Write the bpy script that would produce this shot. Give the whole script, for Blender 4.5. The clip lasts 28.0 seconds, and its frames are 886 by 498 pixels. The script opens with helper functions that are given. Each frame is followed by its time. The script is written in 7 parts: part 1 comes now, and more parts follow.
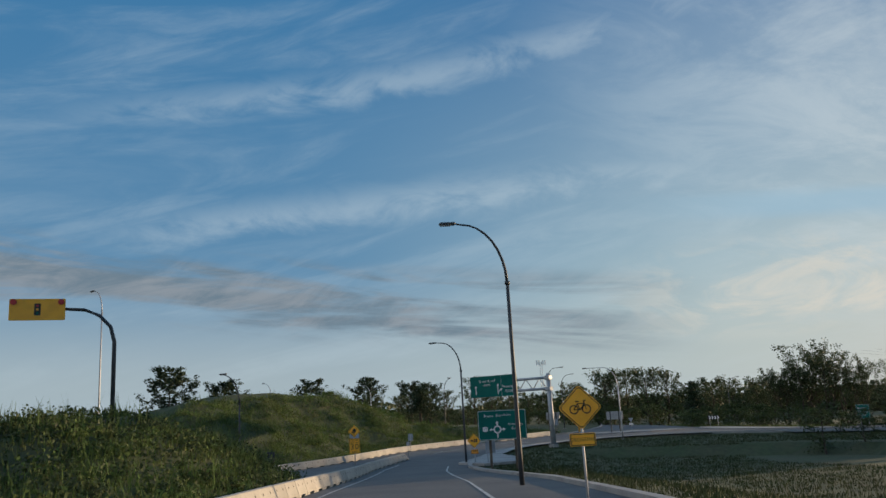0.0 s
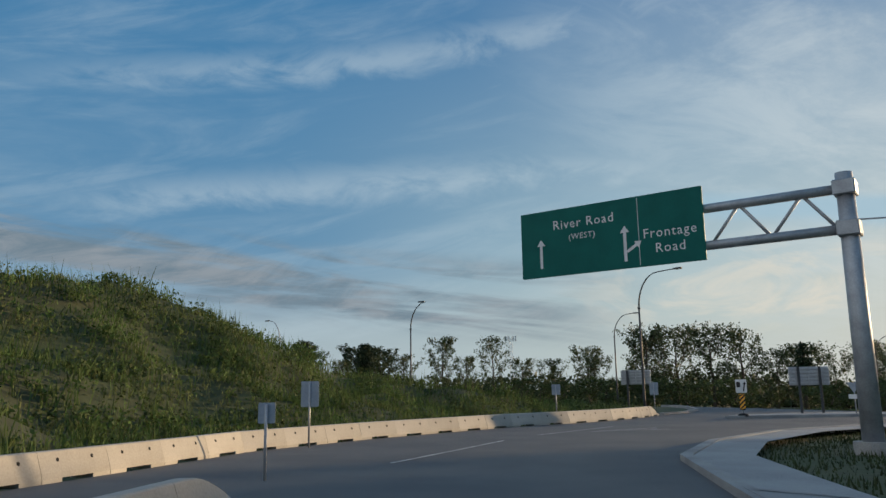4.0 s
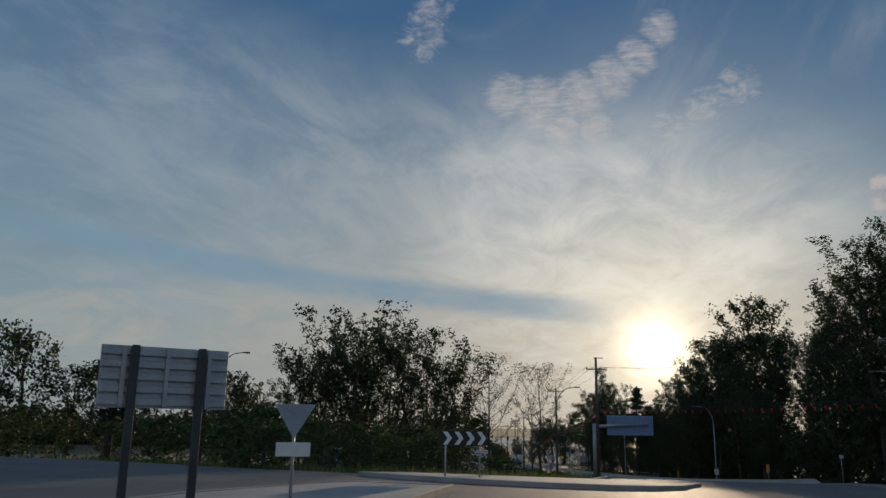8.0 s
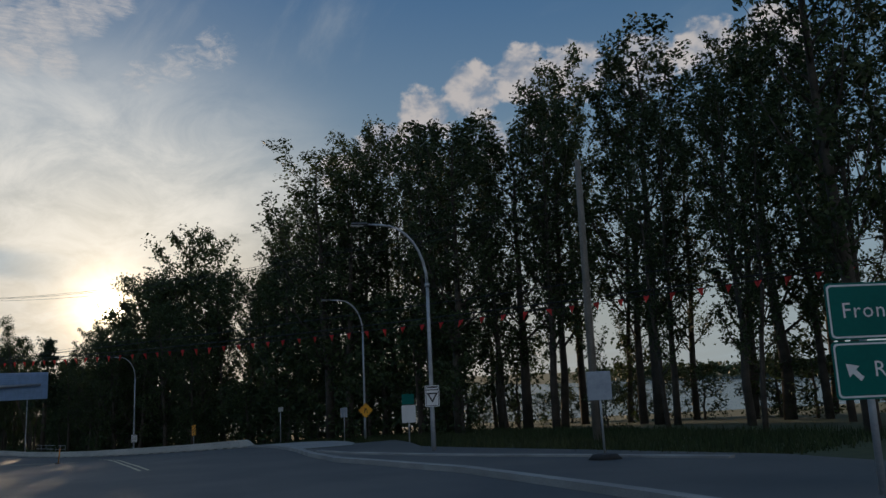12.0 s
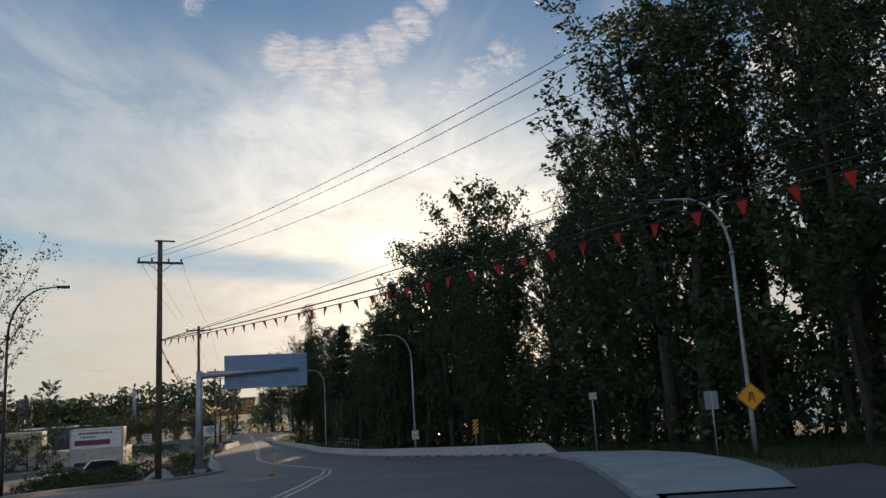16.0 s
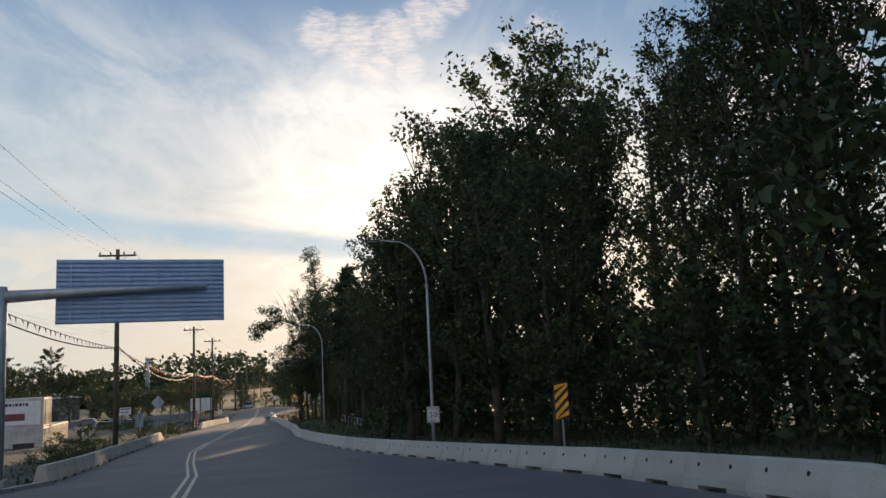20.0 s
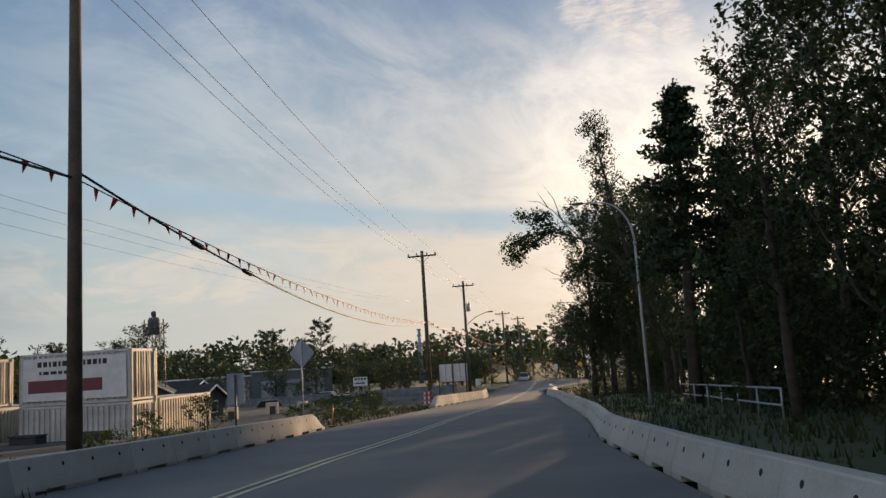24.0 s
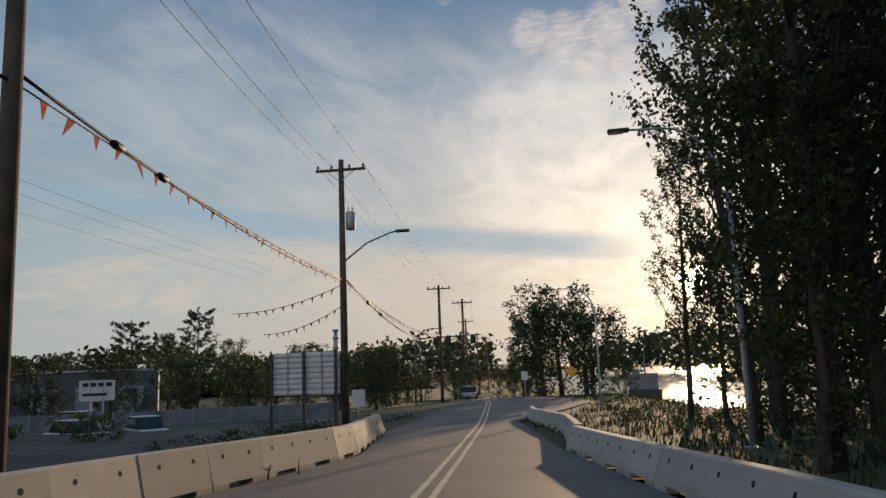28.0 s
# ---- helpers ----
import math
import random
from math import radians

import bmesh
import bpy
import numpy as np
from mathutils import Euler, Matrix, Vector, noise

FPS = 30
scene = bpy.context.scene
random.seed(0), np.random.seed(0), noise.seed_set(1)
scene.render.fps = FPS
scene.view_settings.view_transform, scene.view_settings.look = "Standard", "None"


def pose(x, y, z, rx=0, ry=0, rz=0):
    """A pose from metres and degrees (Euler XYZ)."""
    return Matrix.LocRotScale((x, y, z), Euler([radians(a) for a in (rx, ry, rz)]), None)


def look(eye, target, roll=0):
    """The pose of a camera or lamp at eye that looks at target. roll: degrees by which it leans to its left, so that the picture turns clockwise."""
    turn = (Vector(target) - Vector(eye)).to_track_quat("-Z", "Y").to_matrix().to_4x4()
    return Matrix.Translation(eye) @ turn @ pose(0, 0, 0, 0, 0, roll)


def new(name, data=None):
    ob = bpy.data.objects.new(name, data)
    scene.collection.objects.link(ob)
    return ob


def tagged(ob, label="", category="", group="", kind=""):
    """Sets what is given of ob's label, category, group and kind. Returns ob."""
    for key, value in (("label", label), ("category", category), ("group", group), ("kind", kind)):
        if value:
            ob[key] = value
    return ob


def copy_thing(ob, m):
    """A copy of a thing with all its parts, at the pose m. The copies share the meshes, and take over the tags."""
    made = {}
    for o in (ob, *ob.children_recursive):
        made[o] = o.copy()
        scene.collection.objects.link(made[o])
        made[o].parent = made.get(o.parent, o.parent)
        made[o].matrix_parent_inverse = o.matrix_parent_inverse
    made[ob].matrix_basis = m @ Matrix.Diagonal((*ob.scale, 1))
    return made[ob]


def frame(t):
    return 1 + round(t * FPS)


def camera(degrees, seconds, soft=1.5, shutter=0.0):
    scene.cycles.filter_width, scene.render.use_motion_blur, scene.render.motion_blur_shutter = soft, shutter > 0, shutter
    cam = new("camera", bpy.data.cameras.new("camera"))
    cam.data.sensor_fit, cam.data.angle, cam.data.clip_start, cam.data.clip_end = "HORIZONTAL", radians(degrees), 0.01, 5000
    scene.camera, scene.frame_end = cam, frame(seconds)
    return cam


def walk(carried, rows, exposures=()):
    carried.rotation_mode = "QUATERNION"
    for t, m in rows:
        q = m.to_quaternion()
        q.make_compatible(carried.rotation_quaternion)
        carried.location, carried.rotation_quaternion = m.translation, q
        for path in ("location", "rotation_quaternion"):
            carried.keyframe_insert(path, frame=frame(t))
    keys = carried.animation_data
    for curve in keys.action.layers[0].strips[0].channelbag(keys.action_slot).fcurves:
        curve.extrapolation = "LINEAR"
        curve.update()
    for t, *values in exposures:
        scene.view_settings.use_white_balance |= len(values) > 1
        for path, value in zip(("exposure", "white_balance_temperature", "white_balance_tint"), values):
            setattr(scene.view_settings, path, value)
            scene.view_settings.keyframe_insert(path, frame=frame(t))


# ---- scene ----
cam = camera(60.1, 28.0)
PATH = [
    (0, (26.442, -59.592, 4.638), (26.138, -57.657, 5.042), -3.30),
    (0.5, (24.729, -51.429, 4.251), (24.415, -49.494, 4.649), -2.62),
    (1, (23.005, -43.410, 3.860), (22.652, -41.480, 4.246), -2.57),
    (1.5, (21.276, -35.538, 3.464), (20.904, -33.607, 3.828), -2.76),
    (2, (19.546, -27.864, 3.067), (19.161, -25.933, 3.419), -2.87),
    (2.5, (17.961, -20.454, 2.663), (17.572, -18.521, 2.999), -2.64),
    (3, (16.635, -13.334, 2.301), (16.271, -11.395, 2.631), -2.22),
    (3.5, (15.660, -6.559, 2.007), (15.360, -4.611, 2.348), -1.63),
    (4, (15.106, -0.197, 1.796), (14.910, 1.760, 2.159), -0.87),
    (4.5, (15.017, 5.691, 1.667), (14.961, 7.651, 2.061), 0.03),
    (5, (15.411, 11.066, 1.609), (15.524, 13.018, 2.029), 0.91),
    (5.5, (16.277, 15.934, 1.585), (16.579, 17.862, 2.021), 1.42),
    (6, (17.558, 20.339, 1.572), (18.057, 22.222, 2.026), 1.73),
    (6.5, (19.202, 24.270, 1.563), (19.906, 26.083, 2.029), 1.79),
    (7, (21.167, 27.694, 1.558), (22.081, 29.408, 2.034), 1.60),
    (7.5, (23.430, 30.647, 1.559), (24.553, 32.234, 2.028), 1.27),
    (8, (25.922, 33.175, 1.561), (27.236, 34.614, 2.011), 0.83),
    (8.5, (28.547, 35.327, 1.562), (30.026, 36.609, 1.974), 0.21),
    (9, (31.232, 37.126, 1.560), (32.842, 38.248, 1.943), -0.43),
    (9.5, (33.926, 38.591, 1.548), (35.637, 39.561, 1.910), -1.07),
    (10, (36.598, 39.728, 1.523), (38.384, 40.554, 1.879), -1.62),
    (10.5, (39.250, 40.553, 1.478), (41.092, 41.247, 1.831), -2.10),
    (11, (41.907, 41.081, 1.411), (43.798, 41.631, 1.757), -2.53),
    (11.5, (44.600, 41.356, 1.322), (46.529, 41.761, 1.660), -2.63),
    (12, (47.334, 41.510, 1.214), (49.287, 41.794, 1.541), -2.50),
    (12.5, (50.087, 41.705, 1.090), (52.049, 41.929, 1.408), -2.28),
    (13, (52.825, 42.099, 0.954), (54.785, 42.345, 1.268), -2.15),
    (13.5, (55.516, 42.789, 0.812), (57.457, 43.149, 1.130), -2.22),
    (14, (58.144, 43.778, 0.672), (60.043, 44.313, 1.000), -2.48),
    (14.5, (60.729, 44.919, 0.544), (62.570, 45.626, 0.880), -2.76),
    (15, (63.264, 46.241, 0.435), (65.034, 47.105, 0.779), -2.92),
    (15.5, (65.800, 47.706, 0.337), (67.511, 48.682, 0.683), -3.07),
    (16, (68.402, 49.250, 0.231), (70.091, 50.263, 0.578), -3.25),
    (16.5, (71.046, 50.806, 0.106), (72.726, 51.834, 0.455), -3.41),
    (17, (73.756, 52.411, -0.039), (75.433, 53.444, 0.308), -3.40),
    (17.5, (76.560, 54.148, -0.205), (78.234, 55.190, 0.132), -3.18),
    (18, (79.480, 55.983, -0.393), (81.148, 57.036, -0.067), -2.99),
    (18.5, (82.541, 57.885, -0.599), (84.205, 58.950, -0.283), -2.91),
    (19, (85.760, 59.863, -0.821), (87.417, 60.941, -0.512), -2.94),
    (19.5, (89.112, 61.956, -1.065), (90.766, 63.040, -0.763), -2.94),
    (20, (92.556, 64.227, -1.340), (94.198, 65.330, -1.049), -2.86),
    (20.5, (96.059, 66.745, -1.651), (97.671, 67.896, -1.376), -2.66),
    (21, (99.626, 69.560, -1.992), (101.183, 70.786, -1.728), -2.43),
    (21.5, (103.251, 72.703, -2.351), (104.739, 74.013, -2.090), -2.30),
    (22, (106.881, 76.172, -2.728), (108.297, 77.560, -2.471), -2.47),
    (22.5, (110.429, 79.998, -3.101), (111.757, 81.471, -2.842), -2.90),
    (23, (113.909, 84.194, -3.456), (115.156, 85.735, -3.194), -3.33),
    (23.5, (117.386, 88.708, -3.789), (118.572, 90.296, -3.521), -3.62),
    (24, (120.947, 93.458, -4.098), (122.097, 95.071, -3.823), -3.70),
    (24.5, (124.667, 98.347, -4.388), (125.802, 99.969, -4.103), -3.57),
    (25, (128.576, 103.297, -4.660), (129.712, 104.917, -4.364), -3.29),
    (25.5, (132.628, 108.265, -4.914), (133.771, 109.878, -4.612), -2.98),
    (26, (136.776, 113.249, -5.156), (137.936, 114.849, -4.852), -2.79),
    (26.5, (141.018, 118.248, -5.397), (142.197, 119.835, -5.098), -2.65),
    (27, (145.378, 123.244, -5.645), (146.580, 124.816, -5.356), -2.49),
    (27.5, (149.847, 128.211, -5.901), (151.073, 129.764, -5.610), -2.33),
    (28, (154.431, 133.137, -6.164), (155.693, 134.657, -5.853), -2.21),
]
walk(cam, [(t, look(eye, target, roll)) for t, eye, target, roll in PATH],
     exposures=[(0, 0.58, 6650, 11), (3, 0.68, 6800, 11), (5, 0.55, 6700, 10), (6.2, 0.25, 6600, 11), (7.5, -0.25, 6250, 10), (11.5, -0.18, 6250, 11), (13, 0.28, 6400, 12), (15, 0.52, 6600, 13), (18, 0.62, 6900, 15), (20, 0.85, 7000, 16), (22, 0.92, 7250, 18), (23, 0.75, 7200, 18), (25, 0.65, 7300, 18), (26.5, 0.5, 7200, 18), (28, 0.35, 7000, 17)])

from mathutils.geometry import delaunay_2d_cdt

# ---- world and sun ----
SUN_AZ, SUN_EL = -58.0, 5.6          # degrees: yaw from +y to the left, height


def sky_dir(az, el):
    a, e = radians(az), radians(el)
    return Vector((-math.sin(a) * math.cos(e), math.cos(a) * math.cos(e), math.sin(e)))


world = bpy.data.worlds.new("evening_sky")
scene.world = world
world.use_nodes = True
WN, WL = world.node_tree.nodes, world.node_tree.links
WN.clear()


def wput(sock, v):
    if isinstance(v, bpy.types.NodeSocket):
        WL.new(v, sock)
    else:
        sock.default_value = v


def wmath(op, a, b=0.0, c=0.0, clamp=False):
    n = WN.new("ShaderNodeMath")
    n.operation, n.use_clamp = op, clamp
    for i, v in enumerate((a, b, c)):
        wput(n.inputs[i], v)
    return n.outputs[0]


def wstep(v, lo, hi):
    n = WN.new("ShaderNodeMapRange")
    n.interpolation_type = "SMOOTHSTEP"
    wput(n.inputs[0], v)
    n.inputs[1].default_value, n.inputs[2].default_value = lo, hi
    return n.outputs[0]


def wmix(f, a, b, blend="MIX"):
    n = WN.new("ShaderNodeMix")
    n.data_type, n.blend_type = "RGBA", blend
    wput(n.inputs[0], f), wput(n.inputs[6], a), wput(n.inputs[7], b)
    return n.outputs[2]


def wvec(x, y, z):
    n = WN.new("ShaderNodeCombineXYZ")
    for i, v in enumerate((x, y, z)):
        wput(n.inputs[i], v)
    return n.outputs[0]


def wnoise(vec, scale, detail=8.0, rough=0.6, distort=0.0):
    n = WN.new("ShaderNodeTexNoise")
    WL.new(vec, n.inputs["Vector"])
    n.inputs["Scale"].default_value, n.inputs["Detail"].default_value = scale, detail
    n.inputs["Roughness"].default_value, n.inputs["Distortion"].default_value = rough, distort
    return n.outputs["Fac"]


coord = WN.new("ShaderNodeTexCoord").outputs["Generated"]
sep = WN.new("ShaderNodeSeparateXYZ")
WL.new(coord, sep.inputs[0])
DX, DY, DZ = sep.outputs


def toward(az, el):
    """Cosine of the angle from a place in the sky."""
    n = WN.new("ShaderNodeVectorMath")
    n.operation = "DOT_PRODUCT"
    WL.new(coord, n.inputs[0])
    n.inputs[1].default_value = sky_dir(az, el)
    return n.outputs["Value"]


def patch(az, el, inner, outer):
    """1 within inner degrees of a place in the sky, 0 past outer degrees."""
    return wstep(toward(az, el), math.cos(radians(outer)), math.cos(radians(inner)))


def wmax(*vs):
    out = vs[0]
    for v in vs[1:]:
        out = wmath("MAXIMUM", out, v)
    return out


sky = WN.new("ShaderNodeTexSky")
sky.sky_type, sky.sun_disc = "NISHITA", False
sky.sun_elevation, sky.sun_rotation = radians(SUN_EL), radians(-SUN_AZ)
sky.altitude, sky.air_density, sky.dust_density, sky.ozone_density = 10, 1.0, 1.2, 2.0

# height and azimuth, and the plane of a high cloud layer
azim = wmath("ARCTAN2", wmath("MULTIPLY", DX, -1.0), DY)       # radians, to the left from +y
elev = wmath("ARCSINE", DZ)
inv = wmath("DIVIDE", 1.0, wmath("ADD", wmath("MAXIMUM", DZ, 0.0), 0.12))
px, py = wmath("MULTIPLY", DX, inv), wmath("MULTIPLY", DY, inv)
# layer turned so that its streaks run along the plane's u
ca, sa = math.cos(radians(38)), math.sin(radians(38))
pu = wmath("ADD", wmath("MULTIPLY", px, ca), wmath("MULTIPLY", py, sa))
pv = wmath("SUBTRACT", wmath("MULTIPLY", py, ca), wmath("MULTIPLY", px, sa))

blue = wmix(wstep(elev, 0.03, 0.62), (2.4, 3.5, 4.0, 1), (0.28, 1.1, 2.5, 1))
base = wmix(0.85, sky.outputs[0], blue)

# the air is deeper blue on the side away from the sun
base = wmix(wstep(toward(SUN_AZ, 10), 0.75, 0.2), base, wmix(0.72, base, (0.27, 1.28, 2.6, 1)))

# unseen sky opposite the sun, brightened to lift light on the foreground
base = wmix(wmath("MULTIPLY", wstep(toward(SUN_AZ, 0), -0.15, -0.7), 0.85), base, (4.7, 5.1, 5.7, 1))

# pale haze along the horizon
base = wmix(wmath("MULTIPLY", wstep(elev, 0.2, 0.03), 0.7), base, (3.05, 3.55, 3.6, 1))

# warm whitening of the air on the sun's side
sunward = toward(SUN_AZ, SUN_EL)
veil = wmath("POWER", wmath("MAXIMUM", sunward, 0.0), 6.0)
low = wstep(elev, 0.36, 0.0)
base = wmix(wmath("MULTIPLY", wmath("MULTIPLY", veil, low), 0.75), base, (5.6, 4.4, 2.9, 1))

# high streaked cloud
streak = wnoise(wvec(wmath("MULTIPLY", pu, 0.35), wmath("MULTIPLY", pv, 1.2), 0.0), 1.5, 9.0, 0.62, 0.8)
wisp = wnoise(wvec(wmath("MULTIPLY", pu, 0.6), wmath("MULTIPLY", pv, 1.0), 3.1), 3.4, 8.0, 0.66, 0.5)
cir = wmath("MULTIPLY", wstep(streak, 0.46, 0.74), wstep(wisp, 0.25, 0.7))
# the thin cloud ends along a slanting edge, with clear air above it
clear = wstep(wmath("SUBTRACT", elev, wmath("ADD", 0.555, wmath("MULTIPLY", azim, 0.2))), 0.1, -0.08)
veilcloud = wmath("MULTIPLY", wmath("MULTIPLY", clear, wmax(patch(-52, 13, 6, 26), patch(-31, 26, 3, 32))), wmath("ADD", 0.3, wmath("MULTIPLY", wstep(wisp, 0.3, 0.68), 0.7)))
shear = wmath("ADD", elev, wmath("MULTIPLY", azim, 0.2))
long_ = wnoise(wvec(wmath("MULTIPLY", azim, 1.3), wmath("MULTIPLY", shear, 8.0), 9.0), 1.7, 9.0, 0.6, 0.7)
fine_ = wnoise(wvec(wmath("MULTIPLY", azim, 4.0), wmath("MULTIPLY", shear, 15.0), 4.0), 2.2, 8.0, 0.65, 0.6)
mares = wmath("MULTIPLY", wmath("MULTIPLY", wstep(long_, 0.44, 0.7), wstep(fine_, 0.2, 0.72)), wstep(azim, -0.75, -0.3))
cir = wmath("MULTIPLY", cir, wstep(azim, -0.3, -0.6))
# two long streaks that rise away from the sun's side
ragged = wnoise(wvec(wmath("MULTIPLY", azim, 2.2), wmath("MULTIPLY", elev, 5.0), 6.0), 3.2, 8.0, 0.6, 0.5)
fray = wmath("MULTIPLY", wmath("SUBTRACT", ragged, 0.5), 0.07)
line_a = wmath("ABSOLUTE", wmath("SUBTRACT", wmath("ADD", wmath("ADD", elev, wmath("MULTIPLY", azim, 0.137)), fray), 0.4545))
line_b = wmath("ABSOLUTE", wmath("SUBTRACT", wmath("ADD", wmath("ADD", elev, wmath("MULTIPLY", wmath("POWER", wmath("ABSOLUTE", wmath("ADD", azim, 0.035)), 2.0), 0.14)), fray), 0.278))
tails = wmath("MULTIPLY", wmax(wmath("MULTIPLY", wstep(line_a, 0.032, 0.0), 0.75), wmath("MULTIPLY", wstep(line_b, 0.036, 0.0), 0.8)), wmath("MULTIPLY", wstep(ragged, 0.3, 0.62), wmath("MULTIPLY", wstep(azim, -0.38, -0.12), wstep(azim, 0.75, 0.4))))
thin = wmax(wmath("MULTIPLY", tails, 0.5), wmath("MULTIPLY", cir, 0.55), wmath("MULTIPLY", veilcloud, 0.62), wmath("MULTIPLY", mares, 0.24))
white = wmix(wmath("POWER", wmath("MAXIMUM", sunward, 0.0), 6.0), (3.4, 4.2, 4.7, 1), (5.6, 5.3, 4.8, 1))
col = wmix(thin, base, white)

# a bright veil of thin cloud above the sun
ripple = wmath("ADD", 0.45, wmath("MULTIPLY", wstep(wisp, 0.2, 0.75), 0.75))
halo = wmath("MULTIPLY", wmath("ADD", wmath("MULTIPLY", wmath("POWER", patch(-57.0, 13.5, 0.0, 24.0), 2.6), 2.7), wmath("MULTIPLY", patch(-59, 8, 0.0, 11.0), 0.7)), wmath("MULTIPLY", ripple, wmath("ADD", 0.25, wmath("MULTIPLY", clear, 0.75))))
halo_mix = wmix(halo, (0, 0, 0, 1), (1.0, 0.9, 0.72, 1))
halo_mix.node.clamp_factor = False
col = wmix(1.0, col, halo_mix, "ADD")

# bands of grey cloud low on the side away from the sun
slope = wmath("SUBTRACT", elev, wmath("MULTIPLY", azim, 0.1))
band = wnoise(wvec(wmath("MULTIPLY", azim, 1.5), wmath("MULTIPLY", slope, 13.0), 1.7), 1.6, 9.0, 0.6, 0.5)
where = wmath("MULTIPLY", wmath("MULTIPLY", wstep(slope, 0.045, 0.085), wstep(slope, 0.175, 0.14)), wstep(azim, -0.2, 0.06))
grey = wmath("MULTIPLY", wmath("MULTIPLY", wstep(band, 0.4, 0.6), where), 0.95)
col = wmix(grey, col, wmix(wstep(fine_, 0.35, 0.65), (0.95, 1.4, 1.8, 1), (1.7, 2.0, 2.3, 1)))
# a clear slot and cream bank low over the sun's side
slotn = wnoise(wvec(wmath("MULTIPLY", azim, 1.0), wmath("MULTIPLY", elev, 9.0), 5.5), 1.6, 6.0, 0.55, 0.3)
slot_line = wmath("ABSOLUTE", wmath("SUBTRACT", wmath("ADD", wmath("SUBTRACT", elev, wmath("MULTIPLY", azim, 0.115)), wmath("MULTIPLY", wmath("SUBTRACT", slotn, 0.5), 0.05)), 0.2484))
slot = wmath("MULTIPLY", wmath("MULTIPLY", wstep(slot_line, 0.026, 0.006), wstep(azim, -0.99, -0.85)), wstep(azim, -0.05, -0.3))
col = wmix(wmath("MULTIPLY", slot, 0.72), col, (2.1, 3.3, 4.2, 1))
bankn = wnoise(wvec(wmath("MULTIPLY", azim, 3.0), wmath("MULTIPLY", elev, 7.0), 2.2), 3.0, 8.0, 0.62, 0.6)
bank_at = wmath("MULTIPLY", wmath("MULTIPLY", wstep(elev, 0.05, 0.1), wstep(elev, 0.2, 0.13)), wmath("MULTIPLY", wstep(azim, -1.0, -0.8), wstep(azim, 0.0, -0.25)))
bank = wmath("MULTIPLY", wmath("MULTIPLY", wstep(bankn, 0.4, 0.62), bank_at), 0.6)
col = wmix(bank, col, (4.8, 4.5, 3.9, 1))

# ragged patches of ripple cloud
fl = wnoise(wvec(pu, pv, 7.0), 21.0, 10.0, 0.7, 0.6)
rip = wnoise(wvec(wmath("MULTIPLY", pu, 3.2), wmath("MULTIPLY", pv, 0.9), 2.0), 24.0, 5.0, 0.62, 0.7)
fluff_at = wmax(patch(-47.4, 24.3, 0.0, 2.6), patch(-50.0, 23.7, 0.0, 3.2), patch(-53.0, 24.0, 0.0, 3.1), patch(-55.6, 25.1, 0.0, 2.7), patch(-57.6, 26.5, 0.0, 2.3), patch(-59.4, 28.2, 0.0, 2.0), patch(-51.6, 21.9, 0.0, 2.2), patch(-54.2, 21.8, 0.0, 1.9))
small_at = wmax(patch(-64.8, 23.6, 0.0, 2.4), patch(-62.3, 22.6, 0.0, 2.4), patch(-59.8, 21.6, 0.0, 2.0))
wisp_at = wmax(patch(-40.5, 28.6, 0.0, 3.0), patch(-41.5, 31.0, 0.0, 2.8))
fluff = wmath("MULTIPLY", wstep(wmath("ADD", wmath("MULTIPLY", fluff_at, 0.9), wmath("MULTIPLY", wmath("ADD", wmath("MULTIPLY", fl, 1.5), rip), 0.62)), 1.2, 2.1), 0.75)
fluff2 = wmath("MULTIPLY", wstep(wmath("ADD", wmath("MULTIPLY", wmax(small_at, wisp_at), 0.55), wmath("MULTIPLY", fl, 1.6)), 1.12, 1.8), 0.55)
col = wmix(wmath("MAXIMUM", fluff, fluff2), col, (6.6, 6.0, 5.4, 1))
heap_at = wmax(patch(-74.4, 15.2, 0.2, 2.4), patch(-77.6, 17.0, 0.4, 3.0), patch(-80.8, 19.2, 0.6, 3.2), patch(-84.4, 21.0, 0.6, 3.3), patch(-88.4, 21.8, 0.6, 3.2), patch(-92.6, 21.8, 0.6, 3.3), patch(-97.4, 21.6, 0.6, 3.4), patch(-102.4, 21.9, 0.6, 3.2), patch(-107, 21.6, 0.8, 3.6), patch(-80.4, 15.6, 0.3, 2.8), patch(-85.4, 17.0, 0.3, 2.6), patch(-90.4, 18.6, 0.3, 2.6))
heapn = wnoise(wvec(wmath("MULTIPLY", azim, 3.4), wmath("MULTIPLY", elev, 4.6), 4.0), 7.5, 9.0, 0.56, 0.2)
heap = wstep(wmath("ADD", wmath("MULTIPLY", heap_at, 0.7), wmath("MULTIPLY", heapn, 1.5)), 1.08, 1.38)
heapcol = wmix(wstep(heapn, 0.4, 0.62), (2.7, 3.0, 3.5, 1), (5.6, 5.1, 4.7, 1))
col = wmix(wmath("MULTIPLY", heap, 0.9), col, heapcol)

# the glow round the sun
glow = wmath("ADD", wmath("MULTIPLY", wmath("POWER", wmath("MAXIMUM", sunward, 0.0), 140.0), 1.7),
             wmath("ADD", wmath("MULTIPLY", wmath("POWER", wmath("MAXIMUM", sunward, 0.0), 1400.0), 16.0),
                   wmath("MULTIPLY", wmath("POWER", wmath("MAXIMUM", sunward, 0.0), 14000.0), 220.0)))
col = wmix(1.0, col, wmix(glow, (0, 0, 0, 1), (1.0, 0.8, 0.48, 1)), "ADD")
glow_mix = col.node
glow_mix.inputs[7].links[0].from_node.clamp_factor = False

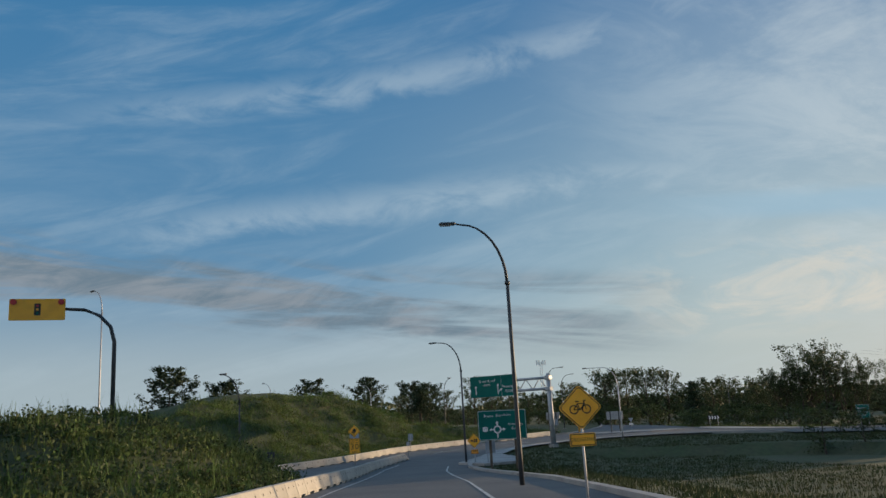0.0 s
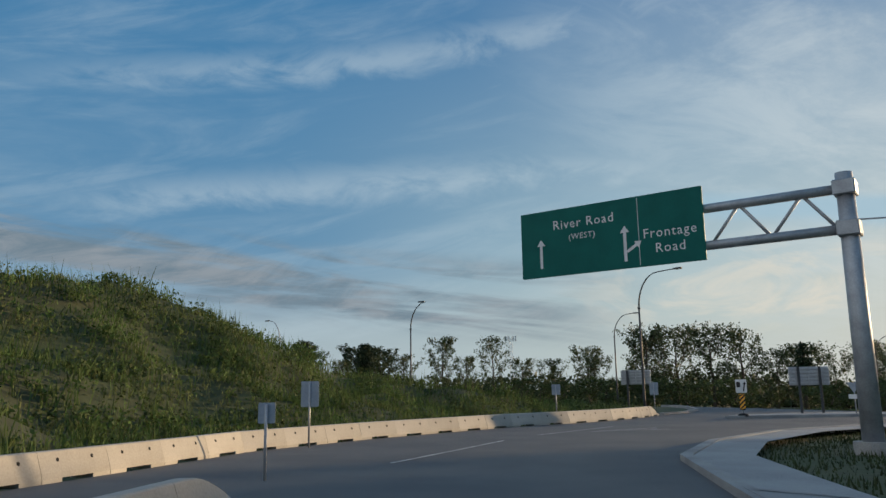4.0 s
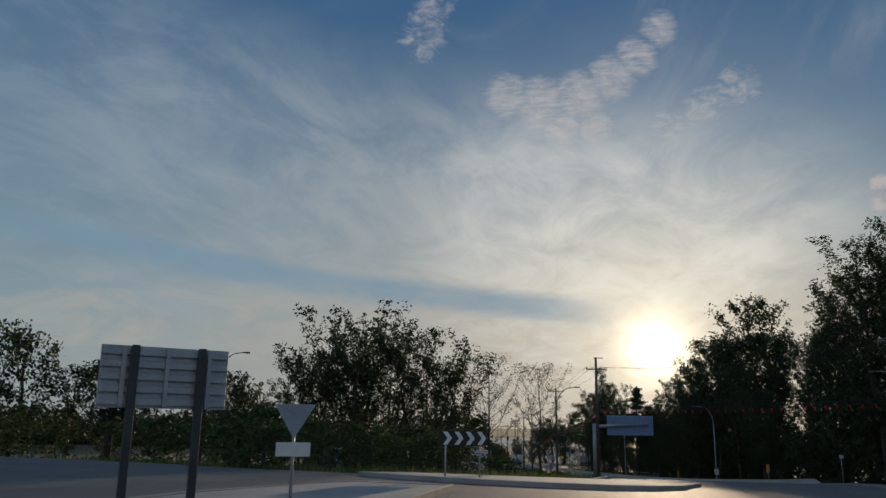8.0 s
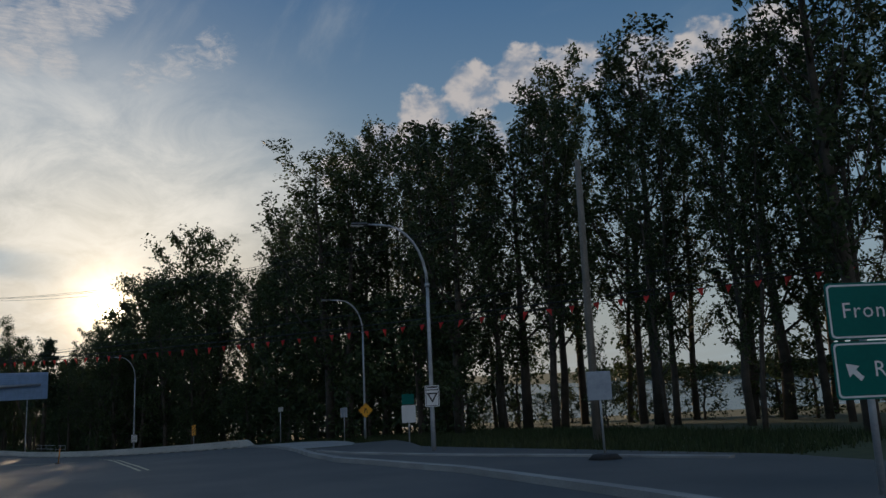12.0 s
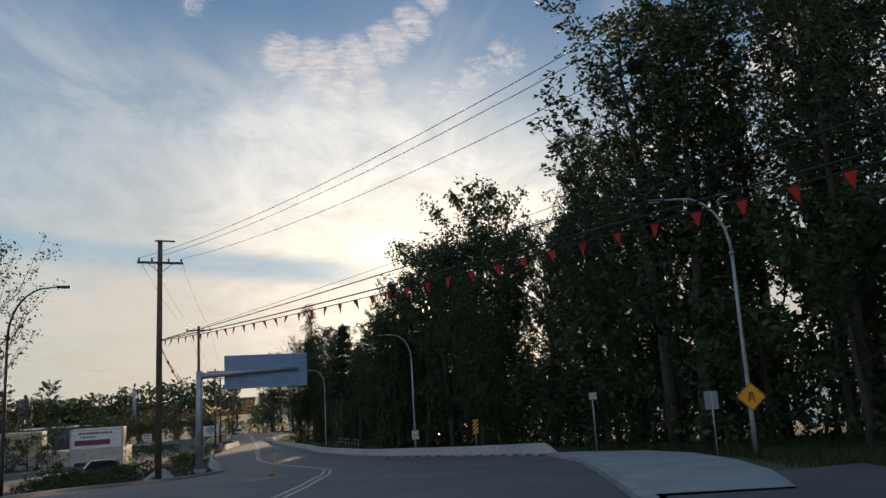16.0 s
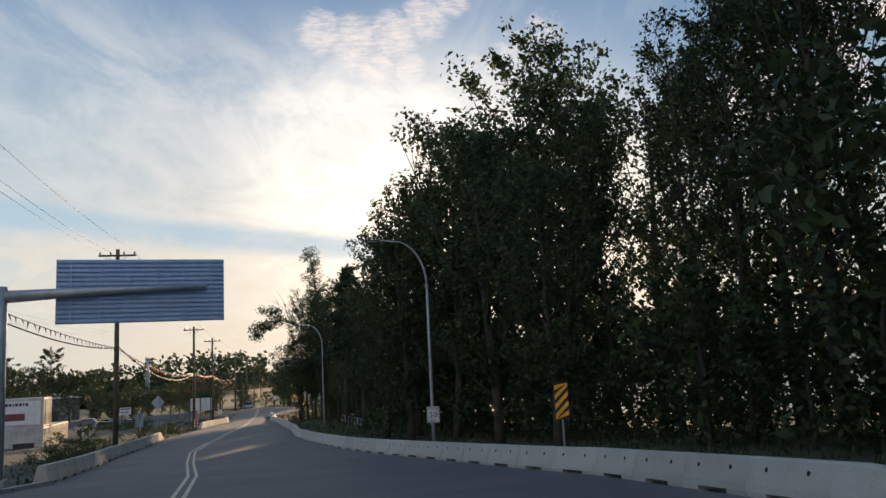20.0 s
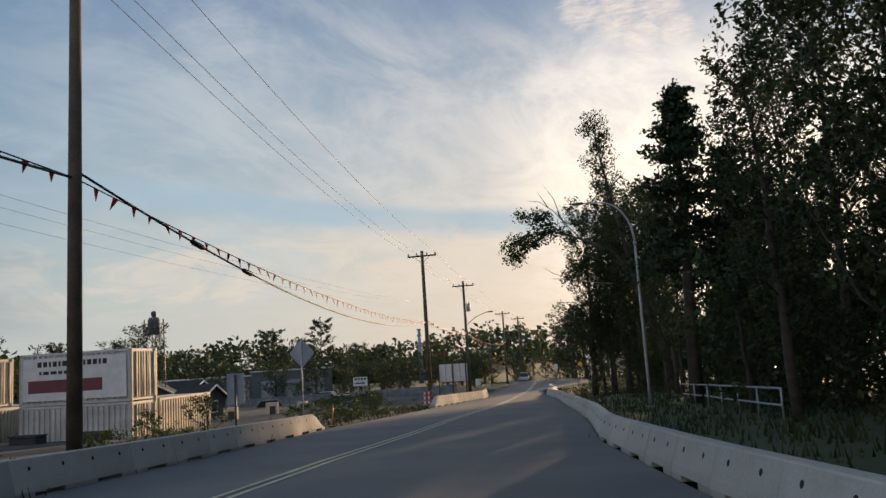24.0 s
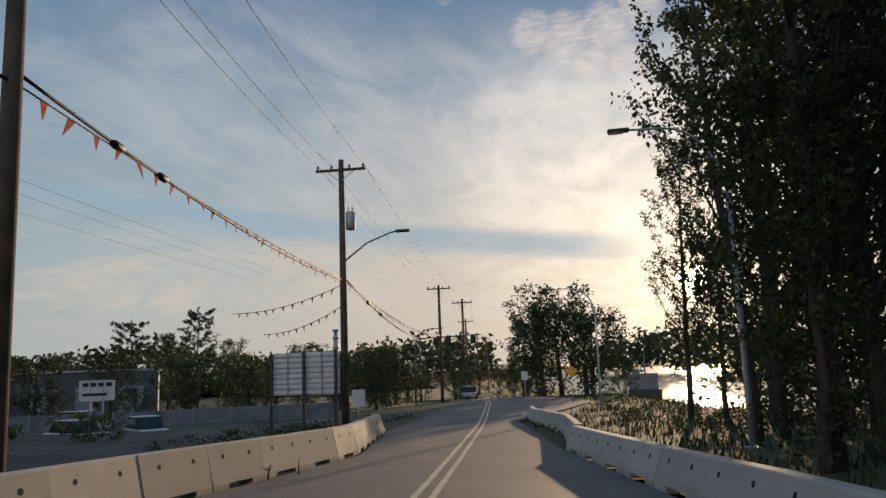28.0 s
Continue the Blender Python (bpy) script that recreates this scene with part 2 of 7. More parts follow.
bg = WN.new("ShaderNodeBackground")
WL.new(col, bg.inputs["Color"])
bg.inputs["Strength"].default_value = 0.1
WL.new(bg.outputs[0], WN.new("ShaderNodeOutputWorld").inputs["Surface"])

sun = new("sun", bpy.data.lights.new("sun", "SUN"))
sun.data.energy, sun.data.angle, sun.data.color = 3.4, radians(0.6), (1.0, 0.74, 0.46)
sun.matrix_world = look((0, 0, 0), -sky_dir(SUN_AZ, SUN_EL))

# ---- materials ----
MATS = {}


def material(name, color, color2=None, rough=0.7, metal=0.0, grain=30.0, stain=1.2, bump=0.0, mixing=0.5, spread=0.0, leaf=0.0, coat=0.0):
    """A surface with grain and larger stains, both at real size; spread: brightness that varies from piece to piece."""
    if name in MATS:
        return MATS[name]
    m = bpy.data.materials.new(name)
    m.use_nodes = True
    N, L = m.node_tree.nodes, m.node_tree.links
    p = N["Principled BSDF"]
    p.inputs["Roughness"].default_value, p.inputs["Metallic"].default_value = rough, metal
    p.inputs["Coat Weight"].default_value = coat
    tc = N.new("ShaderNodeTexCoord")
    n1, n2 = N.new("ShaderNodeTexNoise"), N.new("ShaderNodeTexNoise")
    for n, s, d in ((n1, grain, 4.0), (n2, stain, 6.0)):
        L.new(tc.outputs["Object"], n.inputs["Vector"])
        n.inputs["Scale"].default_value, n.inputs["Detail"].default_value = s, d
    c2 = color2 or tuple(c * 0.72 for c in color)
    mix = N.new("ShaderNodeMix")
    mix.data_type = "RGBA"
    mr = N.new("ShaderNodeMapRange")
    mr.inputs[1].default_value, mr.inputs[2].default_value = 0.38, 0.64
    L.new(n2.outputs["Fac"], mr.inputs[0])
    L.new(mr.outputs[0], mix.inputs[0])
    mix.inputs[6].default_value, mix.inputs[7].default_value = (*color, 1), (*c2, 1)
    fine = N.new("ShaderNodeMix")
    fine.data_type, fine.blend_type = "RGBA", "OVERLAY"
    fine.inputs[0].default_value = mixing
    L.new(mix.outputs[2], fine.inputs[6])
    L.new(n1.outputs["Fac"], fine.inputs[7])
    out = fine.outputs[2]
    if spread:
        info, hsv = N.new("ShaderNodeObjectInfo"), N.new("ShaderNodeHueSaturation")
        vary = N.new("ShaderNodeMapRange")
        vary.inputs[3].default_value, vary.inputs[4].default_value = 1 - spread, 1 + spread
        L.new(info.outputs["Random"], vary.inputs[0])
        L.new(vary.outputs[0], hsv.inputs["Value"])
        L.new(out, hsv.inputs["Color"])
        out = hsv.outputs[0]
    L.new(out, p.inputs["Base Color"])
    if bump:
        b = N.new("ShaderNodeBump")
        b.inputs["Strength"].default_value, b.inputs["Distance"].default_value = bump, 0.02
        L.new(n1.outputs["Fac"], b.inputs["Height"])
        L.new(b.outputs[0], p.inputs["Normal"])
    if leaf:
        p.inputs["Specular IOR Level"].default_value = 0.25
        geo, hsv2 = N.new("ShaderNodeNewGeometry"), N.new("ShaderNodeHueSaturation")
        v2 = N.new("ShaderNodeMapRange")
        v2.inputs[3].default_value, v2.inputs[4].default_value = 0.6, 1.45
        L.new(geo.outputs["Random Per Island"], v2.inputs[0])
        L.new(v2.outputs[0], hsv2.inputs["Value"])
        L.new(out, hsv2.inputs["Color"])
        L.new(hsv2.outputs[0], p.inputs["Base Color"])
        tr, ms = N.new("ShaderNodeBsdfTranslucent"), N.new("ShaderNodeMixShader")
        L.new(hsv2.outputs[0], tr.inputs["Color"])
        ms.inputs[0].default_value = leaf
        L.new(p.outputs[0], ms.inputs[1])
        L.new(tr.outputs[0], ms.inputs[2])
        L.new(ms.outputs[0], N["Material Output"].inputs["Surface"])
    MATS[name] = m
    return m


asphalt = material("asphalt", (0.092, 0.092, 0.093), (0.128, 0.124, 0.118), 0.74, grain=60, stain=0.35, bump=0.35)
grass_soil = material("grassy_ground", (0.047, 0.068, 0.023), (0.064, 0.07, 0.03), 0.95, grain=2.5, stain=0.3, bump=0.9)
hill_soil = material("hill_turf", (0.08, 0.115, 0.032), (0.15, 0.14, 0.065), 0.95, grain=5, stain=0.22, bump=0.8)
gravel = material("packed_gravel", (0.085, 0.08, 0.066), (0.05, 0.05, 0.04), 0.95, grain=40, stain=0.3, bump=0.5)
concrete = material("barrier_concrete", (0.44, 0.41, 0.36), (0.36, 0.335, 0.29), 0.85, grain=26, stain=0.9, bump=0.12, mixing=0.22, spread=0.1)
kerb_concrete = material("kerb_concrete", (0.36, 0.35, 0.33), (0.26, 0.25, 0.24), 0.88, grain=45, stain=0.8, bump=0.3)
slab_concrete = material("pavement_concrete", (0.34, 0.34, 0.33), (0.27, 0.27, 0.265), 0.85, grain=45, stain=0.5, bump=0.25)
hole_black = material("shadowed_hole", (0.012, 0.012, 0.012), rough=0.95)
paint_white = material("road_paint_white", (0.6, 0.6, 0.57), (0.33, 0.33, 0.32), 0.7, grain=25, stain=2.0)
paint_yellow = material("road_paint_yellow", (0.64, 0.57, 0.38), (0.44, 0.4, 0.28), 0.7, grain=25, stain=2.0)
galv = material("galvanised_steel", (0.42, 0.44, 0.46), (0.34, 0.35, 0.37), 0.55, 0.6, grain=25, stain=3, mixing=0.25)
dark_pole = material("dark_painted_steel", (0.045, 0.05, 0.055), (0.06, 0.065, 0.07), 0.5, 0.4, grain=25, stain=2, mixing=0.2)
alu = material("corrugated_aluminium", (0.42, 0.44, 0.46), (0.34, 0.36, 0.38), 0.45, 0.6, grain=18, stain=1.5, mixing=0.25)
lamp_head = material("lamp_head_grey", (0.07, 0.075, 0.08), (0.1, 0.1, 0.1), 0.5, 0.3, grain=20, stain=4, mixing=0.2)
lens_glass = material("lamp_lens", (0.5, 0.5, 0.47), (0.4, 0.4, 0.38), 0.2, grain=20, stain=4, mixing=0.1)
sign_green = material("sign_green", (0.004, 0.125, 0.105), (0.003, 0.105, 0.09), 0.45, grain=14, stain=1.1, mixing=0.12)
sign_green.node_tree.nodes["Principled BSDF"].inputs["Specular IOR Level"].default_value = 0.12
sign_white = material("sign_white", (0.72, 0.73, 0.73), (0.62, 0.63, 0.63), 0.4, grain=14, stain=2, mixing=0.1)
sign_yellow = material("sign_yellow", (0.95, 0.45, 0.03), (0.84, 0.38, 0.025), 0.4, grain=14, stain=2, mixing=0.1)
sign_orange = material("sign_orange", (0.8, 0.3, 0.03), (0.65, 0.24, 0.02), 0.45, grain=14, stain=2, mixing=0.1)
sign_black = material("sign_black", (0.012, 0.012, 0.013), (0.02, 0.02, 0.02), 0.5, grain=14, stain=2, mixing=0.1)
sign_red = material("sign_red", (0.5, 0.03, 0.03), (0.4, 0.025, 0.025), 0.45, grain=14, stain=2, mixing=0.1)
# grey metal, tinted bluish for the sky it would reflect
sign_back = material("sign_back_grey", (0.32, 0.37, 0.43), (0.25, 0.295, 0.35), 0.5, 0.5, grain=14, stain=2, mixing=0.2)
wood_pole = material("weathered_pole_wood", (0.13, 0.095, 0.065), (0.075, 0.06, 0.045), 0.9, grain=22, stain=1.5, bump=0.5)
grey_wood = material("grey_pole_wood", (0.22, 0.2, 0.17), (0.15, 0.135, 0.115), 0.9, grain=22, stain=1.2, bump=0.4)
wire_black = material("cable_black", (0.015, 0.015, 0.016), rough=0.6)
flag_red = material("pennant_red", (0.55, 0.05, 0.04), (0.42, 0.03, 0.03), 0.7, grain=10, stain=4, leaf=0.35)
bark = material("grey_bark", (0.085, 0.07, 0.055), (0.045, 0.038, 0.03), 0.95, grain=12, stain=1.5, bump=0.7)
leaf_dark = material("cottonwood_leaves", (0.045, 0.066, 0.026), (0.06, 0.078, 0.029), 0.6, grain=3, stain=0.4, leaf=0.25)
leaf_mid = material("alder_leaves", (0.042, 0.064, 0.026), (0.055, 0.074, 0.028), 0.6, grain=3, stain=0.4, leaf=0.18)
leaf_needle = material("fir_needles", (0.022, 0.04, 0.02), (0.03, 0.05, 0.022), 0.7, grain=3, stain=0.4, leaf=0.1)
leaf_shrub = material("shrub_leaves", (0.055, 0.082, 0.027), (0.075, 0.095, 0.032), 0.7, grain=3, stain=0.4, leaf=0.22)
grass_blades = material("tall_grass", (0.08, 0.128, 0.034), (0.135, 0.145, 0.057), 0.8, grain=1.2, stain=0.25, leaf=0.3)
# darker copy of the grass colour, with shade put into it
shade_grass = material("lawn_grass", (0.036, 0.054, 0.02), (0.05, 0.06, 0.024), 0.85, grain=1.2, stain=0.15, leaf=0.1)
water = material("river_water", (0.03, 0.04, 0.045), (0.04, 0.05, 0.052), 0.26, grain=0.6, stain=0.05, bump=0.8, mixing=0.1)

# ---- mesh helpers ----
def part(name, bm, mat, parent=None, label=""):
    """Links a bmesh as one mesh object under a thing or a part."""
    me = bpy.data.meshes.new(name)
    bm.to_mesh(me)
    bm.free()
    me.materials.append(mat)
    ob = new(name, me)
    ob.parent = parent
    if label:
        ob["label"] = label
    return ob


def soup(name, verts, faces, mat, parent=None, label="", smooth=False):
    """Links arrays of points and faces as one mesh object."""
    me = bpy.data.meshes.new(name)
    me.from_pydata(verts, [], faces)
    me.materials.append(mat)
    if smooth:
        me.polygons.foreach_set("use_smooth", [True] * len(me.polygons))
    ob = new(name, me)
    ob.parent = parent
    if label:
        ob["label"] = label
    return ob


def thing(name, m, label, category, group="", kind=""):
    ob = new(name)
    ob.matrix_basis = m
    return tagged(ob, label, category, group, kind)


def box(bm, cx, cy, cz, sx, sy, sz, bevel=0.0, m=None):
    """A box about its centre, with its edges taken off."""
    t = Matrix.Translation((cx, cy, cz)) @ Matrix.Diagonal((sx, sy, sz, 1))
    vs = bmesh.ops.create_cube(bm, size=1.0, matrix=(m @ t) if m else t)["verts"]
    if bevel:
        es = list({e for v in vs for e in v.link_edges})
        bmesh.ops.bevel(bm, geom=es, offset=bevel, segments=1, affect="EDGES")
    return bm


def tube(bm, pts, radii, sides=8):
    """A tapered round bar through points."""
    pts = [Vector(p) for p in pts]
    if not hasattr(radii, "__len__"):
        radii = [radii] * len(pts)
    rings, ref = [], None
    for i, p in enumerate(pts):
        d = (pts[min(i + 1, len(pts) - 1)] - pts[max(i - 1, 0)]).normalized()
        if ref is None:
            ref = Vector((1, 0, 0)) if abs(d.x) < 0.8 else Vector((0, 1, 0))
        u = d.cross(ref).normalized()
        w = u.cross(d)
        ref = w
        ref = Vector((1, 0, 0)) if abs(d.x) < 0.8 else Vector((0, 1, 0))
        rings.append([bm.verts.new(p + radii[i] * (math.cos(a) * u + math.sin(a) * w)) for a in (2 * math.pi * k / sides for k in range(sides))])
    for a, b in zip(rings, rings[1:]):
        for k in range(sides):
            f = bm.faces.new((a[k], a[(k + 1) % sides], b[(k + 1) % sides], b[k]))
            f.smooth = True
    bm.faces.new(rings[0][::-1])
    bm.faces.new(rings[-1])
    return bm


def plate(bm, outline, y, depth):
    """A flat shape in x and z, its face at y, thickened away from the viewer."""
    a = [bm.verts.new((x, y, z)) for x, z in outline]
    b = [bm.verts.new((x, y + depth, z)) for x, z in outline]
    bm.faces.new(a)
    bm.faces.new(b[::-1])
    n = len(a)
    for k in range(n):
        bm.faces.new((a[k], b[k], b[(k + 1) % n], a[(k + 1) % n]))
    bmesh.ops.recalc_face_normals(bm, faces=bm.faces)
    return bm


def rect(cx, cz, w, h, r=0.0):
    if not r:
        return [(cx - w / 2, cz - h / 2), (cx + w / 2, cz - h / 2), (cx + w / 2, cz + h / 2), (cx - w / 2, cz + h / 2)]
    out = []
    for sx, sz, a0 in ((1, -1, -90), (1, 1, 0), (-1, 1, 90), (-1, -1, 180)):
        for k in range(4):
            a = radians(a0 + 30 * k)
            out.append((cx + sx * (w / 2 - r) + r * math.cos(a), cz + sz * (h / 2 - r) + r * math.sin(a)))
    return out


def diamond(cx, cz, s):
    d, e = s / 2 ** 0.5, 0.05 * s
    return [(cx + e, cz - d + e), (cx + d - e, cz - e), (cx + d - e, cz + e), (cx + e, cz + d - e), (cx - e, cz + d - e), (cx - d + e, cz + e), (cx - d + e, cz - e), (cx - e, cz - d + e)]


def words(text, x, z, size, y, mat, parent, name="lettering", align="CENTER"):
    """Letters in the built-in font, standing on a sign's face."""
    cu = bpy.data.curves.new("letters", "FONT")
    cu.body, cu.size, cu.align_x, cu.align_y, cu.resolution_u = text, size, align, "CENTER", 2
    cu.space_character = 1.12
    ob = bpy.data.objects.new("letters", cu)
    scene.collection.objects.link(ob)
    me = bpy.data.meshes.new_from_object(ob.evaluated_get(bpy.context.evaluated_depsgraph_get()))
    bpy.data.objects.remove(ob)
    bpy.data.curves.remove(cu)
    me.transform(Matrix.Translation((x, y, z)) @ Matrix.Rotation(radians(90), 4, "X"))
    me.materials.clear()
    me.materials.append(mat)
    out = new(name, me)
    out.parent = parent
    return out


# ---- the lie of the land ----
LINE = [(33.3, -92, 6.2), (30.0, -76, 5.0), (26.44, -59.59, 3.19), (23.01, -43.41, 2.41), (19.55, -27.86, 1.62), (16.64, -13.33, 0.85), (15.11, -0.2, 0.35), (15.41, 11.07, 0.16),
        (17.56, 20.34, 0.12), (21.17, 27.69, 0.11), (25.92, 33.18, 0.11), (31.23, 37.13, 0.11), (36.6, 39.73, 0.07), (41.91, 41.08, -0.04), (47.33, 41.51, -0.24),
        (52.83, 42.1, -0.5), (58.14, 43.78, -0.78), (63.26, 46.24, -1.01), (68.4, 49.25, -1.22), (73.76, 52.41, -1.49), (79.48, 55.98, -1.84), (85.76, 59.86, -2.27),
        (92.56, 64.23, -2.79), (99.63, 69.56, -3.44), (106.88, 76.17, -4.18), (113.91, 84.19, -4.91), (120.95, 93.46, -5.55), (128.58, 103.3, -6.11)]
LINE += [(136.78, 113.25, -6.61), (145.38, 123.24, -7.1), (154.43, 133.14, -7.61), (165, 144.5, -8.15), (185, 166, -9.0), (205, 187.6, -9.42), (214, 197.2, -9.5), (222, 205.7, -10.0), (240, 224.8, -11.3), (260, 246, -11.7), (420, 400, -11.7)]


def dense(pts, step):
    out = []
    for a, b in zip(pts, pts[1:]):
        a, b = np.array(a, float), np.array(b, float)
        n = max(1, int(math.hypot(*(b - a)[:2]) / step))
        out += [a + (b - a) * k / n for k in range(n)]
    return np.array(out + [np.array(pts[-1], float)])


LINE_D = dense(LINE, 2.0)


def road_z(xy):
    """Height of the road's level at places n x 2: that of the nearest stretch of the line, blended."""
    xy = np.atleast_2d(np.asarray(xy, float))
    out = np.empty(len(xy))
    for k in range(0, len(xy), 4000):
        q = xy[k:k + 4000]
        d = np.hypot(q[:, None, 0] - LINE_D[None, :, 0], q[:, None, 1] - LINE_D[None, :, 1])
        w = np.exp(-(d - d.min(1, keepdims=True)) / 3.0)
        out[k:k + 4000] = (w * LINE_D[None, :, 2]).sum(1) / w.sum(1)
    return out


def signed(xy, pts, step=2.0):
    """Signed distance from a line, to its left positive, and the share of the way along it."""
    xy = np.atleast_2d(np.asarray(xy, float))
    d = dense([p[:2] for p in pts], step)
    t = np.gradient(d, axis=0)
    t /= np.hypot(t[:, 0], t[:, 1])[:, None]
    dist, along = np.empty(len(xy)), np.empty(len(xy))
    for k in range(0, len(xy), 4000):
        q = xy[k:k + 4000]
        dx, dy = q[:, None, 0] - d[None, :, 0], q[:, None, 1] - d[None, :, 1]
        i = (dx * dx + dy * dy).argmin(1)
        r = np.arange(len(q))
        side = t[i, 0] * dy[r, i] - t[i, 1] * dx[r, i]
        dist[k:k + 4000] = np.hypot(dx[r, i], dy[r, i]) * np.where(side >= 0, 1, -1)
        along[k:k + 4000] = i / (len(d) - 1)
    return dist, along


def ease(v, lo, hi):
    t = np.clip((v - lo) / (hi - lo), 0, 1)
    return t * t * (3 - 2 * t)


# edges in plan
EMBANKMENT = [(2.5, -14), (3.3, -8), (4.1, 0), (5.0, 5), (6.2, 14), (7.2, 22), (9.6, 27.5), (12.3, 32), (14.6, 35.6), (17.2, 38.3), (20.0, 42.0), (22.0, 45.6), (23.6, 49.4)]
ISLAND = [(27.0, -84), (24.6, -72), (21.8, -58), (18.9, -44), (16.4, -31), (14.6, -20), (13.2, -11.6), (12.1, -5), (11.5, 2), (11.3, 10.6)]
KERB_RIGHT = [(36.5, -84), (33.5, -70), (30.3, -56), (28.0, -42), (25.4, -29), (21.6, -17), (19.4, -8.5), (18.2, 0), (18.2, 10), (18.8, 18.5), (20.6, 23.6), (24.0, 28.6), (29.0, 32.8), (35.0, 35.6),
              (42, 37.0), (50, 37.5), (56, 38.3), (60, 40.4), (66, 43.9), (70.4, 47.4), (72, 48.8), (76, 51), (82, 53.7), (88, 56.5), (94, 59.4), (98.7, 62.2), (102.6, 64.6)]
RIGHT_BARRIER = [(102.6, 64.6), (105.9, 67.9), (109.4, 71.6), (112.8, 76.6), (115.8, 80.9), (118.6, 85.2), (122.7, 91.1), (129.2, 99.8), (134.9, 107.0), (141.1, 113.5), (148.4, 121.8), (154.8, 129.2), (161.4, 136.7), (170, 147.4)]
LEFT_KERB = [(31, 92), (30.4, 76), (28.0, 60), (25.6, 52.6), (23.6, 49.6)]
EXIT_LEFT = [(41.5, 92), (42, 76), (43.5, 64), (46.5, 58.2), (52, 56.4), (60, 58.6), (68, 63.4), (77, 70.4), (86, 77.4), (95, 83.4), (104.5, 89.8), (108.3, 92.6)]
LEFT_BARRIER = [(108.3, 92.6), (113.4, 98.6), (119.2, 105.4), (126.4, 113.2), (134.6, 122.4), (136.2, 124.3)]
FAR_BARRIER = [(152.4, 139.6), (158.6, 145.0), (165.8, 150.6), (173.8, 160.6)]
CENTRE = [(72.5, 55.8), (78.8, 60.2), (86, 65.0), (92.4, 69.6), (99, 75.0), (104.4, 80.1), (110.5, 87.4), (116.5, 95.3), (122.6, 103.0), (128.8, 109.6), (135.3, 116.0), (142, 122.9), (154.6, 135.2), (163.2, 144.1), (178.4, 159.8), (204, 187), (213, 197.4), (220, 209), (221, 224), (217, 245)]

RIDGE_Y = [-95, -60, -45, -30, -22, -14, -8, -3, 2, 10, 20, 28, 33, 36, 40, 42, 46, 49, 54, 62, 80]
RIDGE_Z = [0.9, 0.9, 1.2, 1.6, 0.9, 0.6, 1.2, 2.9, 4.2, 5.5, 6.3, 7.0, 7.0, 6.3, 4.6, 3.6, 2.0, 1.1, 0.6, 0.5, 0.5]
HILL_EDGE = [(24.8, -84), (22.2, -70), (20.4, -56), (17.8, -43), (15.2, -30), (12.4, -21.4), (8.4, -17), (1.6, -13), (2.4, -8), (3.2, 0), (4.1, 5), (5.2, 14), (6.2, 22), (8.7, 27.8), (11.4, 32.5), (13.8, 36.2), (16.4, 39), (19.0, 42.6), (21, 46), (22.4, 49.8), (23.6, 60), (25, 80)]
PATH_MID = [p[:2] for p in LINE]


def land_z(xy):
    """Height of the ground sheet."""
    xy = np.atleast_2d(np.asarray(xy, float))
    z = road_z(xy) - 0.1
    side, along = signed(xy, PATH_MID)
    # the grassed embankment inside the ramp
    hd, _ = signed(xy, HILL_EDGE)
    top = np.interp(xy[:, 1], RIDGE_Y, RIDGE_Z)
    hill = ease(hd, 0.3, 13.0) * (0.75 + 0.25 * ease(hd, 8, 16)) * (1 - 0.85 * ease(hd, 17, 42))
    lumps = np.array([noise.noise((x * 0.13, y * 0.13, 1.0)) for x, y in xy]) if len(xy) < 200000 else 0
    north = 1 - ease(xy[:, 1], 58, 78)
    z = z + 2.6 * np.exp(-((xy[:, 0] - 8.0) / 6.0) ** 2 - ((xy[:, 1] + 29) / 9.0) ** 2) * ease(hd, -0.1, 2.6)
    bumps = np.array([noise.noise((x * 0.24, y * 0.24, 7.0)) for x, y in xy]) if len(xy) < 200000 else 0
    knolls = np.array([noise.noise((x * 0.45, y * 0.45, 3.0)) for x, y in xy]) if len(xy) < 200000 else 0
    z = z + np.where(hd > 0, (top * hill + lumps * 0.9 * ease(hd, 2, 10) + (bumps * 0.8 + knolls * 0.8) * ease(hd, 1.5, 5) * (1 - ease(hd, 18, 26))) * north, 0)
    # the verge dips away inside the bend of the ramp
    right = -side
    early = (along < 0.165)
    z = z - np.where(early & (right > 6), 0.9 * ease(right, 6, 14), 0)
    # the river, past a bank on the right
    bank = np.interp(along, [0.0, 0.16, 0.20, 0.25, 0.31, 0.36, 0.42, 0.45, 0.49, 1.0], [900, 300, 95, 62, 44, 34, 27, 24, 14, 14])
    z = z - np.where(right > 0, (15.0 + z) * ease(right, bank, bank + np.interp(along, [0.44, 0.5], [16, 9])), 0)
    # far shore
    z = z + np.where(right > 0, 5.4 * ease(right, 640, 700), 0)
    # the low yard on the left of the road
    z = z - np.where((side > 14) & (along > 0.26), 0.7 * ease(side, 10, 22), 0)
    return z


def spread_axis(lo, hi, step, far):
    mid = list(np.arange(lo, hi + 0.1, step))
    a, b, d = [], [], step
    x, y = lo, hi
    while x > -far:
        d *= 1.35
        x, y = x - d, y + d
        a.append(x), b.append(y)
    return np.array(a[::-1] + mid + b)


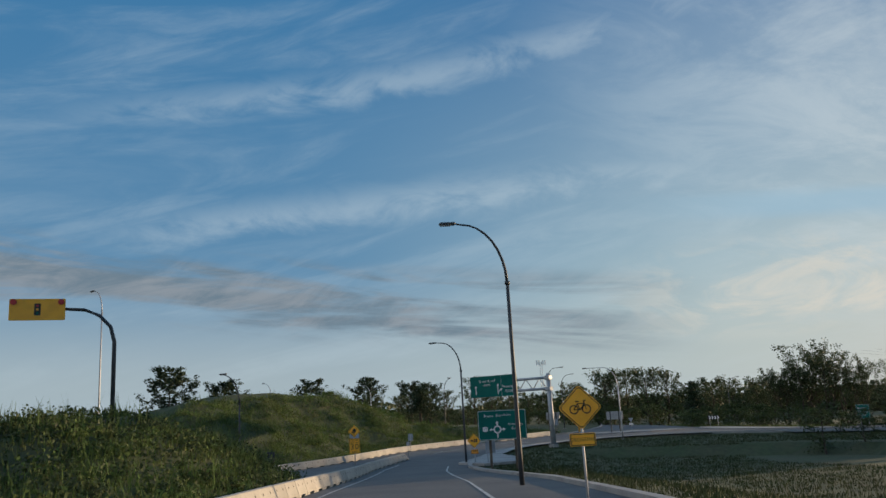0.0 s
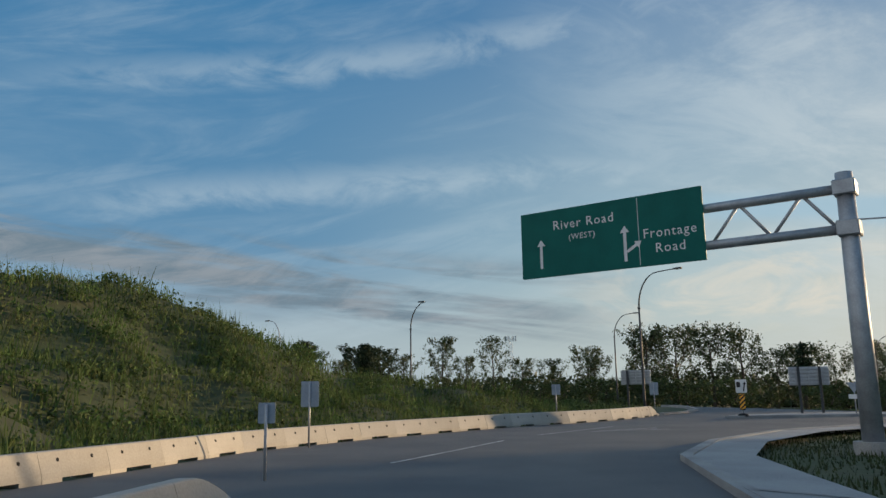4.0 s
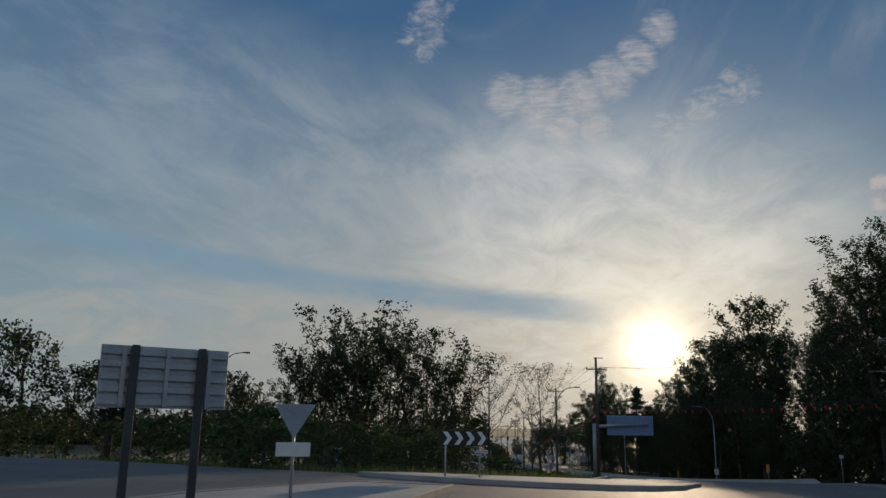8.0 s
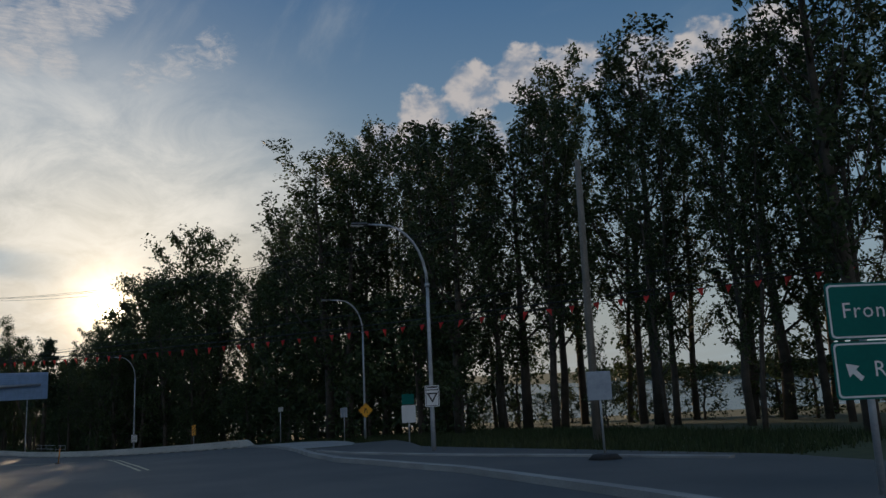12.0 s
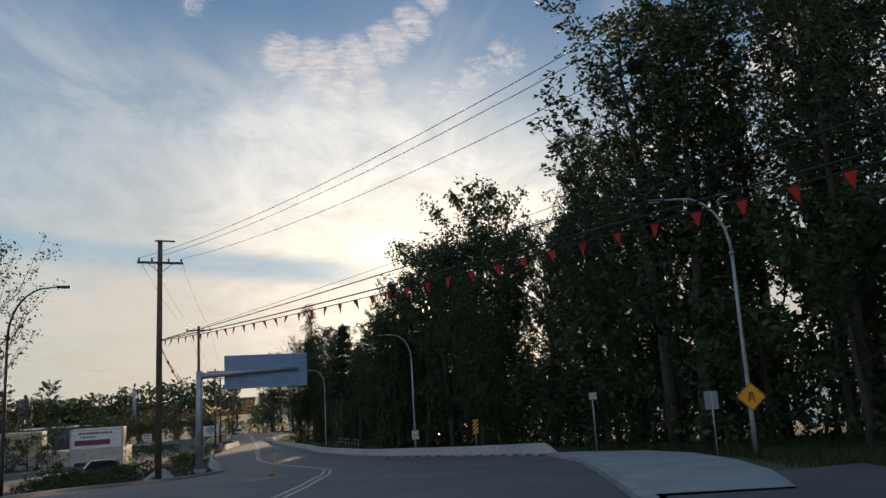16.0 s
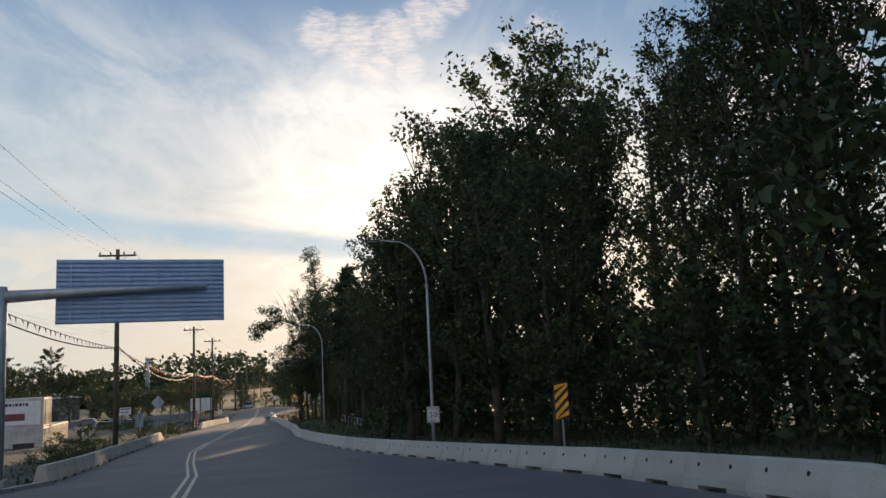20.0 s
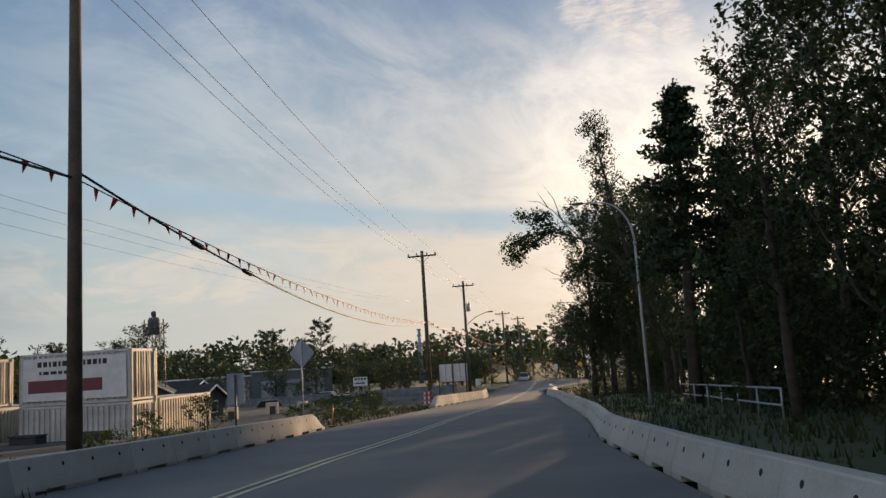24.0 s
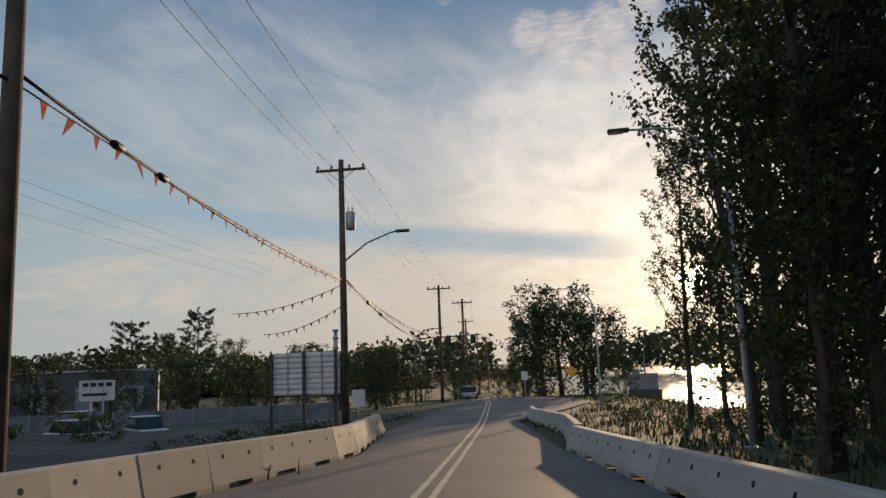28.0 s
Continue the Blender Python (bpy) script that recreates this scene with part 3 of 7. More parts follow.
gx, gy = spread_axis(-36, 230, 1.7, 4200), spread_axis(-86, 215, 1.7, 4200)
GX, GY = np.meshgrid(gx, gy)
gxy = np.stack([GX.ravel(), GY.ravel()], 1)
gz = land_z(gxy)
nx, ny = len(gx), len(gy)
gi = (np.arange(ny - 1)[:, None] * nx + np.arange(nx - 1)[None, :]).ravel()
ground = soup("ground", np.column_stack([gxy, gz]).tolist(), np.stack([gi, gi + 1, gi + 1 + nx, gi + nx], 1).tolist(), grass_soil, smooth=True)
tagged(ground, "grassy ground with worn dirt patches and a riverbank", "ground", kind="structure")

river = soup("water", [(-100, -4200, -12.5), (4200, -4200, -12.5), (4200, 4200, -12.5), (-100, 4200, -12.5)], [(0, 1, 2, 3)], water)
tagged(river, "wide calm river reflecting the low sun", "water", kind="structure")


def zat(x, y):
    return float(land_z([(x, y)])[0])


def rz(x, y):
    return float(road_z([(x, y)])[0])




def paved(name, outline, mat, lift, label, category, step=3.0):
    """A level area with a given outline, laid on the road's level."""
    ring = dense(list(outline) + [outline[0]], step)[:-1]
    x0, y0 = ring.min(0)
    x1, y1 = ring.max(0)
    inside = [(x, y) for x in np.arange(x0, x1, step) for y in np.arange(y0, y1, step)]
    n = len(ring)
    vs = [Vector(p) for p in ring] + [Vector(p) for p in inside]
    out = delaunay_2d_cdt(vs, [(i, (i + 1) % n) for i in range(n)], [], 1, 0.01)
    xy = np.array([(v.x, v.y) for v in out[0]])
    z = road_z(xy) + lift
    ob = soup(name, np.column_stack([xy, z]).tolist(), [list(f) for f in out[2]], mat, smooth=True)
    return tagged(ob, label, category, kind="structure")


def offset(pts, d):
    """A line moved to its left by d."""
    p = np.array([q[:2] for q in pts], float)
    t = np.gradient(p, axis=0)
    t /= np.hypot(t[:, 0], t[:, 1])[:, None]
    return [tuple(q) for q in p + d * np.column_stack([-t[:, 1], t[:, 0]])]


far_left = [(136.2, 124.3), (143, 130.4), (152.4, 139.6), (158.6, 145.0), (165.8, 150.6), (173.8, 160.6), (196, 184), (207, 196), (214, 206), (217, 220), (214, 240), (205, 262)]
far_right = [(213, 266), (222, 242), (225.5, 222), (224, 206), (218, 193), (207, 177), (182, 161), (170, 147.4)]
road_outline = ISLAND + [(10.4, 10.8), (10.6, 2), (11.2, -5), (12.3, -11.6), (13.6, -19.6), (12.6, -20.6), (8.6, -16.2), (3.0, -15)] + EMBANKMENT + LEFT_KERB[::-1][1:] + EXIT_LEFT + LEFT_BARRIER[1:] + far_left[1:] + far_right + RIGHT_BARRIER[::-1][1:] + KERB_RIGHT[::-1][1:]
road = paved("road", road_outline, asphalt, 0.0, "grey asphalt road, worn, with painted lines", "road", 2.6)


def ribbon(name, pts, w, mat, lift, label, category, thick=0.0):
    """A strip along a line, on the road; with thickness, a raised kerb."""
    d = dense(pts, 1.2)
    l, r = np.array(offset(d, w / 2)), np.array(offset(d, -w / 2))
    n = len(d)
    z = road_z(d) + lift
    v = np.column_stack([np.concatenate([l, r]), np.concatenate([z, z])])
    f = [(i, n + i, n + i + 1, i + 1) for i in range(n - 1)]
    if thick:
        v = np.concatenate([v, v - [0, 0, thick]])
        m = 2 * n
        f += [(i + 1, m + i + 1, m + i, i) for i in range(n - 1)] + [(n + i, m + n + i, m + n + i + 1, n + i + 1) for i in range(n - 1)]
        f += [(0, m, m + n, n), (n - 1, 2 * n - 1, m + 2 * n - 1, m + n - 1)]
    ob = soup(name, v.tolist(), f, mat)
    return tagged(ob, label, category, kind="structure")


ribbon("kerb", KERB_RIGHT, 0.28, kerb_concrete, 0.14, "pale concrete kerb along the road", "kerb", 0.3)
ribbon("kerb", [(77.5, 51.2), (74.9, 49.4), (73.2, 47.7), (71.6, 45.8), (69.9, 43.7), (67.7, 40.6), (65.6, 37.9)], 0.3, kerb_concrete, 0.15, "low pale concrete kerb beside the footpath", "kerb", 0.3)
ribbon("kerb", LEFT_KERB, 0.28, kerb_concrete, 0.14, "pale concrete kerb past the barrier's end", "kerb", 0.3)
ribbon("kerb", EXIT_LEFT[3:], 0.28, kerb_concrete, 0.14, "pale concrete kerb of the exit", "kerb", 0.3)

# ---- road paint ----
def paint(name, pts, w, mat, label):
    return ribbon(name, pts, w, mat, 0.012, label, "road marking")


paint("centre_line", offset(CENTRE, 0.14), 0.11, paint_yellow, "worn yellow centre line, one of two")
paint("centre_line", offset(CENTRE, -0.14), 0.11, paint_yellow, "worn yellow centre line, one of two")
paint("edge_line", offset(ISLAND, -0.75)[:-1], 0.11, paint_white, "worn white edge line beside the barrier")
paint("edge_line", [(29.2, -60), (26.2, -46), (24.2, -39), (21.8, -27), (20.0, -19.5), (18.4, -12), (17.2, -4)], 0.11, paint_white, "worn white edge line beside the verge")
for a, b in (((12.0, 18), (14.4, 26)), ((15.6, 29), (19.0, 35))):
    paint("lane_line", [a, b], 0.1, paint_white, "faded white lane line")


paint("lane_arrow", [(17.7, 30.9), (20.6, 33.5)], 0.16, paint_white, "worn white arrow shaft on the lane")
paint("lane_arrow", [(18.1, 31.5), (20.9, 32.2)], 0.16, paint_white, "worn white arrow branch on the lane")
paved("shoulder", [tuple(p) for p in offset(KERB_RIGHT, -0.16)[8:15]] + [tuple(p) for p in offset(KERB_RIGHT, -1.5)[8:15]][::-1], slab_concrete, 0.12, "pale concrete shoulder behind the kerb", "pavement", 2.0)

# ---- islands ----
def island(name, outline, top_mat, label, lift=0.15):
    """A raised island: a kerb ring round a filled top."""
    ob = thing(name, Matrix(), label, "traffic island", kind="structure")
    ring = dense(list(outline) + [outline[0]], 1.0)[:-1]
    c = ring.mean(0)
    inner = c + (ring - c) * (1 - 0.3 / np.maximum(np.hypot(*(ring - c).T), 0.6))[:, None]
    z = road_z(ring) + lift
    n = len(ring)
    v = np.concatenate([np.column_stack([ring, z - lift - 0.05]), np.column_stack([ring, z - 0.02]), np.column_stack([c + (ring - c) * 0.995, z]), np.column_stack([inner, z])])
    f = [(k * n + i, k * n + (i + 1) % n, (k + 1) * n + (i + 1) % n, (k + 1) * n + i) for k in range(3) for i in range(n)]
    soup("kerb_ring", v.tolist(), f, kerb_concrete, ob)
    vt = np.concatenate([np.column_stack([inner, z - 0.01]), [[*c, road_z([c])[0] + lift + 0.02]]])
    soup("top", vt.tolist(), [(i, (i + 1) % n, n) for i in range(n)], top_mat, ob)
    return ob


island("traffic_island", [(25.6, 42.2), (29.6, 43.4), (35.8, 45.0), (40.5, 48.6), (39.0, 51.0), (33.0, 48.8), (27.0, 45.0)], slab_concrete, "raised concrete splitter island")
island("traffic_island", [(43.6, 57.0), (43.3, 54.0), (43.8, 50.8), (44.7, 48.8), (46.0, 47.4), (47.8, 47.0), (50.4, 47.6), (54.0, 49.4), (58.0, 51.3), (61.0, 53.2), (62.8, 55.2), (62.2, 56.8), (58, 56.6), (52, 55.7), (46.4, 57.4)], slab_concrete, "raised concrete splitter island lit by the sun")
island("traffic_island", [(17.6, -1.8), (18.4, -3.4), (20.0, -6), (22.0, -4), (21.6, 4), (19.4, 11), (18.3, 12), (17.9, 5)], slab_concrete, "concrete shoulder island round the lamp's foot")
side_walk = paved("pavement", [(81.2, 53.2)] + [tuple(p) for p in offset(KERB_RIGHT, -0.1)[23:]] + [(102.9, 63.4), (100.0, 59.2), (96.0, 56.2), (91.0, 53.8), (86.5, 52.2), (82.4, 51.2)], slab_concrete, 0.13, "pale concrete pavement behind the kerb", "pavement")
path_walk = paved("path", [tuple(p) for p in offset(KERB_RIGHT, -0.12)[15:20]] + [(73.8, 49.6), (78.2, 51.9), (81.2, 53.0), (82.4, 51.2), (86.5, 52.2), (88.6, 50.6), (82.4, 48.5), (77.5, 47.1), (74.8, 44.9), (70.6, 40.8), (66.0, 36.6), (61.5, 34.6), (50, 33.0)], asphalt, 0.1, "dark asphalt footpath beside the grass", "path")
yard = paved("yard", [(86.4, 78.4), (95, 84.2), (104, 90.4), (108, 93.2), (118, 105), (134, 123), (152, 140.6), (165, 151.4), (173.5, 161.6), (190, 179), (170, 205), (120, 190), (92, 130), (80, 96)], gravel, -0.06, "packed gravel industrial yard", "yard", 5.0)


# ---- concrete barriers ----
def barrier_mesh(length, nose, tall):
    """A roadside barrier: sloped sides; nose: one end runs down."""
    bm = bmesh.new()
    half = [(0.27, 0.09), (0.245, 0.2), (0.115, 0.97 * tall), (0.09, tall)]
    prof = [(-a, z) for a, z in half] + [(a, z) for a, z in half[::-1]]
    n, rings = 9 if nose else 4, []
    for k in range(n + 1):
        x = -length / 2 + 0.005 + (length - 0.01) * k / n
        s = 1.0
        if nose:
            s = 1 - 0.86 * max(0.0, (k / n - 0.25) / 0.75) ** 1.6
        rings.append([bm.verts.new((x, y, 0.09 + (z - 0.09) * s)) for y, z in prof])
    for a, b in zip(rings, rings[1:]):
        for i in range(len(prof)):
            j = (i + 1) % len(prof)
            bm.faces.new((a[i], b[i], b[j], a[j]))
    bm.faces.new(rings[0])
    bm.faces.new(rings[-1][::-1])
    bmesh.ops.recalc_face_normals(bm, faces=bm.faces)
    return bm


def barrier(length, nose=False, tall=0.6):
    ob = thing("concrete_barrier", Matrix(), "pale weathered concrete road barrier" + (" with a sloped end" if nose else ""), "barrier", "concrete barriers along the road")
    part("body", barrier_mesh(length, nose, tall), concrete, ob)
    for x in (-length * 0.36, length * 0.36):
        part("foot", box(bmesh.new(), x, 0, 0.042, length * 0.27, 0.54, 0.1), concrete, ob)
    if not nose:
        # thin black discs on the face stand for the shade inside lifting holes
        for x in (-length * 0.25, length * 0.25):
            for s in (-1, 1):
                bm = bmesh.new()
                bmesh.ops.create_cone(bm, cap_ends=True, segments=8, radius1=0.042, radius2=0.042, depth=0.006,
                                      matrix=Matrix.Translation((x, s * (0.245 - 0.13 * (0.72 * tall - 0.2) / (0.97 * tall - 0.2) + 0.001), 0.72 * tall)) @ Matrix.Rotation(radians(90 + s * math.degrees(math.atan(0.13 / (0.97 * tall - 0.2)))), 4, "X"))
                part("lifting_hole", bm, hole_black, ob)
    return ob


def along_line(pts, step):
    d = dense(pts, 0.1)
    s = np.concatenate([[0], np.cumsum(np.hypot(*np.diff(d, axis=0).T))])
    n = int(s[-1] / step)
    out = []
    for k in range(n):
        a = np.array([np.interp(k * step, s, d[:, i]) for i in (0, 1)])
        b = np.array([np.interp((k + 1) * step, s, d[:, i]) for i in (0, 1)])
        out.append(((a + b) / 2, math.degrees(math.atan2(b[1] - a[1], b[0] - a[0])), (rz(*b) - rz(*a)) / step))
    return out


BAR = 2.0
bar_kinds = {}


def put_barriers(pts, first=False, last=True, tall=0.6):
    spots = along_line(pts, BAR)
    rng = random.Random(len(spots))
    for k, (c, turn, slope) in enumerate(spots):
        nose = (k == len(spots) - 1 and last) or (k == 0 and first)
        flip = 180 if (k == 0 and first) else 0
        slope = -slope if flip else slope
        m = pose(c[0], c[1], rz(*c) - 0.015, rng.uniform(-0.4, 0.4), -math.degrees(math.atan(slope)), turn + flip + rng.uniform(-0.5, 0.5))
        if (nose, tall) in bar_kinds:
            copy_thing(bar_kinds[nose, tall], m)
        else:
            bar_kinds[nose, tall] = barrier(BAR, nose, tall)
            bar_kinds[nose, tall].matrix_basis = m


put_barriers(offset(EMBANKMENT, 0.3))
put_barriers(offset(ISLAND, 0.35))
put_barriers(offset(RIGHT_BARRIER, -0.3), first=True, last=False)
put_barriers(offset(LEFT_BARRIER, 0.35), first=False, tall=0.7)
put_barriers(offset(FAR_BARRIER, 0.35), first=True, tall=0.78)
put_barriers([(170.4, 147.0), (176, 152.4), (182.6, 160.4), (188, 166)], last=False)


# ---- lamps ----
def davit(reach, height, mat, side):
    """A street lamp: tapered pole with a bent arm; the arm reaches towards +x."""
    ob = thing("street_lamp", Matrix(), "tall %s davit street lamp with a flat head" % side, "street lamp", "street lamps")
    bm = bmesh.new()
    rise = height - 2.3
    tube(bm, [(0, 0, 0.02), (0, 0, 1.2), (0, 0, rise * 0.6), (0, 0, rise)], [0.088, 0.082, 0.07, 0.06], 10)
    part("pole", bm, mat, ob)
    bm = bmesh.new()
    pts = [(0, 0, rise)]
    for k in range(1, 9):
        a = radians(90 * k / 8)
        pts.append((1.55 * (1 - math.cos(a)), 0, rise + 2.2 * math.sin(a)))
    pts.append((reach - 0.55, 0, rise + 2.24))
    tube(bm, pts, [0.057 - 0.0028 * k for k in range(len(pts))], 8)
    part("arm", bm, mat, ob)
    bm = bmesh.new()
    tube(bm, [(0, 0, rise - 0.06), (0, 0, rise + 0.06)], 0.095, 10)
    part("collar", bm, mat, ob)
    bm = bmesh.new()
    box(bm, 0, 0, 0.02, 0.36, 0.36, 0.04, 0.008)
    part("base_plate", bm, galv, ob)
    bm = bmesh.new()
    box(bm, reach - 0.25, 0, rise + 2.25, 0.6, 0.25, 0.1, 0.04)
    head = part("head", bm, lamp_head, ob)
    bm = bmesh.new()
    box(bm, reach - 0.18, 0, rise + 2.188, 0.4, 0.2, 0.02, 0.006)
    part("lens", bm, lens_glass, head)
    return ob


# foot x, y; tip x, y; height of the tip over the foot; dark or galvanised
LAMPS = [(24.42, -32.3, 22.2, -32.9, 9.4, 0), (18.2, -1.9, 15.8, -1.3, 9.2, 0), (1.95, -5.0, 0.3, -4.7, 7.6, 0), (5.8, 64.2, 7.0, 63.6, 9.2, 0), (22.8, 50.7, 25.2, 48.5, 9.2, 0),
         (24.3, 77.6, 26.6, 76.5, 9.2, 0), (54.4, 90.6, 56.5, 89.7, 9.0, 0), (31.3, 29.2, 27.6, 30.3, 8.1, 1), (73.95, 46.0, 73.3, 48.5, 8.2, 1), (97.2, 54.4, 96.6, 57.0, 9.4, 1),
         (122.8, 85.6, 120.7, 87.4, 10.0, 1), (87.4, 83.3, 89.3, 81.8, 9.2, 0), (150.9, 118.9, 148.9, 121.0, 10.4, 1), (172.7, 143.4, 170.9, 145.7, 8.5, 1), (199, 169.6, 197.0, 172.4, 8.8, 1), (202, 195.6, 204, 193.4, 7.6, 0)]
lamp_kinds = {}
for x, y, tx, ty, h, g in LAMPS:
    reach, turn = math.hypot(tx - x, ty - y), math.degrees(math.atan2(ty - y, tx - x))
    m = pose(x, y, zat(x, y) if zat(x, y) > rz(x, y) - 0.4 else rz(x, y) - 0.2, 0, 0, turn)
    lamp = davit(reach, h, galv if g else dark_pole, "galvanised" if g else "dark")
    lamp.matrix_basis = m


# ---- signs ----
def post(parent, x, z0, z1, y=0.05, r=0.03, mat=None, name="post"):
    bm = bmesh.new()
    tube(bm, [(x, y, z0), (x, y, z1)], r, 8)
    return part(name, bm, mat or galv, parent)


def panel(parent, outline, mat, y=0.0, depth=0.012, name="panel", label=""):
    bm = bmesh.new()
    plate(bm, outline, y, depth)
    return part(name, bm, mat, parent, label)


def arrow(parent, x, z, length, width, mat, y, turn=0.0, name="arrow"):
    c, s = math.cos(radians(turn)), math.sin(radians(turn))
    pts = [(-width / 2, 0), (width / 2, 0), (width / 2, length - 2.2 * width), (1.5 * width, length - 2.2 * width), (0, length), (-1.5 * width, length - 2.2 * width), (-width / 2, length - 2.2 * width)]
    return panel(parent, [(x + c * a + s * b, z - s * a + c * b) for a, b in pts], mat, y, 0.003, name)


def ring_shape(parent, cx, cz, r, w, mat, y, name="ring", n=24):
    bm = bmesh.new()
    a = [bm.verts.new((cx + (r - w / 2) * math.cos(t), y, cz + (r - w / 2) * math.sin(t))) for t in (2 * math.pi * k / n for k in range(n))]
    b = [bm.verts.new((cx + (r + w / 2) * math.cos(t), y, cz + (r + w / 2) * math.sin(t))) for t in (2 * math.pi * k / n for k in range(n))]
    for k in range(n):
        bm.faces.new((a[k], a[(k + 1) % n], b[(k + 1) % n], b[k]))
    return part(name, bm, mat, parent)


def overhead_sign():
    """The sign over the ramp, on a truss arm from a post at its right."""
    ob = thing("overhead_sign", pose(17.9, 24.13, 0, 0, 0, -30.3), "green overhead direction sign on a steel truss arm", "road sign")
    w, z0, z1 = 6.2, 5.44, 7.68
    face = panel(ob, rect(0, (z0 + z1) / 2, w, z1 - z0, 0.03), sign_green, 0, 0.05)
    words("River", -1.38, z1 - 0.55, 0.43, -0.006, sign_white, face)
    words("Road", -0.2, z1 - 0.55, 0.43, -0.006, sign_white, face)
    words("(WEST)", -0.85, z1 - 1.0, 0.27, -0.006, sign_white, face)
    words("Frontage", 2.05, z1 - 1.24, 0.42, -0.006, sign_white, face)
    words("Road", 2.05, z1 - 1.72, 0.42, -0.006, sign_white, face)
    arrow(face, -2.35, z0 + 0.3, 0.98, 0.1, sign_white, -0.006)
    arrow(face, 0.62, z0 + 0.22, 1.14, 0.1, sign_white, -0.006)
    arrow(face, 0.68, z0 + 0.52, 0.56, 0.09, sign_white, -0.009, 58)
    panel(face, rect(1.08, (z0 + z1) / 2, 0.016, z1 - z0 - 0.1), sign_white, -0.006, 0.003, "divider")
    for zc in (5.9, 7.02):
        bm = bmesh.new()
        tube(bm, [(-1.4, 0.28, zc), (6.75, 0.28, zc)], 0.14, 12)
        part("chord", bm, galv, ob)
    bm = bmesh.new()
    x, up = 3.2, False
    while x < 6.5:
        tube(bm, [(x, 0.28, 7.0 if up else 5.92), (x + 0.85, 0.28, 5.92 if up else 7.0)], 0.05, 8)
        x, up = x + 0.85, not up
    part("truss_web", bm, galv, ob)
    bm = bmesh.new()
    tube(bm, [(6.85, 0.28, -0.2), (6.85, 0.28, 3.5), (6.85, 0.28, 7.45)], [0.27, 0.25, 0.22], 14)
    part("post", bm, galv, ob)
    bm = bmesh.new()
    for zc in (5.9, 7.02):
        box(bm, 6.85, 0.28, zc, 0.56, 0.62, 0.42, 0.03)
    part("bracket", bm, galv, ob)
    bm = bmesh.new()
    bmesh.ops.create_cone(bm, cap_ends=True, segments=16, radius1=0.5, radius2=0.48, depth=0.7, matrix=Matrix.Translation((6.85, 0.28, 0.0)))
    part("footing", bm, kerb_concrete, ob)
    for x in (-2.6, -1.3, 0, 1.3, 2.6):
        bm = bmesh.new()
        box(bm, x, 0.11, (z0 + z1) / 2, 0.08, 0.1, z1 - z0 - 0.1)
        part("stiffener", bm, galv, ob)
    return ob


overhead_sign()


def roundabout_sign():
    x, y = 21.93, -11.6
    z = rz(x, y) - 0.5
    ob = thing("direction_sign", pose(x, y, 0, 0, 0, 2), "green direction sign with a white roundabout diagram", "road sign")
    w, z0, z1 = 2.96, 2.5, 4.28
    face = panel(ob, rect(0, (z0 + z1) / 2, w, z1 - z0, 0.1), sign_green, 0, 0.04)
    rim = panel(face, rect(0, (z0 + z1) / 2, w - 0.06, z1 - z0 - 0.06, 0.09), sign_white, -0.003, 0.002, "rim")
    panel(rim, rect(0, (z0 + z1) / 2, w - 0.1, z1 - z0 - 0.1, 0.08), sign_green, -0.006, 0.002, "field")
    words("River", -0.79, z1 - 0.34, 0.25, -0.012, sign_white, face)
    words("Rd", -0.2, z1 - 0.34, 0.25, -0.012, sign_white, face)
    words("(WEST)", 0.3, z1 - 0.32, 0.16, -0.012, sign_white, face)
    words("Frontage", 0.82, z0 + 0.9, 0.22, -0.012, sign_white, face)
    words("Road", 0.82, z0 + 0.64, 0.22, -0.012, sign_white, face)
    ring_shape(face, -0.3, z0 + 0.62, 0.2, 0.08, sign_white, -0.012)
    arrow(face, -0.3, z0 + 0.83, 0.3, 0.07, sign_white, -0.012)
    arrow(face, -0.5, z0 + 0.62, 0.3, 0.07, sign_white, -0.012, -90)
    arrow(face, -0.1, z0 + 0.62, 0.3, 0.07, sign_white, -0.012, 90)
    panel(face, rect(-0.3, z0 + 0.28, 0.08, 0.3), sign_white, -0.012, 0.002, "stem")
    shield = panel(face, rect(-1.05, z0 + 0.66, 0.3, 0.28, 0.06), sign_white, -0.012, 0.002, "shield")
    words("17", -1.05, z0 + 0.66, 0.19, -0.016, sign_green, shield)
    for px_ in (-0.8, 0.75):
        bm = bmesh.new()
        box(bm, px_, 0.12, (z + z1) / 2 - 0.2, 0.15, 0.15, z1 - z)
        part("post", bm, wood_pole, ob)
    for px_ in (-1.0, -0.66):
        panel(ob, rect(px_, z0 - 0.42, 0.26, 0.7), sign_back, 0.22, 0.01, "lower_plate", "plain grey plate back")
    return ob


roundabout_sign()


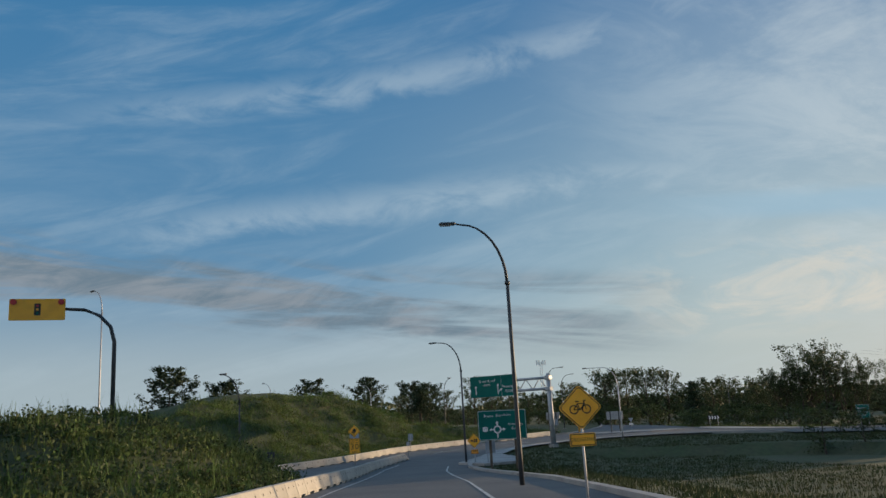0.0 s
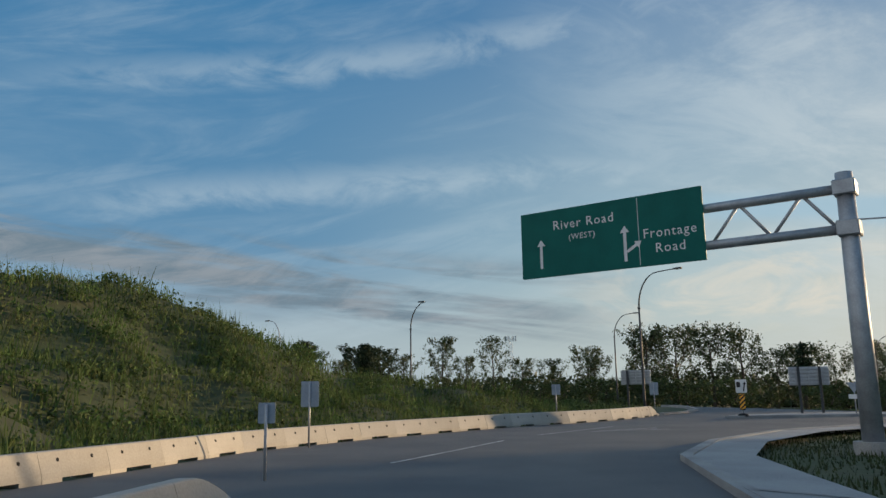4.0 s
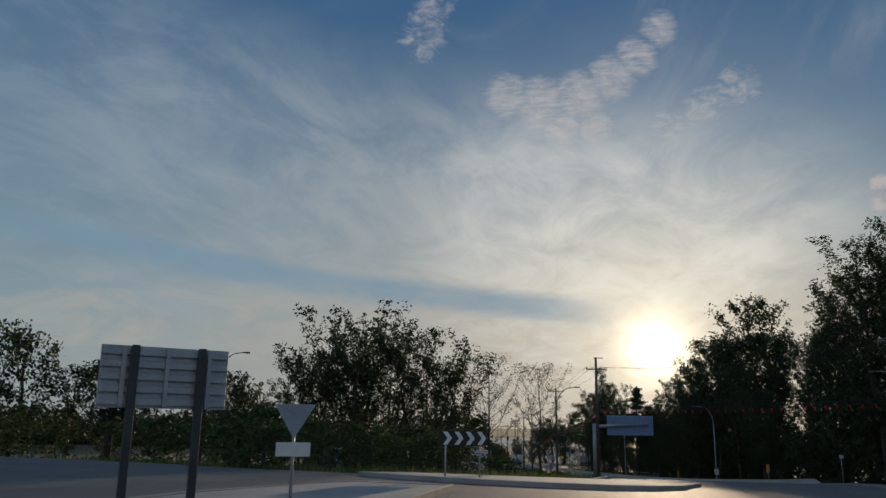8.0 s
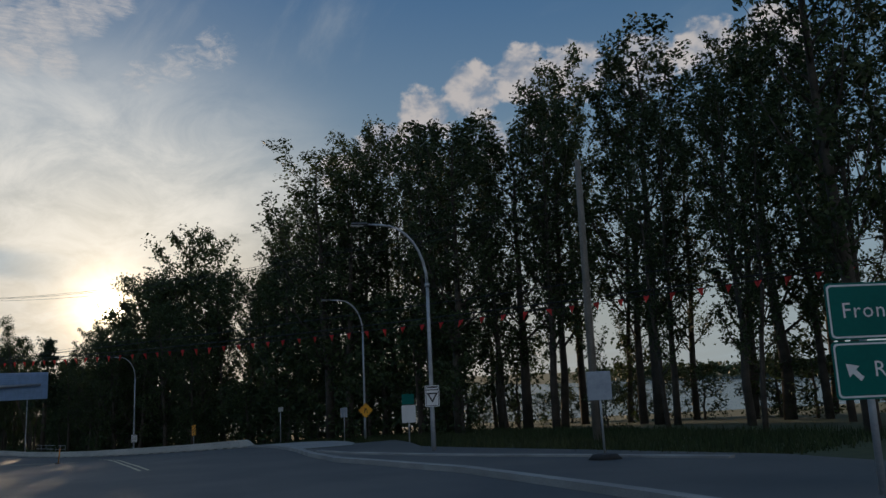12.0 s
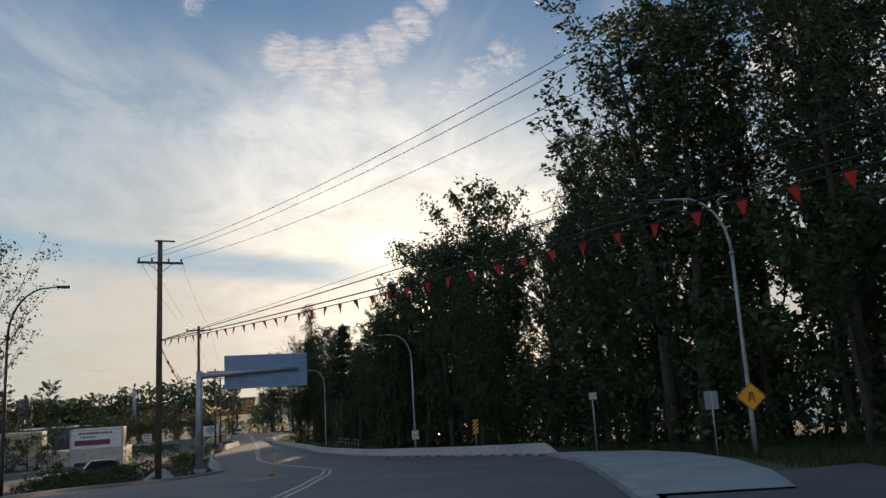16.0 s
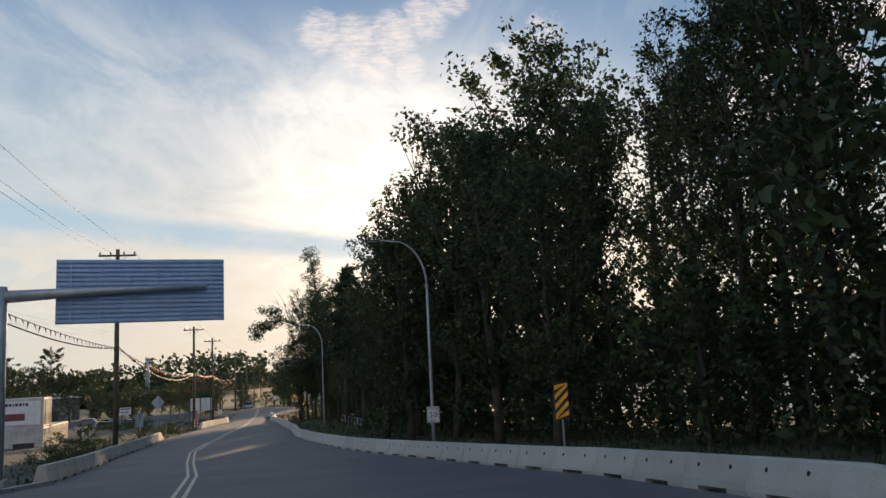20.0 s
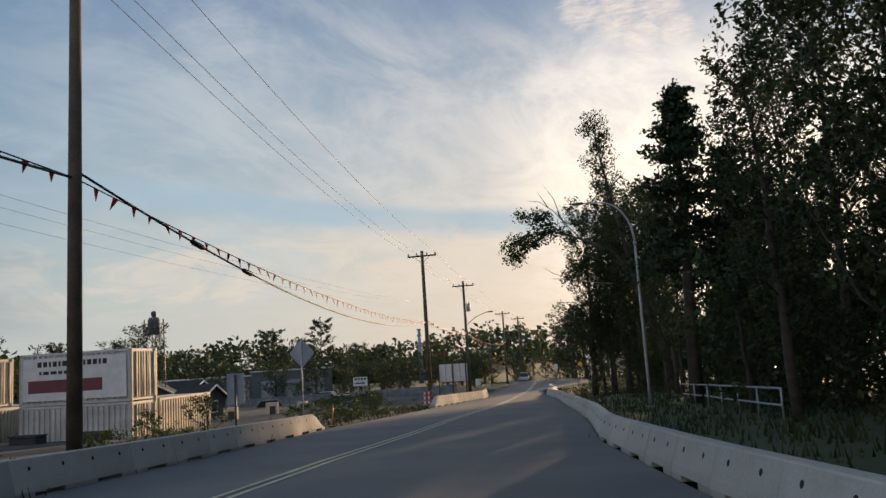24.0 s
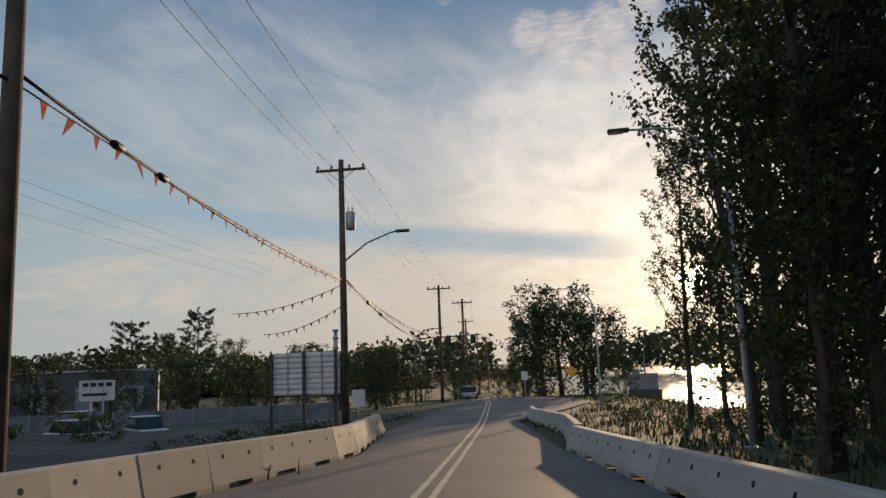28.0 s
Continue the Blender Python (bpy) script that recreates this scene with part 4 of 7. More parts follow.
def warning_sign(x, y, z, yaw, size, z_top, label, draw=None, plates=(), foot=None, category="road sign", mat=None, back=False, postmat=None, r=0.03):
    """A diamond sign on a post with plates below it."""
    ob = thing("warning_sign", pose(x, y, 0, 0, 0, yaw), label, category)
    zc = z_top - size / 2 ** 0.5
    face = panel(ob, diamond(0, zc, size), sign_back if back else (mat or sign_yellow))
    if not back:
        panel(face, diamond(0, zc, size * 0.95), sign_black, -0.003, 0.002, "border")
        panel(face, diamond(0, zc, size * 0.9), mat or sign_yellow, -0.006, 0.002, "field")
    if draw:
        draw(face, zc, size)
    for w, h, zp, pm, text, ts in plates:
        pl = panel(ob, rect(0, zp, w, h, 0.03), sign_back if back else pm, 0.0, 0.012, "plate")
        if text and not back:
            panel(pl, rect(0, zp, w - 0.03, h - 0.03, 0.02), sign_black, -0.003, 0.002, "border")
            panel(pl, rect(0, zp, w - 0.07, h - 0.07, 0.02), pm, -0.006, 0.002, "field")
            for tx, tz, tsz in text:
                words(tx, 0, zp + tz, tsz, -0.01, sign_black, pl)
    if foot is not None:
        post(ob, 0, foot, z_top - 0.05, -0.04 if back else 0.04, r, postmat)
    return ob


def draw_truck(face, zc, s):
    t = radians(33)
    def turn(pts):
        return [(a * math.cos(t) + b * math.sin(t), zc + 0.02 - a * math.sin(t) + b * math.cos(t)) for a, b in pts]
    panel(face, turn(rect(0, 0.07 * s, 0.36 * s, 0.38 * s)), sign_black, -0.01, 0.002, "symbol")
    panel(face, turn(rect(0, -0.21 * s, 0.3 * s, 0.12 * s)), sign_black, -0.01, 0.002, "symbol")
    for sx in (-1, 1):
        panel(face, turn(rect(sx * 0.12 * s, -0.32 * s, 0.08 * s, 0.08 * s)), sign_black, -0.01, 0.002, "symbol")
    panel(face, rect(0, zc - 0.4 * s, 0.4 * s, 0.03 * s), sign_black, -0.01, 0.002, "symbol")


def draw_bike(face, zc, s):
    for sx in (-1, 1):
        ring_shape(face, sx * 0.2 * s, zc - 0.06 * s, 0.13 * s, 0.035 * s, sign_black, -0.01, "symbol")
    bm = bmesh.new()
    for a, b in (((-0.2, -0.06), (-0.08, 0.12)), ((-0.08, 0.12), (0.14, 0.12)), ((0.14, 0.12), (0.0, -0.08)), ((0.0, -0.08), (-0.2, -0.06)), ((-0.08, 0.12), (0.0, -0.08)), ((0.2, -0.06), (0.12, 0.2)), ((0.12, 0.2), (0.2, 0.22)), ((-0.14, 0.19), (-0.02, 0.19))):
        tube(bm, [(a[0] * s, -0.01, zc + a[1] * s), (b[0] * s, -0.01, zc + b[1] * s)], 0.014 * s, 4)
    part("symbol", bm, sign_black, face)


def draw_cars(face, zc, s):
    panel(face, [(-0.34 * s, zc - 0.1 * s), (-0.06 * s, zc - 0.1 * s), (-0.06 * s, zc - 0.02 * s), (-0.12 * s, zc), (-0.16 * s, zc + 0.08 * s), (-0.28 * s, zc + 0.08 * s), (-0.34 * s, zc)], sign_black, -0.01, 0.002, "symbol")
    for sx in (0.06, 0.24):
        panel(face, rect(sx * s, zc, 0.13 * s, 0.34 * s), sign_black, -0.01, 0.002, "symbol")


def draw_merge(face, zc, s):
    for sx in (-0.14, 0.14):
        panel(face, [(sx * s - 0.02, zc - 0.24 * s), (sx * s + 0.02, zc - 0.24 * s), (sx * 0.5 * s + 0.02, zc + 0.2 * s), (sx * 0.5 * s - 0.02, zc + 0.2 * s)], sign_black, -0.01, 0.002, "symbol")
    arrow(face, 0, zc - 0.16 * s, 0.4 * s, 0.045 * s, sign_black, -0.012, name="symbol")


warning_sign(13.0, -13.1, 0, 8, 0.54, 3.88, "yellow tipping truck warning sign with an advisory speed plate", draw_truck,
             [(0.56, 0.3, 3.22, sign_back, None, 0), (0.66, 0.9, 2.64, sign_yellow, [("TRUCK", 0.34, 0.13), ("ADVISORY", 0.2, 0.11), ("30", -0.06, 0.5), ("km/h", -0.35, 0.14)], 0)], foot=1.5)
warning_sign(19.2, -4.4, 0, 2, 0.72, 2.72, "yellow loading warning sign with a small plate", draw_cars, [(0.52, 0.3, 1.45, sign_orange, [("DO NOT", 0.05, 0.1)], 0)], foot=0.3)
warning_sign(26.55, -40.6, 0, 10, 0.75, 4.98, "yellow bicycle crossing sign with a plate below", draw_bike, [(0.62, 0.3, 3.7, sign_yellow, [("CROSSING", 0.0, 0.125)], 0)], foot=rz(26.5, -40.6) - 1.2)
warning_sign(97.12, 54.32, 0, -62, 0.72, -0.28, "yellow lane ending sign on the lamp pole", draw_merge)
warning_sign(134.5, 123.0, 0, -58, 0.86, -3.02, "grey back of a diamond sign on a post", None, (), foot=-7.0, back=True)
tall_sign = thing("road_sign", pose(130.5, 119.8, 0, 0, 0, -34), "blue-grey back of a tall narrow sign behind the barrier", "road sign")
panel(tall_sign, rect(0, -4.78, 0.6, 1.05, 0.03), sign_back)
post(tall_sign, 0, rz(130.5, 119.8) - 0.3, -4.3, -0.04, 0.04, dark_pole)


def flat_sign(name, x, y, yaw, w, h, zc, label, mat, foot=None, lines=(), border=None, back=False, posts=(0,), r=0.03, category="road sign"):
    ob = thing(name, pose(x, y, 0, 0, 0, yaw), label, category)
    face = panel(ob, rect(0, zc, w, h, min(w, h) * 0.06), mat)
    if border:
        panel(face, rect(0, zc, w - 0.05, h - 0.05, 0.03), border, -0.003, 0.002, "border")
        panel(face, rect(0, zc, w - 0.09, h - 0.09, 0.03), mat, -0.006, 0.002, "field")
    for text, tz, ts in lines:
        words(text, 0, zc + tz, ts, -0.01, sign_black, face)
    if foot is not None:
        for px_ in posts:
            post(ob, px_, foot, zc + h / 2 - 0.03, -0.04 if back else 0.045, r)
    return ob


s50 = flat_sign("speed_sign", 122.7, 85.5, -45, 0.6, 0.75, -3.78, "white speed limit sign on the lamp pole", sign_white, None, [("MAXIMUM", 0.26, 0.09), ("50", -0.02, 0.38), ("km/h", -0.27, 0.11)], sign_black)
ys = flat_sign("yield_notice", 73.83, 45.96, -72, 0.5, 0.72, 0.55, "white yield notice sign on the lamp pole", sign_white, None, (), sign_black)
panel(ys, [(-0.2, 0.66), (0.2, 0.66), (0, 0.32)], sign_black, -0.012, 0.002, "triangle")
panel(ys, [(-0.11, 0.61), (0.11, 0.61), (0, 0.42)], sign_white, -0.015, 0.002, "triangle_field")
for k, wd in enumerate((0.34, 0.42)):
    panel(ys, rect(0, 0.84 - 0.08 * k, wd, 0.035), sign_black, -0.012, 0.002, "text_bar")
wsg = flat_sign("path_sign", 82.3, 48.5, -70, 0.64, 0.78, -0.42, "white notice panel under a green panel on a post", sign_white, rz(82, 48) - 0.3)
panel(wsg, rect(-0.02, 0.24, 0.56, 0.46, 0.03), sign_green, 0, 0.012, "upper_panel", "green upper panel")
flat_sign("street_sign", 23.6, 51.8, -12, 0.55, 0.8, 1.7, "grey back of a road sign on a post", sign_back, 0.0, back=True)
flat_sign("street_sign", 16.7, 38.2, -10, 0.42, 0.5, 1.75, "grey back of a small sign on the barrier", sign_back, 0.5, back=True)
ped = flat_sign("crossing_sign", 20.1, -4.4, 4, 0.42, 0.5, 2.6, "white sign with two dark figures of arrows on a post", sign_white, 0.2)
for sx, tn in ((-0.1, -20), (0.08, 25)):
    arrow(ped, sx, 2.44, 0.32, 0.05, sign_black, -0.006, tn, "symbol")
flat_sign("street_sign", 10.6, 13.2, 6, 0.3, 0.36, 1.45, "small sign on a post at the barrier's end", sign_back, 0.3, back=True)
flat_sign("street_sign", 9.2, 21.0, 2, 0.5, 0.7, 1.75, "narrow sign on the embankment barrier", sign_back, 0.3, back=True)
flat_sign("street_sign", 172.2, 160.4, -40, 0.55, 0.7, -7.2, "white road sign at the barrier's end", sign_white, -8.8)
flat_sign("street_sign", 101.1, 61.6, -20, 0.5, 0.3, -0.65, "small sign on a leaning post by the pavement", sign_white, -2.95)
flat_sign("street_sign", 95.4, 55.3, -60, 0.45, 0.6, -0.8, "grey sign back beside the lamp", sign_back, -2.6, back=True)
flat_sign("street_sign", 206.5, 184.6, -42, 0.6, 0.75, -7.0, "white road sign far down the road", sign_white, -9.5)
warning_sign(204.0, 176.6, 0, -42, 0.75, -6.2, "yellow warning sign far down the road", None, (), foot=-9.5)


def hazard_board(x, y, z, yaw, w, h, label, stripe, ground_z, top=None):
    ob = thing("hazard_board", pose(x, y, 0, 0, 0, yaw), label, "road sign")
    base = panel(ob, rect(0, z, w, h), stripe)
    k = -h / 2 - w
    while k < h / 2:
        lo = [(-w / 2, k), (w / 2, k + w), (w / 2, k + w + 0.11), (-w / 2, k + 0.11)]
        pts = [(a, min(max(b, -h / 2), h / 2)) for a, b in lo]
        if max(b for _, b in pts) - min(b for _, b in pts) > 0.03:
            panel(base, [(a, z + b) for a, b in pts], sign_black if stripe is sign_yellow else sign_red, -0.004, 0.002, "stripe")
        k += 0.24
    post(ob, 0, ground_z, z + h / 2, 0.04)
    return ob


hazard_board(110.7, 73.0, -2.48, -58, 0.34, 0.92, "black and yellow striped hazard board on the barrier", sign_yellow, -4.0)
kr = hazard_board(26.7, 42.8, 0.95, -18, 0.28, 0.85, "white arrow sign over a yellow striped hazard board", sign_yellow, 0.1)
bm = bmesh.new()
tube(bm, [(0, 0.04, 0.2), (0, 0.04, 0.3), (0, 0.04, 0.36)], [0.34, 0.24, 0.08], 12)
part("base", bm, hole_black, kr, "black rubber base")
krf = panel(kr, rect(0, 1.78, 0.56, 0.7, 0.04), sign_white, -0.01, 0.012, "upper_panel")
panel(krf, rect(-0.14, 1.86, 0.2, 0.3, 0.08), sign_black, -0.016, 0.002, "symbol")
arrow(krf, 0.1, 1.5, 0.52, 0.06, sign_black, -0.016, 10, "symbol")


# bare aluminium with the blue sky's reflection put into its base colour
sky_tint_alu = material("sky_tinted_sheet", (0.3, 0.44, 0.66), (0.25, 0.38, 0.57), 0.5, 0.2, grain=14, stain=2, mixing=0.2)


def board_back(name, x0, y0, x1, y1, z0, z1, posts, foot, label, strut=0.85, ribs=0.2, sheet_mat=None):
    """The back of a large sign: sheet, horizontal ribs, upright struts; x0, y0 is its left end as seen."""
    w = math.hypot(x1 - x0, y1 - y0)
    ob = thing(name, pose((x0 + x1) / 2, (y0 + y1) / 2, 0, 0, 0, math.degrees(math.atan2(y1 - y0, x1 - x0))), label, "road sign")
    bm = bmesh.new()
    box(bm, 0, 0.02, (z0 + z1) / 2, w, 0.02, z1 - z0)
    part("sheet", bm, sheet_mat or alu, ob)
    n = max(3, int((z1 - z0) / ribs))
    for k in range(n):
        zc = z0 + (z1 - z0) * (k + 0.5) / n
        bm = bmesh.new()
        box(bm, 0, -0.02, zc, w - 0.02, 0.06, (z1 - z0) / n * 0.62, 0.015)
        part("rib", bm, sheet_mat or alu, ob)
    m = max(2, int(w / strut))
    strut_mat = galv if sheet_mat is None or sheet_mat is sign_white else sheet_mat
    for k in range(m):
        bm = bmesh.new()
        box(bm, -w / 2 + w * (k + 0.5) / m, -0.08, (z0 + z1) / 2, 0.07, 0.05, z1 - z0 - 0.04)
        part("strut", bm, strut_mat, ob)
    for p in posts:
        bm = bmesh.new()
        box(bm, p * w, -0.16, (foot + z1) / 2, 0.13, 0.12, z1 - foot, 0.01)
        part("post", bm, dark_pole, ob)
    return ob


board_back("sign_back", 30.4, 46.5, 32.5, 46.1, 1.78, 2.82, (-0.26, 0.26), 0.1, "back of a green sign on two posts on the island", 0.7, 0.2)
board_back("sign_back", 22.1, 56.4, 24.05, 55.5, 2.0, 3.0, (-0.26, 0.26), 0.0, "back of a sign on two posts past the barrier", 0.7, 0.2)
board_back("billboard", 171.5, 166.8, 173.6, 164.1, -7.1, -5.12, (-0.48, 0.0, 0.46), -9.2, "white board on three posts behind the barrier", 1.2, 0.24, sign_white)
ov = board_back("overhead_sign", 107.95, 91.95, 112.8, 88.4, 0.72, 3.14, (), -4.0, "sky-tinted back of an overhead sign on a single steel arm", 0.95, 0.17, sky_tint_alu)
bm = bmesh.new()
tube(bm, [(2.3, -0.2, 2.02), (-1.5, -0.24, 1.92), (-4.6, -0.3, 1.74)], [0.1, 0.16, 0.23], 12)
part("arm", bm, galv, ov)
bm = bmesh.new()
tube(bm, [(-4.75, -0.3, rz(106.6, 92.6) - 0.4), (-4.75, -0.3, -1.0), (-4.75, -0.3, 2.1)], [0.28, 0.25, 0.23], 14)
part("post", bm, galv, ov)
bm = bmesh.new()
box(bm, -4.75, -0.3, rz(106.6, 92.6) + 0.1, 0.75, 0.75, 0.5, 0.04)
part("footing", bm, kerb_concrete, ov)


# ---- utility poles and wires ----
def utility_pole(x, y, top, arm_z, turn, label, arms=1, can=False, lamp=False, foot=None, upper=False):
    z0 = (zat(x, y) if foot is None else foot) - 0.3
    ob = thing("utility_pole", pose(x, y, 0, 0, 0, turn), label, "utility pole", "utility poles along the road")
    bm = bmesh.new()
    tube(bm, [(0, 0, z0), (0, 0, (z0 + top) / 2), (0, 0, top)], [0.19, 0.165, 0.13], 10)
    part("pole", bm, wood_pole, ob)
    for k in range(arms):
        bm = bmesh.new()
        box(bm, 0, -0.15, arm_z - 0.9 * k, 2.5, 0.1, 0.13, 0.012)
        arm = part("crossarm", bm, wood_pole, ob)
        for sx in (-1.15, -0.45, 0.45, 1.15):
            bm = bmesh.new()
            tube(bm, [(sx, -0.15, arm_z - 0.9 * k + 0.06), (sx, -0.15, arm_z - 0.9 * k + 0.14), (sx, -0.15, arm_z - 0.9 * k + 0.27)], [0.03, 0.065, 0.035], 8)
            part("insulator", bm, dark_pole, arm)
        for s in (-1, 1):
            bm = bmesh.new()
            tube(bm, [(s * 0.75, -0.18, arm_z - 0.9 * k), (0, -0.18, arm_z - 0.9 * k - 0.6)], 0.02, 5)
            part("brace", bm, galv, ob)
    if upper:
        bm = bmesh.new()
        box(bm, 0.25, -0.1, top - 0.06, 1.1, 0.08, 0.09)
        part("upper_arm", bm, wood_pole, ob)
    if can:
        bm = bmesh.new()
        tube(bm, [(0.42, 0, arm_z - 3.0), (0.42, 0, arm_z - 2.95), (0.42, 0, arm_z - 2.15), (0.42, 0, arm_z - 2.1)], [0.2, 0.24, 0.24, 0.18], 12)
        c = part("transformer", bm, galv, ob, "grey transformer can")
        for sx in (-0.1, 0.1):
            bm = bmesh.new()
            tube(bm, [(0.42 + sx, 0, arm_z - 2.1), (0.42 + sx, 0, arm_z - 1.85)], [0.04, 0.025], 6)
            part("bushing", bm, dark_pole, c)
    if lamp:
        bm = bmesh.new()
        tube(bm, [(0, 0, arm_z - 4.6), (1.2, 0, arm_z - 3.7), (2.4, 0, arm_z - 3.25), (2.7, 0, arm_z - 3.2)], [0.05, 0.045, 0.04, 0.04], 8)
        part("lamp_arm", bm, galv, ob)
        bm = bmesh.new()
        box(bm, 3.0, 0, arm_z - 3.2, 0.7, 0.26, 0.13, 0.04)
        part("lamp_head", bm, lamp_head, ob)
    return ob


ROAD_TURN = -47
POLES = [(97.14, 85.45, 9.3, 7.96, -30, 1, 0, 0, 1), (124.3, 113.4, 7.7, 7.24, -45, 1, 0, 0, 0), (156.7, 146.7, 4.75, 4.3, ROAD_TURN, 1, 0, 0, 0), (174.2, 164.6, 4.3, 3.75, ROAD_TURN, 1, 1, 1, 0),
         (206.2, 196.5, 2.8, 2.4, ROAD_TURN, 1, 0, 0, 0), (216.5, 204.6, 2.4, 1.9, ROAD_TURN, 1, 0, 0, 0), (240, 231, 2.2, 1.7, ROAD_TURN, 1, 0, 0, 0), (274, 266, 2.0, 1.5, ROAD_TURN, 2, 0, 0, 0), (310, 302, 2.0, 1.5, ROAD_TURN, 1, 0, 0, 0)]
for x, y, top, az_, turn, arms, can, lp, up in POLES:
    utility_pole(x, y, top, az_, turn, "tall brown wooden utility pole with a crossarm" + (", transformer and lamp" if can else ""), arms, bool(can), bool(lp), upper=bool(up))
stub = thing("utility_pole", pose(78.2, 40.3, 0, 0, 0, 0), "bare grey wooden pole among the trees", "utility pole", "utility poles along the road")
bm = bmesh.new()
tube(bm, [(0, 0, zat(78.2, 40.3) - 0.3), (-0.1, 0, 4), (-0.3, 0, 9.6)], [0.17, 0.15, 0.12], 10)
part("pole", bm, grey_wood, stub)


def hang(a, b, sag, n=14):
    a, b = Vector(a), Vector(b)
    return [a.lerp(b, k / n) - Vector((0, 0, sag * 4 * (k / n) * (1 - k / n))) for k in range(n + 1)]


def cable(pts, r, label):
    bm = bmesh.new()
    tube(bm, pts, r, 5)
    ob = part("overhead_cable", bm, wire_black)
    return tagged(ob, label, "cable", "overhead cables")


def arm_end(i, s):
    x, y, _, z, turn = POLES[i][:5]
    t = radians(turn)
    return (x + s * math.cos(t), y + s * math.sin(t), z + 0.27)


for s in (-1.15, -0.5, 1.15):
    cable(hang(arm_end(0, s), (78.2 + s * 0.6, 40.3 - 0.3 * s, 8.0), 1.1), 0.01, "thin black power line over the road")
    cable(hang(arm_end(0, s), arm_end(1, s), 0.5), 0.012, "thin black power line between poles")
    cable(hang(arm_end(1, s), arm_end(2, s), 0.7), 0.012, "thin black power line between poles")
    for i in range(2, 8):
        cable(hang(arm_end(i, s), arm_end(i + 1, s), 0.4), 0.012, "thin black power line between poles")
for s in (-7.5, -4.5, -2.5):
    cable(hang((96 + s, 125 - s, 12), (222 + s, 243 - s, 9), 1.5, 20), 0.014, "high power line beside the road")


def bunting(a, b, sag, step, size, label, colour=None):
    """A drooping rope with pennants."""
    ob = thing("pennant_line", Matrix(), label, "pennant line", "pennant lines")
    pts = hang(a, b, sag, 24)
    bm = bmesh.new()
    tube(bm, pts, 0.018, 5)
    part("rope", bm, wire_black, ob)
    n = int((Vector(b) - Vector(a)).length / step)
    d = (Vector(b) - Vector(a)).normalized()
    for k in range(1, n):
        f = k / n * 24
        p = pts[int(f)].lerp(pts[min(int(f) + 1, 24)], f - int(f))
        rng = random.Random(k)
        w, h = size * rng.uniform(0.7, 0.85), size * rng.uniform(0.85, 1.1)
        tip = p - Vector((0, 0, h)) + d * rng.uniform(-0.12, 0.12) + Vector((rng.uniform(-0.1, 0.1), rng.uniform(-0.1, 0.1), 0))
        bm = bmesh.new()
        q = [p - d * w / 2, p + d * w / 2, tip]
        nrm = d.cross(Vector((0, 0, 1))).normalized() * 0.006
        va, vb = [bm.verts.new(v + nrm) for v in q], [bm.verts.new(v - nrm) for v in q]
        bm.faces.new(va), bm.faces.new(vb[::-1])
        for i in range(3):
            bm.faces.new((va[i], vb[i], vb[(i + 1) % 3], va[(i + 1) % 3]))
        part("pennant", bm, colour or flag_red, ob)
    return ob


ATT = [(97.14, 85.45, 3.2), (124.3, 113.4, 0.75), (156.7, 146.7, -1.25), (174.2, 164.6, -1.7), (206.2, 196.5, -2.5)]
bunting((97.14, 85.45, 3.5), (76, 30, 4.5), 0.62, 1.05, 0.34, "rope of red pennants hung across the road")
for zb, sg_, r_ in ((4.75, 0.5, 0.025), (5.5, 0.32, 0.02), (6.1, 0.3, 0.008)):
    cable(hang((97.14, 85.45, 3.55), (76, 29, zb), sg_), r_, "black cable over the road above the pennants")
for a, b in zip(ATT, ATT[1:]):
    k2 = ((Vector(b) - Vector(a)).length / 46) ** 2
    bunting(a, b, 0.75 * k2, 0.85, 0.3, "rope of faded red pennants between poles")
    pts = hang((a[0], a[1], a[2] + 0.2), b, 1.5 * k2, 24)
    line = cable(pts, 0.035, "thick black cable with splice cases between poles")
    for k in (3, 5):
        bm = bmesh.new()
        tube(bm, [pts[k], pts[k].lerp(pts[k + 1], 0.12), pts[k].lerp(pts[k + 1], 0.4), pts[k].lerp(pts[k + 1], 0.5)], [0.04, 0.09, 0.09, 0.04], 8)
        part("splice_case", bm, wire_black, line)
bunting((174.2, 164.6, -1.9), (172.8, 174.2, -2.6), 0.35, 0.8, 0.26, "rope of pennants strung into the yard")
bunting((174.2, 164.6, -2.9), (174.4, 173.5, -3.8), 0.35, 0.8, 0.26, "rope of pennants strung into the yard")

